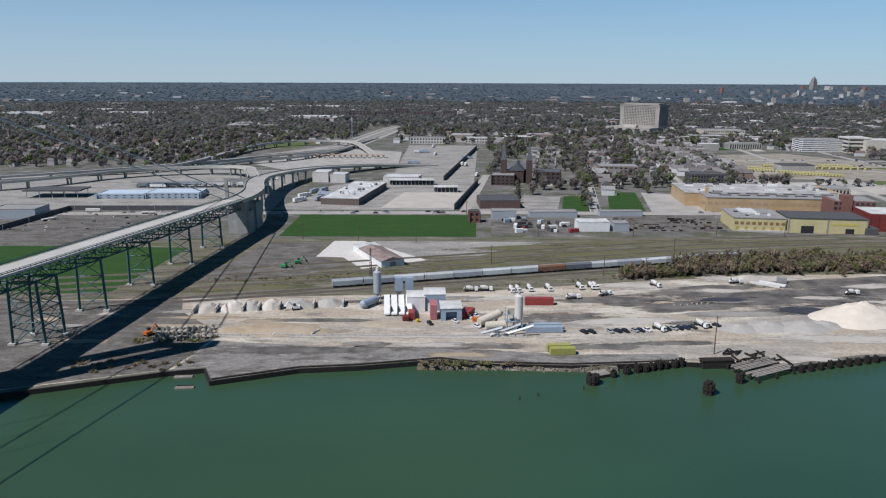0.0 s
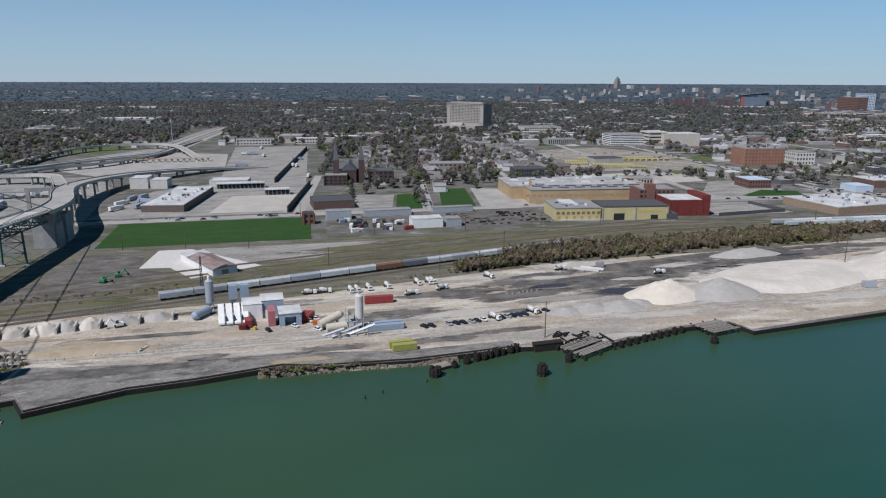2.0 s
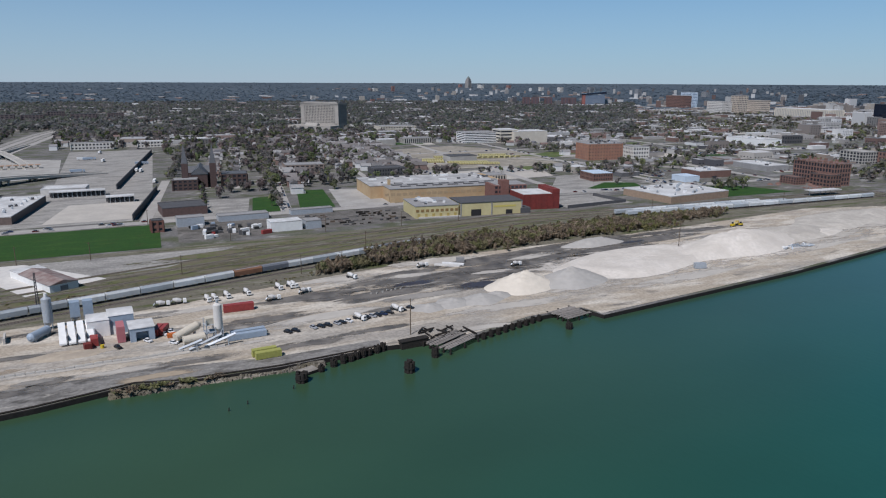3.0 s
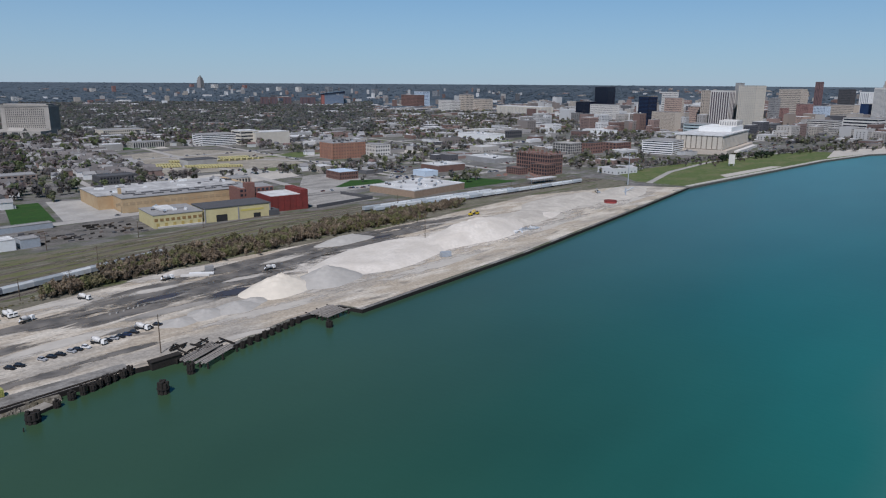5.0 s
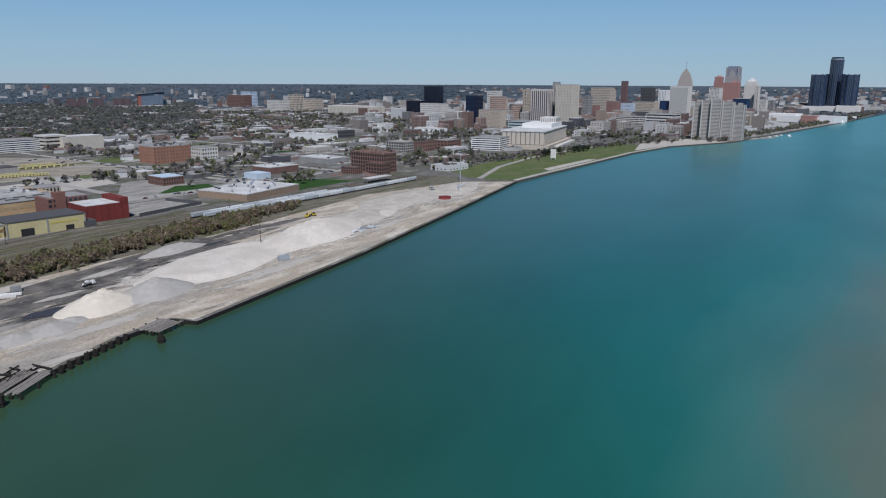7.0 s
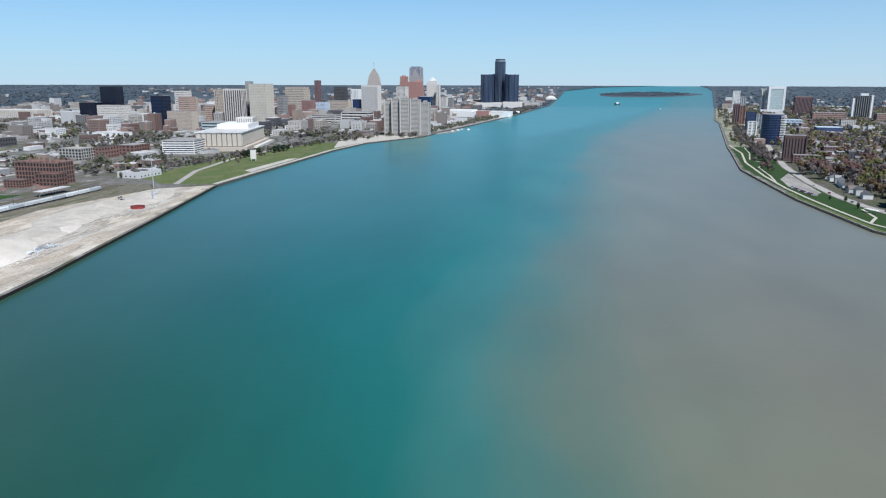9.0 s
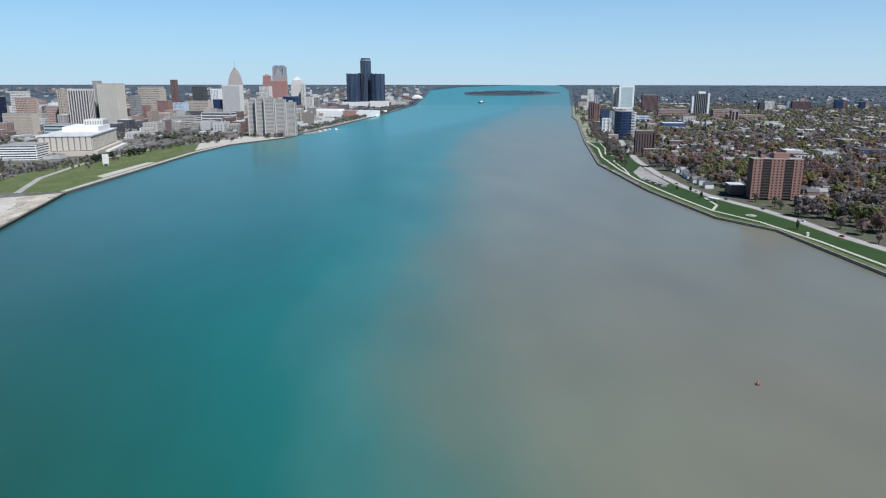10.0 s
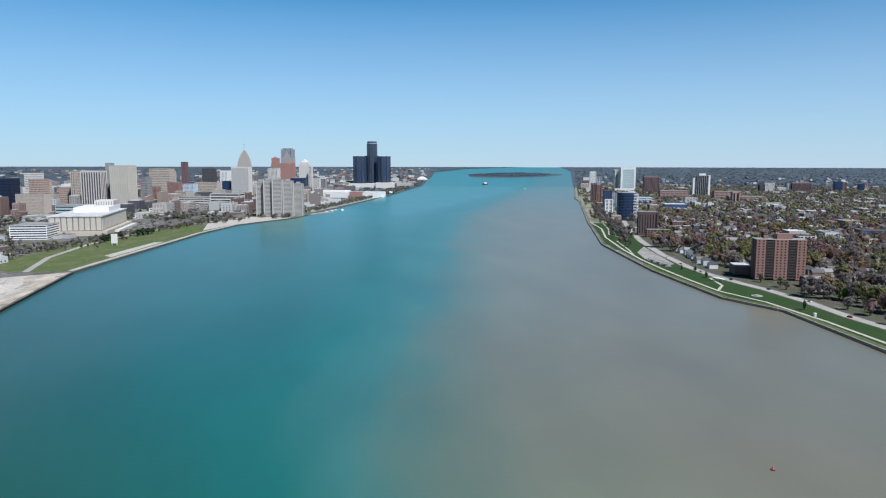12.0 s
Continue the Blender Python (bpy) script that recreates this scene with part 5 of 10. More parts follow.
for x in range(-10, 70, 8):
    o, o2 = 0.04 * max(0, x - 20), 0.04 * max(0, x - 12)
    bank_slope.add([(x, 261.0 - o, -0.6), (x + 8, 261.0 - o2, -0.6), (x + 8, 266.5 - o2, 3.02), (x, 266.5 - o, 3.02)], [(0, 1, 2, 3)])
solid("bank_slope", bank_slope, ROCK, "sloping bank of broken stone", "bank", kind="structure")
solid("rubble_bank", rub, ROCK, "broken stone rubble along the water's edge", "rubble", kind="stuff")
th = thing("slab", "tilted pale concrete slab at the water", "slab", 62, 259, 20, 1.6)
part("slab_body", Shape().box(0, 0, 0, 7, 5, 0.8), QUAY, th)
part("edge", Shape().box(0, -2.6, -1.5, 7, 0.3, 2.2), SHEETPILE, th)
for x, y, r, l in ((-101, 256, 6, "pale half-sunk barge plank by the bulkhead"), (-97, 246, 4, "half-sunk dark timber raft")):
    th = thing("raft", l, "raft", x, y, r, WATER)
    part("deck", Shape().box(0, 0, -0.3, 7, 2.4, 0.7), PLANK, th)
    part("beam", Shape().box(0, 1.0, 0.4, 6.5, 0.3, 0.3), TIMBER, th)
for x, y in ((28, 237), (35, 240), (53, 246)):
    solid("stake", Shape().cyl(0, 0, -2, 1.6, 0.25, 0.2, 8), TIMBER, "lone dark stake in the water", "stake", "stakes in the water", at=pose(x, y, 1.0, 4, 6, 0))
pl = Shape()
for a, b in zip(SHORE_CITY[7:13], SHORE_CITY[8:14]):
    pl.bar((a[0], a[1] + 1.4, LAND + 0.35), (b[0], b[1] + 1.4, LAND + 0.35), 0.5)
solid("bulkhead_cap", pl, TIMBER, "dark timber cap beam along the bulkhead", "beam", kind="structure")

# ---------------------------------------------------------------- railway
RAIL = material("rail_steel", (0.16, 0.13, 0.11), (0.2, 0.17, 0.15), 2, 0.5)


def lerp_line(pts, step):
    out = []
    for (x0, y0), (x1, y1) in zip(pts, pts[1:]):
        n = max(1, int(math.hypot(x1 - x0, y1 - y0) / step))
        out += [(x0 + (x1 - x0) * i / n, y0 + (y1 - y0) * i / n) for i in range(n)]
    return out + [pts[-1]]


def track(pts, label, worn=False):
    th = thing("track", label, "railway track", 0, 0, 0, 0)
    tagged(th, kind="structure")
    line = [Vector((*p, LAND)) for p in lerp_line(pts, 12)]
    bed, ties = Shape(), Shape()
    for a, b in zip(line, line[1:]):
        d = (b - a).normalized()
        o = Vector((-d.y, d.x, 0))
        bed.add([tuple(a - o * 2.2 + Vector((0, 0, 0.13))), tuple(b - o * 2.2 + Vector((0, 0, 0.13))), tuple(b + o * 2.2 + Vector((0, 0, 0.13))), tuple(a + o * 2.2 + Vector((0, 0, 0.13)))], [(0, 1, 2, 3)])
        for k in range(9):
            m = a.lerp(b, k / 9)
            ties.box(m.x, m.y, LAND + 0.13, 0.3, 2.5, 0.12, math.degrees(math.atan2(d.y, d.x)))
    part("ballast", bed, RAILBED if worn else material("track_ballast", (0.15, 0.135, 0.115), (0.11, 0.10, 0.085), 0.8, 0.95), th)
    part("sleeper", ties, material("grey_sleeper", (0.15, 0.13, 0.105), (0.11, 0.095, 0.08), 0.8, 0.95) if worn else TIMBER, th, kind="stuff")
    for s in (-0.75, 0.75):
        r = Shape()
        for a, b in zip(line, line[1:]):
            d = (b - a).normalized()
            o = Vector((-d.y, d.x, 0)) * s + Vector((0, 0, 0.34))
            r.bar(a + o, b + o, 0.16)
        part("rail", r, RAIL, th)


T1 = [(-400, 290), (-130, 354), (-60, 372), (73, 409), (183, 438), (300, 458), (420, 466), (560, 458), (720, 452)]
for k, off in enumerate((0, 7, 18, 30, 43, 57)):
    if off < 10:
        track([(x, y - off) for x, y in T1], "rusty railway track on dark ballast")
    else:
        track([(x, y + off * (0.55 if x > 350 else 1.0)) for x, y in T1], "rusty railway track among weeds", True)


def hopper_car(body, label):
    th = thing("freight_wagon", label, "wagon", 0, 0, 0, 0)
    sh = Shape()
    prof = [(-1.5, 1.1), (-1.6, 3.6), (-1.1, 4.4), (1.1, 4.4), (1.6, 3.6), (1.5, 1.1)]
    for x in (-8.4, 8.4):
        sh.v += [(x, y, z) for y, z in prof]
    sh.f += [(5, 4, 3, 2, 1, 0), (6, 7, 8, 9, 10, 11)] + [(i, (i + 1) % 6, 6 + (i + 1) % 6, 6 + i) for i in range(6)]
    part("body", sh, body, th)
    posts = Shape()
    for i in range(5):
        posts.box(-8 + 4 * i, -1.59, 1.2, 0.14, 0.08, 2.4).box(-8 + 4 * i, 1.59, 1.2, 0.14, 0.08, 2.4)
    part("side_post", posts, body, th, kind="stuff")
    part("roof_walk", Shape().box(0, 0, 4.42, 15.5, 0.6, 0.12), STEEL, th)
    for x in (-6, -2, 2, 6):
        part("chute", Shape().prism([(x - 0.5, -0.5), (x + 0.5, -0.5), (x + 0.5, 0.5), (x - 0.5, 0.5)], 0.5, 1.15, 2.2), ROOFDARK, th)
    for x in (-6.6, 6.6):
        part("bogie", Shape().box(x, 0, 0.3, 2.6, 2.0, 0.6), TYRE, th)
    return th


WG = [material("wagon_grey", (0.414, 0.448, 0.471), (0.345, 0.380, 0.402), 2, 0.6, (0.287, 0.287, 0.276), 6, 0.5, each=0.15), material("wagon_pale", (0.598, 0.621, 0.621), (0.529, 0.552, 0.552), 2, 0.6, (0.437, 0.437, 0.414), 5, 0.5, each=0.12),
      material("wagon_rust", (0.24, 0.12, 0.07), (0.19, 0.10, 0.06), 2, 0.7), material("wagon_dark", (0.16, 0.17, 0.19), (0.13, 0.14, 0.155), 2, 0.6)]
wag = [hopper_car(m, l) for m, l in zip(WG, ("grey covered hopper wagon coupled in a train", "pale grey covered hopper wagon in a train", "rust-brown covered hopper wagon in a train", "dark grey covered hopper wagon in a train"))]
used = set()


def put_wagon(kind, m, group):
    if kind in used:
        copy_thing(wag[kind], m)
    else:
        used.add(kind)
        wag[kind].matrix_world = m
        tagged(wag[kind], group=group)


line = lerp_line([(-61, 372), (73, 409), (187.2, 438.9)], 16.8)
order = (0, 0, 1, 1, 0, 1, 1, 2, 3, 1, 0, 1, 0, 3)
for i, (a, b) in enumerate(zip(line, line[1:])):
    rot = math.degrees(math.atan2(b[1] - a[1], b[0] - a[0]))
    put_wagon(order[i % len(order)], pose((a[0] + b[0]) / 2, (a[1] + b[1]) / 2 - 0.3, LAND + 0.4, 0, 0, rot), "freight train")
for y0, x0, x1 in ((474, 392, 560), (466, 398, 590), (458, 455, 690)):
    n = int((x1 - x0) / 18)
    for i in range(n):
        put_wagon(1 if i % 3 else 0, pose(x0 + 18 * i, y0 - 0.05 * (18 * i), LAND + 0.4, 0, 0, -2.5), "wagons in the sidings")
th = thing("goods_shed", "white open-sided goods canopy beside the sidings", "canopy", 648, 478, -4)
part("roof", Shape().box(0, 0, 5, 40, 10, 0.6), ROOFWHITE, th)
for i in range(6):
    part("post", Shape().box(-18 + 7.2 * i, 0, 0, 0.4, 0.4, 5), STEEL, th)

# bare scrub along the line
TWIG = palette("scrub_twig", [(0.224, 0.174, 0.123), (0.280, 0.222, 0.155), (0.175, 0.139, 0.101), (0.210, 0.188, 0.104), (0.196, 0.194, 0.090)], 0.95, cell=7, thin=0.35)


def scrub(name, label, spots, mat, seed, hmin=1.4, hmax=3.8, tufts=40):
    """Thin upright twigs and leaf flecks in bushes."""
    rg = np.random.RandomState(seed)
    vs, fs = [], []
    for x, y, s in spots:
        for k in range(tufts):
            px, py = x + rg.normal(0, 1.3 * s), y + rg.normal(0, 1.0 * s)
            h = rg.uniform(hmin, hmax) * s
            lx, ly = rg.normal(0, 0.9), rg.normal(0, 0.9)
            w = rg.uniform(0.06, 0.26)
            a = rg.uniform(0, math.pi)
            ox, oy = w * math.cos(a), w * math.sin(a)
            i = len(vs)
            vs += [(px - ox * 0.4, py - oy * 0.4, LAND), (px + ox * 0.4, py + oy * 0.4, LAND), (px + lx * 0.6 + ox * 1.6, py + ly * 0.6 + oy * 1.6, LAND + h * 0.6), (px + lx, py + ly, LAND + h), (px + lx * 0.6 - ox * 1.6, py + ly * 0.6 - oy * 1.6, LAND + h * 0.55)]
            fs.append((i, i + 1, i + 2, i + 3, i + 4))
    me = bpy.data.meshes.new(name)
    me.from_pydata(vs, [], fs)
    me.materials.append(mat)
    return tagged(new(name, me), label, "scrub", kind="stuff")


rg = np.random.RandomState(4)
spots = []
for a, b, wid, cnt in (((104, 394), (200, 412), 5, 240), ((200, 414), (300, 428), 11, 620), ((300, 428), (400, 434), 13, 560), ((400, 434), (470, 440), 7, 120), ((30, 378), (104, 394), 2.5, 40), ((-130, 384), (-60, 395), 4, 60), ((-60, 398), (20, 408), 3, 40), ((140, 420), (240, 440), 6, 120)):
    for k in range(cnt):
        u = rg.rand()
        spots.append((a[0] + (b[0] - a[0]) * u + rg.normal(0, 2), a[1] + (b[1] - a[1]) * u + rg.normal(0, wid * 0.55), rg.uniform(0.6, 1.25)))
SCRUB_LINE = list(spots)
GREENTWIG = palette("budding_scrub", [(0.166, 0.160, 0.062), (0.202, 0.181, 0.081), (0.131, 0.128, 0.056), (0.179, 0.128, 0.100)], 0.95, cell=7, thin=0.35)
spots = [(rg.uniform(290, 400), 422 + rg.normal(0, 5), rg.uniform(0.8, 1.3)) for k in range(170)] + [(rg.uniform(-140, 20), 392 + rg.normal(0, 7) + 0.0, rg.uniform(0.25, 0.6)) for k in range(60)]
BUD_LINE = list(spots)
# weedy strips between the tracks
WEED = material("weedy_ballast", (0.12, 0.125, 0.05), (0.09, 0.10, 0.04), 1.5, 0.95, (0.14, 0.115, 0.085), 8, 0.8)
for k, (x, y, rx, ry, rot) in enumerate(((-110, 372, 50, 5, 14), (-40, 392, 60, 6, 14), (60, 420, 70, 6, 14), (150, 447, 60, 6, 14), (20, 452, 90, 8, 12), (140, 486, 80, 6, 8), (270, 470, 70, 6, 8), (-80, 396, 60, 5, 14), (20, 425, 70, 7, 14), (110, 452, 80, 6, 14), (60, 470, 60, 6, 10), (180, 475, 70, 6, 10), (-20, 400, 60, 4, 14), (230, 490, 60, 5, 6), (330, 485, 60, 5, 0))):
    blot("weed_strip", "strip of spring weeds between tracks", x, y, rx, ry, rot, WEED, LAND + 0.07 + 0.002 * k, 50 + k * 2.3)
sheet("concrete_pad", [(-82, 442), (-77, 488), (-56, 488), (-10, 434), (-49, 412), (-64, 440)], PALE, LAND + 0.1, "pale concrete pad round a small depot", "pad")
sheet("dusty_lot", [(-29, 438), (-50, 488), (72, 487), (24, 446)], LOT, LAND + 0.085, "bare pale lot beside the tracks", "lot")
sheet("grey_lot", [(-140, 386), (-122, 484), (-84, 484), (-82, 442), (-60, 425), (-76, 402), (-100, 386)], DIRT, LAND + 0.088, "bare grey lot by the bridge", "lot")
th = thing("depot", "small depot with a red-brown and white pitched roof", "depot", -42, 440, -63)
part("wall", Shape().box(0, 0, 0, 50, 15, 4.2), WHITE, th)
part("roof", Shape().gable(6, 0, 4.2, 38, 15, 2.0, 0.6), material("faded_red_roof", (0.21, 0.145, 0.13), (0.17, 0.115, 0.105), 1.5, 0.8, (0.33, 0.30, 0.28), 5, 0.6), th, "faded red-brown pitched roof")
part("white_roof", Shape().box(-19, 0, 4.2, 12, 15.4, 0.5), ROOFWHITE, th, "white flat roof end")
part("door", Shape().box(25.1, 0, 0, 0.15, 4, 3), ROOFGREY, th)

spots = [(rg.uniform(-8, 30), 265.5 + rg.normal(0, 1.0), rg.uniform(0.2, 0.42)) for k in range(30)] + [(rg.uniform(-150, -100), 262 + rg.normal(0, 3), rg.uniform(0.25, 0.5)) for k in range(20)] + [(rg.uniform(-134, -100), 292 + rg.normal(0, 3), rg.uniform(0.25, 0.5)) for k in range(22)]
scrub("bank_brush", "brown brush on the waterside bank", spots, TWIG, 12)

# ---------------------------------------------------------------- factories and streets behind the railway
def face_panels(th, name, w, d, h, n, z0, z1, mat, share=0.6, side=-1):
    """Separate panels along a long face."""
    for i in range(n):
        part(name, Shape().box(-w / 2 + w * (i + 0.5) / n, side * (d / 2 + 0.06), z0, w / n * share, 0.16, z1 - z0), mat, th)


th = thing("factory_hall", "pale yellow rendered factory hall with brown streaks", "factory", 243, 545, -8)
part("wall", Shape().box(0, 0, 0, 38, 40, 10), YELLOWWALL, th)
part("roof", Shape().box(0, 0, 10, 38.6, 40.6, 0.6).box(4, 6, 10.5, 16, 18, 1.2), ROOFGREY, th)
part("roof_light", Shape().box(-4, 4, 11, 12, 20, 1.2), ROOFWHITE, th, "white raised roof light")
part("loading_dock", Shape().box(2, -20.8, 0, 36, 1.6, 1.2), CURB, th)
face_panels(th, "window", 38, 40, 10, 9, 5.2, 7.4, material("rusted_window", (0.20, 0.12, 0.05), (0.26, 0.17, 0.07), 1.5, 0.7), 0.62)
face_panels(th, "dock_door", 38, 40, 10, 6, 1.2, 3.8, material("dull_yellow_door", (0.40, 0.31, 0.10), (0.34, 0.26, 0.09), 1, 0.7), 0.35)
th = thing("factory_hall", "pale yellow factory hall with large dark doors", "factory", 290, 533, -8)
part("wall", Shape().box(0, 0, 0, 56, 30, 11), YELLOWWALL, th)
part("roof", Shape().box(0, 0, 11, 56.8, 30.8, 0.7), ROOFDARK, th)
for x, w, z in ((-14, 9, 5.5), (16, 6, 4)):
    part("door", Shape().box(x, -15.1, 0, w, 0.25, z), TYRE, th, "large dark roller door")
for x in (-27.6, 0, 27.6):
    part("buttress", Shape().box(x, -15.2, 0, 0.9, 0.5, 11), ROOFGREY, th)
part("lean_to", Shape().box(31, -10, 0, 9, 12, 5), ROOFDARK, th)
part("sign_band", Shape().box(12, -15.08, 6.4, 20, 0.12, 1.6), material("faded_sign", (0.5, 0.42, 0.12), (0.45, 0.38, 0.11), 1, 0.8), th)
th = thing("warehouse", "large ochre brick warehouse with white and grey roof decks", "warehouse", 292, 640, -6)
part("wall", Shape().box(0, 22, 0, 140, 62, 12).box(6, -22, 0, 128, 30, 12.5), ORANGEWALL, th)
part("roof", Shape().box(-4, 22, 12, 133, 62.6, 0.6), material("patched_roof", (0.50, 0.495, 0.48), (0.38, 0.375, 0.365), 3, 0.85, (0.24, 0.235, 0.23), 9, 0.7), th)
part("front_roof", Shape().box(6, -22, 12.5, 128.8, 30.8, 0.5), ROOFGREY, th)
random.seed(21)
for i in range(26):
    part("roof_vent", Shape().box(random.uniform(-60, 62), random.uniform(-8, 48), 12.6, random.uniform(1.5, 9), random.uniform(1.5, 3), random.uniform(0.8, 1.8)), random.choice((ROOFDARK, ROOFGREY, WHITE)), th)
for i in range(7):
    part("skylight", Shape().box(-46 + 16 * i, -16, 13, 10, 2.4, 0.7), ROOFDARK, th)
    part("skylight", Shape().box(-40 + 16 * i, -26, 13, 10, 2.4, 0.7), ROOFDARK, th)
part("chimney", Shape().box(-52, -10, 12, 2.5, 2.5, 6), ORANGEWALL, th)
face_panels(th, "window", 128, 74, 12, 22, 6.5, 9, material("old_industrial_window", (0.37, 0.275, 0.165), (0.33, 0.245, 0.15), 1, 0.6), 0.7)
th = thing("red_mill", "dark red painted brick mill block with white roof", "mill", 344, 540, -9)
part("wall", Shape().box(0, 0, 0, 35, 32, 13.5), REDBRICK, th)
part("roof", Shape().box(0, 0, 13.5, 34, 31, 0.4), ROOFWHITE, th)
part("parapet", Shape().box(14, 0, 13.5, 7, 32.4, 4), REDBRICK, th)
for i in range(7):
    part("pilaster", Shape().box(-17 + 34 * i / 6, -16.1, 0, 0.8, 0.5, 13), REDBRICK, th)
th = thing("mill_tower", "red-brown brick mill with a square tower", "mill", 334, 575, -9)
OB = material("old_red_brick", (0.20, 0.10, 0.08), (0.16, 0.08, 0.065), 1.5, 0.85)
part("wall", Shape().box(0, 0, 0, 32, 26, 17).box(-6, -10, 0, 8, 8, 22), OB, th)
part("roof", Shape().box(2, 2, 17, 30, 24, 0.4), ROOFGREY, th)
for k in range(4):
    for i in range(8):
        part("window", Shape().box(-14 + 4 * i, -13.06, 2.2 + 4 * k, 2.4, 0.16, 2.2), GLASS, th)
th = thing("lot_wall", "long dark boundary wall round an empty lot", "wall", 400, 520, 5)
part("wall", Shape().box(0, 0, 0, 70, 0.8, 3), ROOFDARK, th)
part("return_wall", Shape().box(34, 22, 0, 0.8, 44, 3), ROOFDARK, th)
sheet("paved_lot", [(372, 584), (420, 606), (432, 642), (482, 708), (530, 712), (520, 612), (560, 596), (640, 590), (650, 575), (452, 580)], LOT, LAND + 0.128, "pale patched asphalt of open lots", "lot")
sheet("paved_lot", [(355, 700), (480, 712), (500, 770), (470, 800), (350, 790)], BRIGHT, LAND + 0.07, "bare tan ground beside the bus yard", "lot")
sheet("asphalt_lot", [(366, 520), (440, 518), (445, 575), (370, 580)], LOT, LAND + 0.13, "grey empty lot", "lot")
sheet("lawn_strip", [(540, 508), (640, 505), (620, 560), (570, 570)], LAWN, LAND + 0.13, "green lawn beside the depot", "lawn")
sheet("lawn_strip", [(455, 610), (500, 640), (530, 625), (520, 600), (470, 590)], LAWN, LAND + 0.13, "green lawn beside a workshop", "lawn")
sheet("lawn_strip", [(560, 930), (640, 960), (680, 930), (600, 890)], PARK, LAND + 0.13, "grass by the parking structure", "lawn")
sheet("bus_lot", [(330, 830), (560, 800), (600, 1000), (540, 1120), (370, 1080)], TANLOT, LAND + 0.09, "worn bus depot yard", "lot")
strip("causeway", [(455, 1000), (560, 880), (640, 740), (740, 690)], 11, ROADWAY, LAND + 0.16, "pale road across open ground")
strip("avenue", [(215, 598), (330, 604), (420, 600), (560, 590), (700, 580), (900, 560), (1150, 590), (1600, 520)], 13, ROADWAY, LAND + 0.145, "pale worn concrete avenue")
strip("park_road", [(735, 392), (850, 425), (1000, 440), (1130, 432), (1320, 400), (1500, 330)], 7, ROADWAY, LAND + 0.15, "pale park road")
strip("river_walk", [(742, 350), (861, 346), (1025, 339), (1148, 335), (1290, 316), (1310, 315), (1470, 240)], 6.5, material("walk_concrete", (0.45, 0.43, 0.385), (0.39, 0.375, 0.335), 3, 0.9, (0.33, 0.31, 0.28), 12, 0.5), LAND + 0.17, "pale concrete riverside walk", "path")
sheet("boat_ramp", [(850, 352), (865, 366), (1010, 358), (1020, 346)], BRIGHT, LAND + 0.19, "bare concrete slab in the park", "slab")
sheet("quay_apron", [(1190, 340), (1305, 318), (1475, 238), (1500, 330), (1330, 370)], BRIGHT, LAND + 0.16, "bare pale riverside apron", "apron")
sheet("city_floor", [(700, 600), (1150, 610), (1600, 560), (1640, 220), (1930, 170), (2500, 80), (3400, -30), (3500, 1500), (2000, 1500), (1300, 900), (720, 700)], CITYFLOOR, LAND + 0.03, "patchy grey paving and planting of the downtown", "paving")
for i, (x0, y0, x1, y1, w) in enumerate(((420, 600, 520, 1400, 10), (560, 590, 640, 1500, 10), (700, 580, 800, 1600, 11), (860, 570, 960, 1600, 11), (260, 770, 1500, 760, 10), (300, 1020, 1500, 1000, 10), (250, 1350, 1800, 1330, 11), (-60, 1300, 250, 1350, 10),
                                         (330, 760, 414, 1354, 7), (260, 730, 330, 1250, 7))):
    strip("street", [(x0, y0), ((x0 + x1) / 2, (y0 + y1) / 2), (x1, y1)], w, ROADWAY, LAND + 0.15 + 0.003 * i, "pale city street")
# small buildings on the avenue
block("brick_house", "small dark brick hut at the street corner", 25, 560, 8, 8, 9, 3, OB, ROOFDARK, "house", 2, 2)
block("shop", "dark brick single-storey shop with flat roof", 50, 636, 36, 32, 7, 3, material("dark_shop_brick", (0.115, 0.075, 0.066), (0.09, 0.06, 0.054), 2, 0.85), ROOFDARK, "shop")
block("shed", "white clad storage shed", 114, 530, 24, 14, 7, 1, WHITE, ROOFWHITE, "shed")
block("shed", "grey metal storage shed", 135, 530, 12, 13, 6, 1, STEEL, ROOFGREY, "shed")
block("shop", "low white roofed shop", 92, 585, 40, 12, 4.5, 1, STEEL, ROOFGREY, "shop")
block("shop", "low grey office at the scrapyard", 50, 575, 20, 12, 7, 1, STEEL, ROOFGREY, "shop")
block("shop", "long low pale office", 150, 589, 36, 8, 4, 1, STEEL, ROOFGREY, "shop")
block("school", "grey roofed brick school", 212, 860, 46, 26, 11, -6, material("grey_brown_brick", (0.25, 0.195, 0.165), (0.21, 0.165, 0.14), 2, 0.85), ROOFGREY, "school", 3, 8)
sheet("scrap_yard", [(36, 514), (41, 590), (111, 592), (100, 514)], DIRT, LAND + 0.11, "cluttered grey scrapyard", "lot")
sheet("pallet_yard", [(132, 522), (146, 590), (228, 585), (222, 522)], DIRT, LAND + 0.11, "grey storage yard with rows of parts", "lot")
random.seed(8)
for i in range(34):
    m = random.choice((REDPAINT, WHITE, STEEL, ROOFDARK, BLUEGREY, WHITE, TYRE, TYRE))
    th = container("truck_body", "scrap truck body in the yard", random.uniform(44, 106), random.uniform(518, 566), random.uniform(3, 8), 2.4, random.uniform(1.5, 3.2), random.choice((0, 80, 20)), m, "scrap truck bodies")
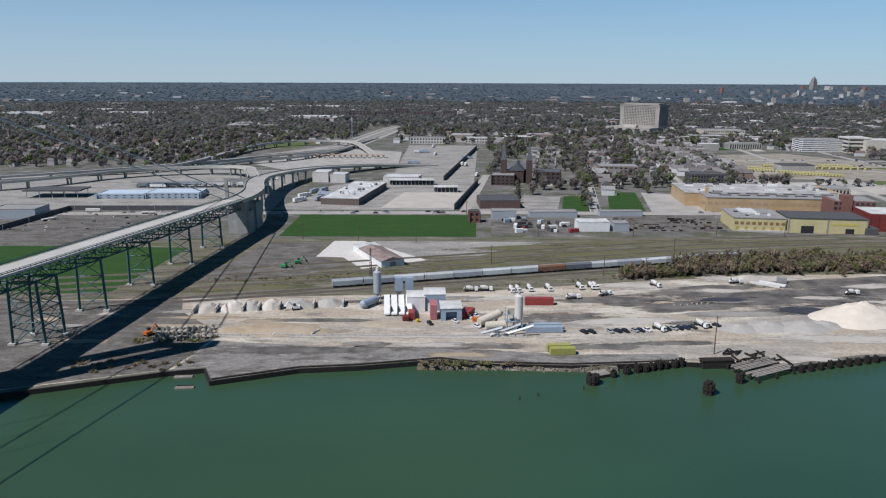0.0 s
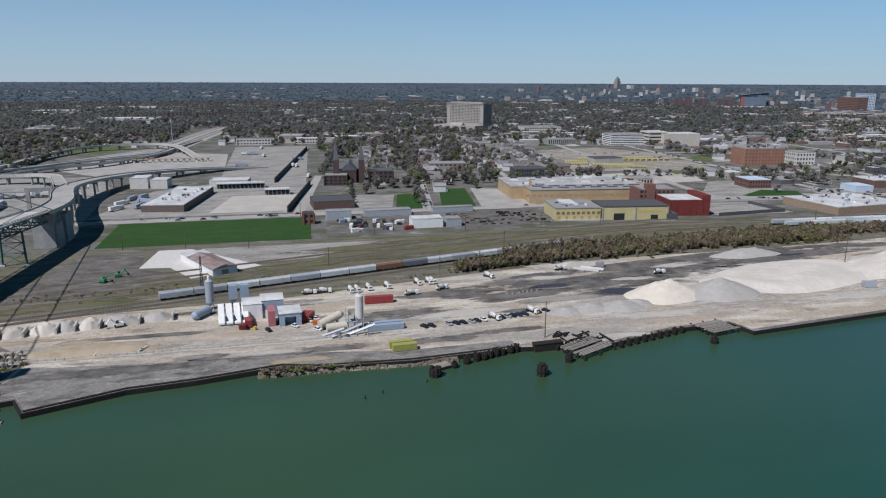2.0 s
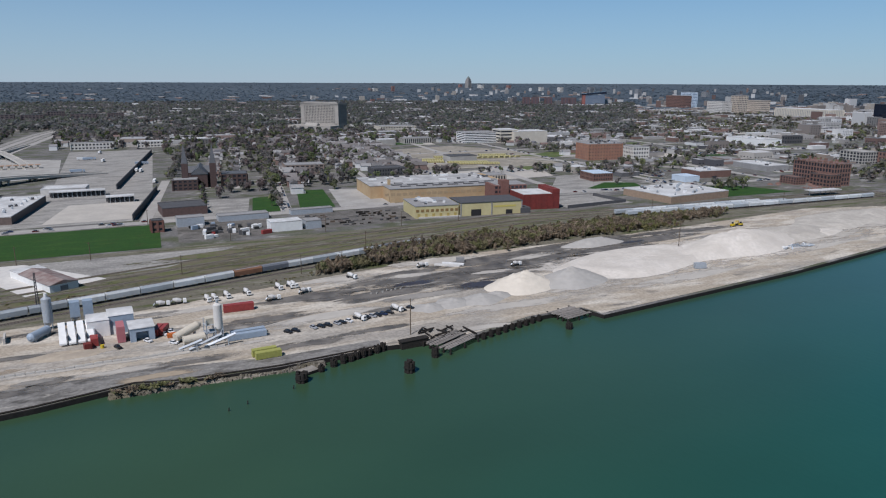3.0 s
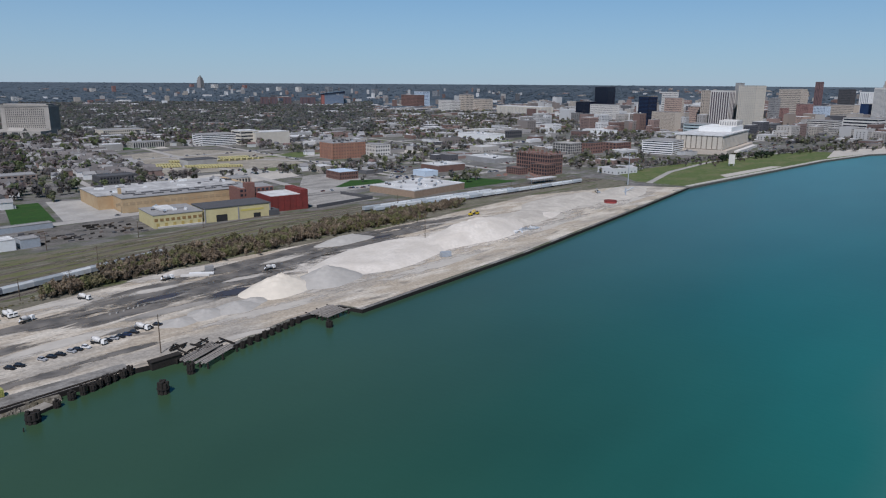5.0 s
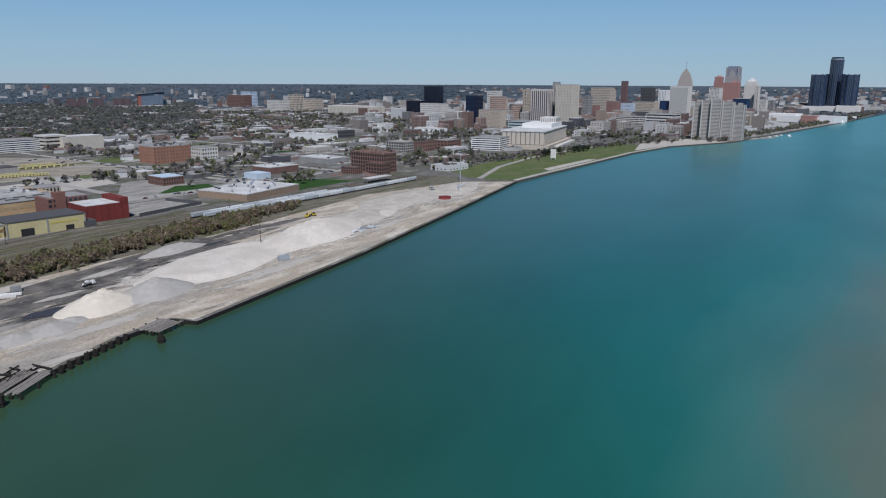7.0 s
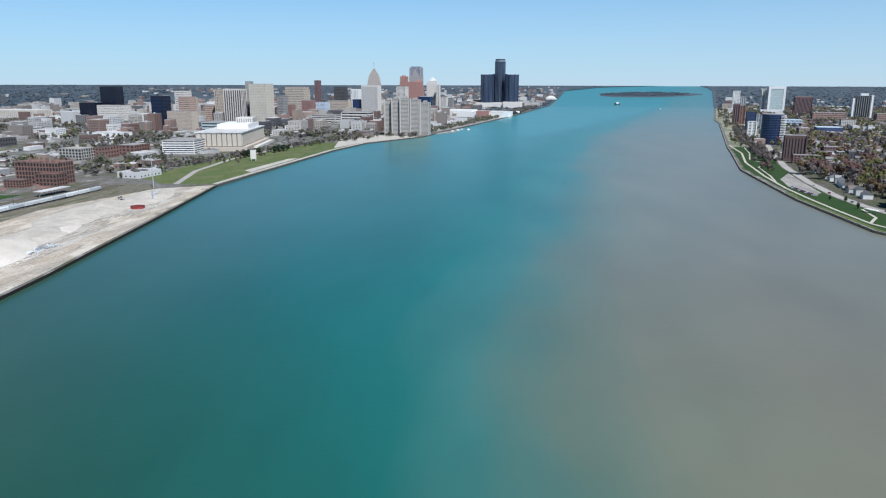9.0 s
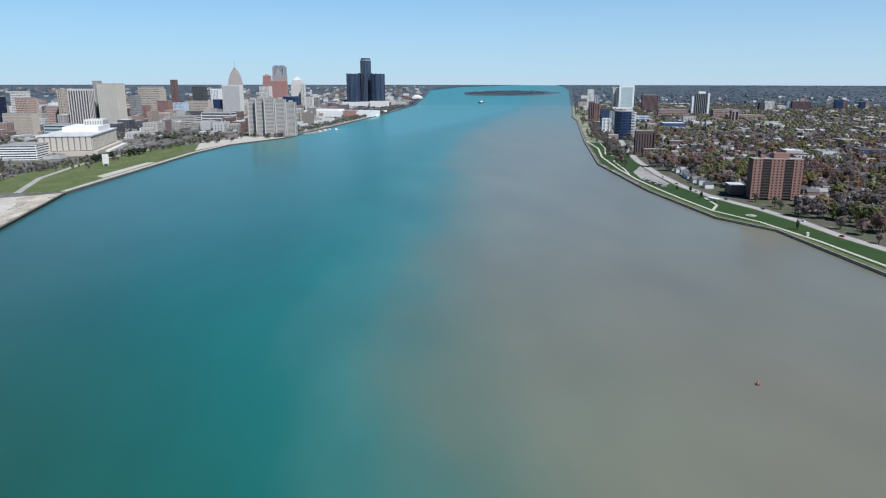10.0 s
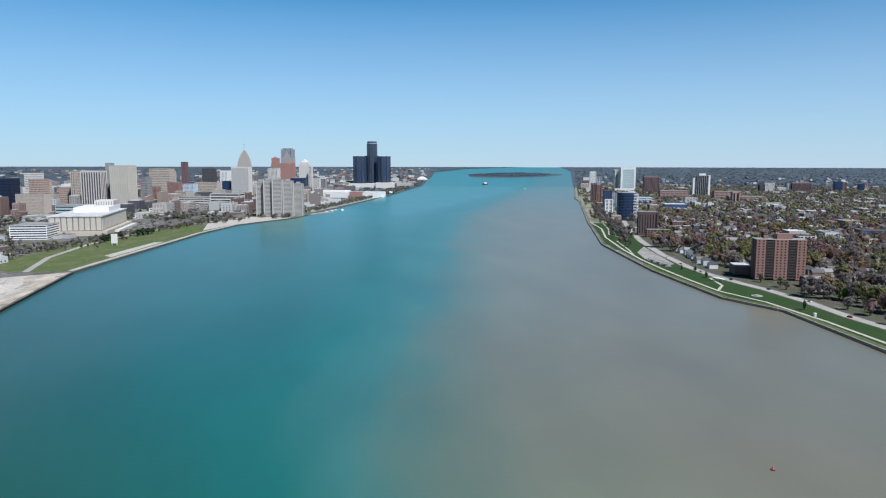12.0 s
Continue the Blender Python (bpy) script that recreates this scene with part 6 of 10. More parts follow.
for i in range(70):
    solid("crate", Shape().box(0, 0, 0, random.uniform(1.5, 6), random.uniform(1, 1.6), random.uniform(0.5, 1.6)), random.choice((TIMBER, ROOFDARK, TIMBER, RAIL, POLEWOOD)), "low crate of rusty parts in the storage yard", "crate", "crates in the storage yard", at=pose(142 + random.randint(0, 11) * 6.5, 526 + random.randint(0, 6) * 7.5, LAND + 0.12, 0, 0, random.uniform(-6, 6)))

# church with twin spires
ch = thing("church", "dark red brick church with twin spires", "church", 84, 802, -8)
CB = material("dark_church_brick", (0.085, 0.058, 0.052), (0.068, 0.046, 0.043), 1.5, 0.85)
part("nave", Shape().box(0, 0, 0, 16, 44, 14), CB, ch)
part("transept", Shape().box(0, 8, 0, 34, 14, 13), CB, ch)
SL = material("slate_roof", (0.11, 0.115, 0.125), (0.09, 0.095, 0.10), 2, 0.7)
rf = part("nave_roof", Shape().gable(0, 0, 14, 44, 16, 8, 0.5), SL, ch, "slate pitched roof")
rf.rotation_euler = (0, 0, radians(90))
part("transept_roof", Shape().gable(0, 8, 13, 34, 14, 7, 0.5), SL, ch)
for x in (-14, 14):
    tw = part("tower", Shape().box(x, -22, 0, 6.5, 6.5, 26), CB, ch, "square brick bell tower")
    part("spire", Shape().prism([(x - 3.2, -25.2), (x + 3.2, -25.2), (x + 3.2, -18.8), (x - 3.2, -18.8)], 26, 46, 0.03), SL, tw, "tall slate spire")
block("rectory", "dark red brick parish hall with steep roof", 118, 790, 26, 26, 13, -8, CB, SL, "hall", 3, 5)
block("rectory", "red brick school building by the church", 66, 772, 24, 16, 11, -8, CB, ROOFGREY, "hall", 3, 5)

# customs plaza and truck terminal
sheet("customs_plaza", [(-520, 560), (-331, 612), (-150, 608), (-160, 760), (-190, 890), (-337, 890), (-470, 800), (-620, 640)], LOT, LAND + 0.1, "pale concrete customs plaza", "plaza")
sheet("toll_plaza", [(-190, 880), (-60, 930), (-66, 1130), (-213, 1200), (-260, 960)], CONCRETE, LAND + 0.105, "pale concrete toll plaza", "plaza")
sheet("vacant_lot", [(-175, 500), (-190, 590), (-325, 600), (-500, 520), (-420, 430), (-240, 470)], DIRT, LAND + 0.11, "dusty grey vacant lot", "lot")
sheet("bridge_field", [(-178, 362), (-172, 466), (-300, 470), (-420, 410), (-330, 350)], LAWN, LAND + 0.12, "mown green field behind the bridge legs", "lawn")
for a, b in (((-334, 520), (-325, 606)), ((-325, 606), (-190, 609)), ((-500, 500), (-334, 520))):
    L = math.hypot(b[0] - a[0], b[1] - a[1])
    solid("plaza_wall", Shape().box(0, 0, 0, L, 0.6, 4), ROOFDARK, "dark retaining wall round the customs plaza", "wall", at=pose((a[0] + b[0]) / 2, (a[1] + b[1]) / 2, LAND + 0.05, 0, 0, math.degrees(math.atan2(b[1] - a[1], b[0] - a[0]))))
BLUEWALL = material("blue_grey_cladding", (0.33, 0.39, 0.45), (0.29, 0.35, 0.41), 3, 0.6)
block("customs_hall", "customs hall with a pale blue roof", -308, 679, 44, 26, 4.6, 2, BLUEWALL, ROOFBLUE, "customs hall", 2, 6, solid_share=0.75)
block("customs_hall", "long customs hall with a pale blue roof", -259, 681, 50, 26, 5.4, 2, BLUEWALL, ROOFBLUE, "customs hall", 2, 8, solid_share=0.75)
block("customs_hall", "grey clad customs store", -350, 575, 36, 24, 8, 3, STEEL, ROOFGREY, "customs hall")
th = thing("inspection_canopy", "dark open inspection canopy", "canopy", -376, 682, 2)
part("roof", Shape().box(0, 0, 6.4, 54, 26, 1.2), ROOFDARK, th)
for i in range(5):
    for s in (-1, 1):
        part("post", Shape().box(-24 + 12 * i, s * 11, 0, 0.5, 0.5, 6.5), STEEL, th)
th = thing("inspection_canopy", "long grey inspection canopy with booths", "canopy", -272, 742, 2)
part("roof", Shape().box(0, 0, 6, 110, 10, 0.8), ROOFGREY, th)
for i in range(11):
    part("booth", Shape().box(-50 + 10 * i, 0, 0, 2.2, 5, 3), STEEL, th)
for i in range(11):
    part("post", Shape().box(-50 + 10 * i, 4, 0, 0.4, 0.4, 6), STEEL, th)
th = thing("sign_gantry", "concrete portal frame over the plaza road", "gantry", -200, 676, 3)
part("beam", Shape().box(0, 0, 16, 22, 3, 3), PIERC, th)
for s in (-9, 9):
    part("column", Shape().box(s, 0, 0, 3, 3, 16.2), PIERC, th)
block("office_block", "white-roofed brick duty-free shop", -86, 690, 36, 108, 6, -9, material("dark_brown_cladding", (0.15, 0.115, 0.10), (0.12, 0.095, 0.083), 2, 0.85), ROOFWHITE, "shop")
block("office_block", "small white office by the viaduct", -136, 795, 18, 22, 11, -6, PALE, ROOFWHITE, "office block")
block("office_block", "small white office by the viaduct road", -116, 790, 17, 20, 9, -6, PALE, ROOFWHITE, "office block")
block("office_block", "low white roofed truck office", -46, 795, 40, 26, 6, -6, PALE, ROOFWHITE, "office block")
block("office_block", "long white office at the end of the truck lot", -28, 1290, 62, 18, 11, 0, PALE, ROOFGREY, "office block", 2, 12)
block("office_block", "pale low block beyond the truck lot", 60, 1300, 40, 18, 10, 0, PALE, ROOFWHITE, "office block", 2, 8)
sheet("concourse", [(-56, 622), (12, 622), (26, 712), (-40, 712)], BRIGHT, LAND + 0.115, "pale concrete truck apron", "apron")


def truck(label, mat):
    th = thing("lorry", label, "lorry", 0, 0)
    part("trailer", Shape().box(-2.5, 0, 1.1, 13.5, 2.6, 2.9), mat, th)
    part("cab", Shape().prism([(5, -1.25), (7.6, -1.25), (7.6, 1.25), (5, 1.25)], 0.9, 3.6, 0.9), mat, th)
    part("windscreen", Shape().box(7.4, 0, 2.2, 0.2, 2.1, 0.9), GLASS, th)
    wheels(th, (-7.5, -6.2, 4.2, 6.6), 2.5, 0.5)
    return th


lor = [truck("white articulated lorry in the truck plaza", WHITE), truck("dark articulated lorry in the truck plaza", BLUEGREY)]
random.seed(31)
rows_done = [False, False]
def park_lorry(k, m):
    if rows_done[k]:
        copy_thing(lor[k], m)
    else:
        rows_done[k] = True
        lor[k].matrix_world = m
        tagged(lor[k], group="lorries in the plaza")
for i in range(9):
    park_lorry(random.random() < 0.3, pose(random.uniform(-50, 40), random.uniform(800, 1230), LAND + 0.12, 0, 0, random.choice((82, 80, 5))))
for i in range(14):
    park_lorry(random.random() < 0.25, pose(random.uniform(-330, -190), random.uniform(735, 800), LAND + 0.12, 0, 0, random.choice((5, 0, 15))))
for i in range(8):
    park_lorry(random.random() < 0.5, pose(-132 + (i % 3) * 13 + random.uniform(-3, 3), 655 + 9 * i, LAND + 0.12, 0, 0, random.choice((60, 75, 150))))
def booth_canopy(x, y, w, n):
    """A pale flat canopy over a row of dark inspection booths."""
    th = thing("booth_canopy", "pale flat canopy over a row of dark inspection booths", "canopy", x, y, 0, LAND + 0.1, "inspection canopies")
    part("roof", Shape().box(0, 0, 5.2, w, 11, 0.9), ROOFWHITE, th)
    for i in range(n):
        u = -w / 2 + w * (i + 0.5) / n
        part("booth", Shape().box(u, 0.5, 0, w / n * 0.4, 6, 3.2), ROOFDARK, th)
        part("post", Shape().box(u + w / n * 0.4, -4, 0, 0.5, 0.5, 5.3), STEEL, th)
    part("screen", Shape().box(0, 4.6, 0, w, 0.4, 5.2), ROOFDARK, th, "dark rear screen")


booth_canopy(-34.3, 766.6, 49.0, 12)
booth_canopy(2.7, 716.5, 24.2, 6)
tl = thing("toll_gate", "row of toll booths under red-brown canopies", "toll gate", -140, 1038, 2)
for i in range(14):
    part("booth", Shape().box(-52 + 8 * i, 0, 0, 2.2, 6, 3.4), CREAM, tl)
    part("canopy", Shape().box(-52 + 8 * i, 0, 4.2, 6.4, 8, 0.6), material("tan_canopy", (0.40, 0.26, 0.18), (0.35, 0.23, 0.16), 2, 0.8), tl)
    part("post", Shape().box(-52 + 8 * i, 3.4, 0, 0.4, 0.4, 4.3), STEEL, tl)

# raised ramps of the interchange
viaduct("ramp_viaduct", "pale concrete ramp looping round the plaza", [(-640, 640, 10), (-452, 716, 12), (-378, 805, 12), (-324, 838, 12), (-259, 845, 13), (-222, 800, 17), (-203, 745, 20), (-186, 690, 21.9)], 11, 24)
viaduct("ramp_viaduct", "long grey freeway ramp", [(-700, 660, 8), (-497, 788, 8), (-402, 859, 8), (-352, 908, 8), (-296, 962, 8), (-262, 1012, 8), (-190, 1090, 7), (-150, 1190, 3.4)], 14, 30)
viaduct("ramp_viaduct", "pale ramp curving over the freeway", [(-420, 830, 6), (-341, 878, 10), (-319, 987, 11), (-312, 1120, 11), (-276, 1215, 11), (-202, 1245, 11), (-155, 1215, 11), (-122, 1121, 9), (-96, 1030, 3.6)], 10, 26)
viaduct("ramp_viaduct", "inner ramp of the interchange", [(-330, 876, 5), (-269, 949, 8), (-224, 986, 8), (-186, 1050, 8), (-158, 1141, 8), (-150, 1260, 6), (-130, 1400, 3.5)], 9, 26)
for k, off in enumerate((-22, -7, 8, 23)):
    strip("freeway", [(-900, 560 + off), (-471, 800 + off), (-400, 880 + off), (-250 + off, 1080), (-168 + off, 1240), (-123 + off, 1643), (-93 + off, 1813), (-49 + off, 2520), (20 + off, 3500)], 12, ROADWAY if k % 2 else LOT, LAND + 0.2 + 0.004 * k, "grey multi-lane freeway")
th = thing("radio_tower", "slender steel communications mast", "mast", -165, 1290)
part("shaft", Shape().cyl(0, 0, 0, 46, 0.9, 0.4, 10), STEEL, th)
part("antenna", Shape().cyl(0, 0, 40, 45, 1.6, n=10), STEEL, th)

# yellow school buses in rows
BUSYELLOW = material("faded_bus_yellow", (0.48, 0.43, 0.20), (0.42, 0.37, 0.18), 2, 0.6)


def bus():
    th = thing("bus", "yellow school bus parked in a row", "bus", 0, 0, group="school buses")
    part("body", Shape().prism([(-5, -1.2), (5, -1.2), (5, 1.2), (-5, 1.2)], 0.6, 3.0, 0.94), BUSYELLOW, th)
    part("window_band", Shape().box(-0.3, 0, 1.8, 8.8, 2.42, 0.6), GLASS, th)
    part("bonnet", Shape().box(5.6, 0, 0.6, 1.4, 2.0, 1.1), BUSYELLOW, th)
    return th


b0 = bus()
b0.matrix_world = pose(372, 905, LAND + 0.1, 0, 0, 80)
for x0, y0, n, rot in ((376, 905, 13, 80), (384, 925, 13, 80), (420, 880, 16, 80), (428, 862, 16, 80), (470, 920, 10, 20), (500, 930, 12, 80), (505, 950, 12, 80), (430, 948, 10, 80)):
    for i in range(n):
        copy_thing(b0, pose(x0 + 3.3 * i * (1 if rot > 50 else 2.6), y0 - 1.2 * i, LAND + 0.1, 0, 0, rot))

ROSY = material("plum_housing_brick", (0.15, 0.12, 0.118), (0.12, 0.10, 0.10), 2, 0.85)
# far white halls of the western suburbs
for x, y, w in ((-960, 2255, 190), (-1290, 2235, 180), (-360, 2062, 160), (-1180, 2500, 120), (-700, 2600, 140), (-520, 2900, 220)):
    block("distribution_hall", "long low white distribution hall among trees", x, y, w, 60, 11, 3, WHITE, ROOFWHITE, "warehouse")
for x, y, w, d, h in ((-250, 2140, 60, 30, 22), (-180, 2150, 50, 26, 20), (-60, 2170, 60, 24, 20), (-130, 2260, 40, 30, 24), (20, 2240, 40, 24, 18)):
    block("housing_block", "plum brick housing block beyond the suburbs", x, y, w, d, h, 4, ROSY, ROOFDARK, "apartment block", 5, 6)
strip("motorway_verge", [(-1000, 930), (-800, 1060), (-640, 1140), (-500, 1225), (-400, 1340), (-330, 1420)], 26, material("motorway_grass", (0.075, 0.105, 0.04), (0.06, 0.085, 0.034), 5, 0.95, (0.11, 0.115, 0.06), 30, 0.6), LAND + 0.09, "dull green motorway verge", "verge")
sheet("verge_lawn", [(-330, 1180), (-250, 1190), (-215, 1290), (-300, 1330)], PARK, LAND + 0.08, "green verge beside the ramps", "lawn")
sheet("verge_lawn", [(-430, 1010), (-330, 1040), (-310, 1100), (-420, 1080)], PARK, LAND + 0.08, "green verge beside the motorway", "lawn")
# leftovers on the vacant lot
rl = random.Random(31)
for i in range(34):
    x = rl.uniform(-330, -195)
    y = 515 + rl.uniform(0, 78) + (x + 260) * 0.02
    s = rl.uniform(1.2, 3.2)
    solid("rubble_block", Shape().prism([(s * rl.uniform(0.6, 1.2) * math.cos(a), s * 0.7 * rl.uniform(0.6, 1.2) * math.sin(a)) for a in (0, 0.9, 1.9, 2.9, 4.0, 5.2)], 0, s * rl.uniform(0.3, 0.6), 0.5), rl.choice((ROOFDARK, TIMBER, CONCRETE, DIRT)), "low heap of rubble on the vacant lot", "debris", "rubble on the lot", at=pose(x, y, LAND + 0.1, 0, 0, rl.uniform(0, 180)))
for x, y, r, l in ((-250, 590, 4, "white flatbed trailer parked on the lot"), (-300, 596, 4, "pale box trailer parked on the lot"), (-222, 560, 20, "long grey trailer parked on the lot"), (-318, 560, 60, "grey trailer parked on the lot")):
    th = thing("trailer", l, "trailer", x, y, r, LAND + 0.1)
    part("box", Shape().box(0, 0, 1.1, 12, 2.5, 2.2 if "box" in l else 0.8), PALE, th)
    part("axle", Shape().box(-4, 0, 0, 2.4, 2.3, 1.1), TYRE, th)
    part("prop", Shape().box(4.5, 0, 0, 0.4, 1.6, 1.1), STEEL, th)
for i in range(16):
    x, y = -330 + (i % 8) * 22 + rl.uniform(-3, 3), 520 + (i // 8) * 62
    th = thing("lamp_post", "thin grey lamp post beside the lot", "lamp post", x, y, rl.uniform(0, 360), LAND + 0.1, "lamp posts of the lot")
    part("mast", Shape().cyl(0, 0, 0, 10, 0.16, 0.1, 6), STEEL, th)
    part("arm", Shape().bar((0, 0, 9.9), (1.8, 0, 10.2), 0.12), STEEL, th)
    part("lantern", Shape().box(2.1, 0, 10.05, 0.8, 0.35, 0.2), STEEL, th)

# clutter on flat roofs
def roof_units(x, y, rot, w, d, z, count, seed):
    rq = random.Random(seed)
    m = pose(x, y, z, 0, 0, rot)
    for i in range(count):
        th = new("roof_unit")
        th.matrix_world = m @ pose(rq.uniform(-0.44, 0.44) * w, rq.uniform(-0.44, 0.44) * d, 0)
        tagged(th, "grey ventilation unit on a flat roof", "roof unit", "roof units")
        s = rq.uniform(1.2, 3.2)
        part("casing", Shape().box(0, 0, 0, s, s * rq.uniform(0.6, 1.4), rq.uniform(0.9, 2.0)), rq.choice((STEEL, ROOFGREY, WHITE, ROOFDARK)), th)
        part("hood", Shape().box(0, 0, 0.85, s * 0.5, s * 0.5, 1.5), STEEL, th)


roof_units(505, 533, 5, 76, 58, LAND + 6.6, 24, 1)
roof_units(-86, 690, -9, 34, 104, LAND + 6.1, 16, 2)
roof_units(650, 848, -7, 52, 33, LAND + 23.1, 9, 3)
roof_units(243, 545, -8, 34, 36, LAND + 10.6, 6, 4)
roof_units(651, 639, -6, 42, 32, LAND + 8.1, 8, 5)
roof_units(772, 665, -6, 32, 58, LAND + 7.1, 8, 6)
roof_units(1071, 944, -6, 42, 86, LAND + 11.1, 8, 7)

solid("lot_fence", Shape().box(0, 0, 0, 391.1, 0.8, 5.5), ROOFDARK, "tall dark boundary fence of the truck plaza", "fence", at=pose(28.2, 993.8, LAND + 0.05, 0, 0, 81.9))
solid("lot_fence", Shape().box(0, 0, 0, 165.2, 0.8, 5.5), ROOFDARK, "tall dark boundary fence of the truck plaza", "fence", at=pose(24.0, 693.9, LAND + 0.05, 0, 0, 80.2))
# wall colours of the business district
PLUMGLASS = material("plum_glass", (0.105, 0.085, 0.095), (0.09, 0.072, 0.082), 6, 0.3)
GREYPANE = material("grey_pane", (0.26, 0.27, 0.28), (0.22, 0.23, 0.24), 6, 0.3)
NIGHT = material("night_blue_glass", (0.012, 0.016, 0.03), (0.010, 0.013, 0.026), 6, 0.2, spec=0.5)
DUSTYBRICK = material("dusty_plum_brick", (0.20, 0.125, 0.125), (0.165, 0.105, 0.105), 2, 0.85, (0.14, 0.09, 0.09), 12, 0.4)
PINKBRICK2 = material("pinkish_stone", (0.42, 0.32, 0.27), (0.37, 0.28, 0.235), 3, 0.85)
ROSEBRICK = material("rose_brick", (0.29, 0.17, 0.155), (0.25, 0.15, 0.135), 3, 0.85)
TEALPANEL = material("pale_teal_panel", (0.40, 0.47, 0.48), (0.36, 0.43, 0.44), 4, 0.5)
CREAMWALL = material("cream_wall", (0.56, 0.52, 0.44), (0.50, 0.46, 0.39), 3, 0.85, (0.45, 0.41, 0.35), 14, 0.5)
HOUSEPLUM = material("dark_plum_panel", (0.15, 0.10, 0.10), (0.12, 0.08, 0.082), 3, 0.85)
# orange tone puts sunlight on the loft front into the brick colour
LITLOFTBRICK = material("sunlit_loft_brick", (0.34, 0.19, 0.13), (0.29, 0.16, 0.11), 2, 0.85, (0.24, 0.12, 0.09), 10, 0.5)
# the skyline of the business district
block("office_tower", "black glass hotel tower", 1952, 1211, 34, 50, 98, -8, NIGHT, ROOFDARK, "skyscraper", 16, 0, NIGHT)
block("office_block", "black glass low office block beside a tower", 1914, 1253, 34, 53, 53, -8, NIGHT, ROOFDARK, "office block", 6, 0, NIGHT)
block("office_block", "pale office block with banded windows", 1825, 1131, 30, 82, 49, -8, PALE, ROOFGREY, "office block", 8, 14)
block("office_tower", "dark navy glass utility tower", 1623, 884, 34, 29, 78, -8, NIGHT, ROOFDARK, "skyscraper", 24, 0, BLUEGLASS)
block("hotel", "tan concrete hotel with balconies", 1599, 820, 24, 65, 44, -8, BUFF, ROOFGREY, "hotel", 14, 14)
block("office_tower", "pinkish brick office tower", 1740, 876, 34, 27, 74, -8, PINKBRICK2, ROOFGREY, "office block", 14, 10)
block("office_block", "low brick-red block among towers", 1859, 858, 30, 41, 50, -8, PINKBRICK2, ROOFGREY, "office block", 9, 12)
block("office_tower", "brown and buff apartment tower", 1820, 825, 30, 10, 93, -8, BUFF, ROOFGREY, "skyscraper", 24, 6)
block("office_tower", "pale tower with dark vertical bands", 1771, 761, 26, 50, 94, -8, PALE, ROOFGREY, "skyscraper", 1, 4, PLUMGLASS, solid_share=0.42)
block("service_core", "grey concrete lift core of a tower", 1800, 733, 14, 16, 112, -8, PIERC, ROOFDARK, "lift core")
block("office_tower", "white gridded concrete residential tower", 1768, 689, 40, 45, 106, -8, CREAMWALL, ROOFGREY, "skyscraper", 27, 9, GREYPANE, solid_share=0.55)
block("low_office", "pale blue-green glass low office", 1499, 684, 50, 57, 26, -8, TEALPANEL, ROOFGREY, "office block", 4, 0, solid_share=0.6)
block("office_block", "grey office block behind the arena", 2163, 776, 30, 18, 70, -8, ROOFGREY, ROOFDARK, "office block", 14, 8)
block("historic_hotel", "large buff stone historic hotel", 2558, 855, 40, 71, 86, -8, BUFF, ROOFGREY, "hotel", 22, 16)
block("office_block", "dark red brick office block", 2217, 772, 30, 26, 42, -8, ROSEBRICK, ROOFGREY, "office block", 12, 8)
block("office_block", "buff and pink stone office block", 2136, 699, 40, 52, 22, -8, PINKBRICK2, ROOFWHITE, "office block", 8, 14)
block("office_block", "brown brick office block", 2360, 755, 30, 36, 51, -8, ROSEBRICK, ROOFGREY, "office block", 14, 9)
block("office_tower", "slim red brick and terracotta tower", 2771, 846, 24, 16, 118, -8, DUSTYBRICK, ROOFGREY, "skyscraper", 30, 4)
block("office_tower", "dark green-grey glass office tower", 2603, 708, 36, 38, 94, -8, ROOFDARK, ROOFDARK, "skyscraper", 18, 9)
block("office_tower", "pale cream stone tower", 2598, 649, 34, 26, 87, -8, WHITE, ROOFGREY, "skyscraper", 1, 7, GREYPANE, solid_share=0.7)
block("office_block", "navy blue screen-faced block", 2406, 590, 30, 39, 54, -8, BLUEGLASS, ROOFDARK, "office block")
block("office_block", "blue glass office with white frame", 2393, 717, 34, 38, 45, -8, ROOFBLUE, ROOFGREY, "office block", 10, 8, BLUEGLASS)
block("office_block", "wide buff office block", 2506, 684, 40, 72, 47, -8, BUFF, ROOFGREY, "office block", 9, 18)
block("office_tower", "white office tower with fine vertical mullions", 2386, 544, 34, 57, 101, -8, PALE, ROOFWHITE, "skyscraper", 1, 12, GREYPANE, solid_share=0.55)
block("office_tower", "white stone hotel tower", 2457, 450, 34, 31, 97, -8, PALE, ROOFGREY, "skyscraper", 24, 8)
block("office_block", "blue glass low tower", 2450, 369, 30, 40, 64, -8, BLUEGLASS, ROOFWHITE, "office block", 14, 8, BLUEGLASS)
block("office_tower", "pale slender stone tower", 2823, 374, 20, 11, 100, -8, PALE, ROOFGREY, "skyscraper", 30, 4)
block("office_block", "pale concrete slab office", 2776, 344, 26, 21, 56, -8, PALE, ROOFGREY, "office block", 18, 6)
block("office_block", "dark low-rise office block", 2928, 334, 26, 16, 48, -8, ROOFGREY, ROOFDARK, "office block", 10, 6)
block("office_block", "grey low-rise office on the waterfront", 1912, 578, 40, 17, 14, -8, PALE, ROOFGREY, "office block", 5, 12)
block("parking_structure", "pale parking structure with white stair towers", 1841, 458, 40, 74, 36, -8, PALE, ROOFGREY, "parking structure", 5, 0)
block("parking_structure", "white stepped riverside parking structure", 1703, 390, 40, 44, 22, -8, WHITE, ROOFWHITE, "parking structure", 4, 0)
block("office_block", "buff concrete waterfront block", 1785, 476, 40, 62, 13, -8, CONCRETE, ROOFGREY, "office block", 3, 14)
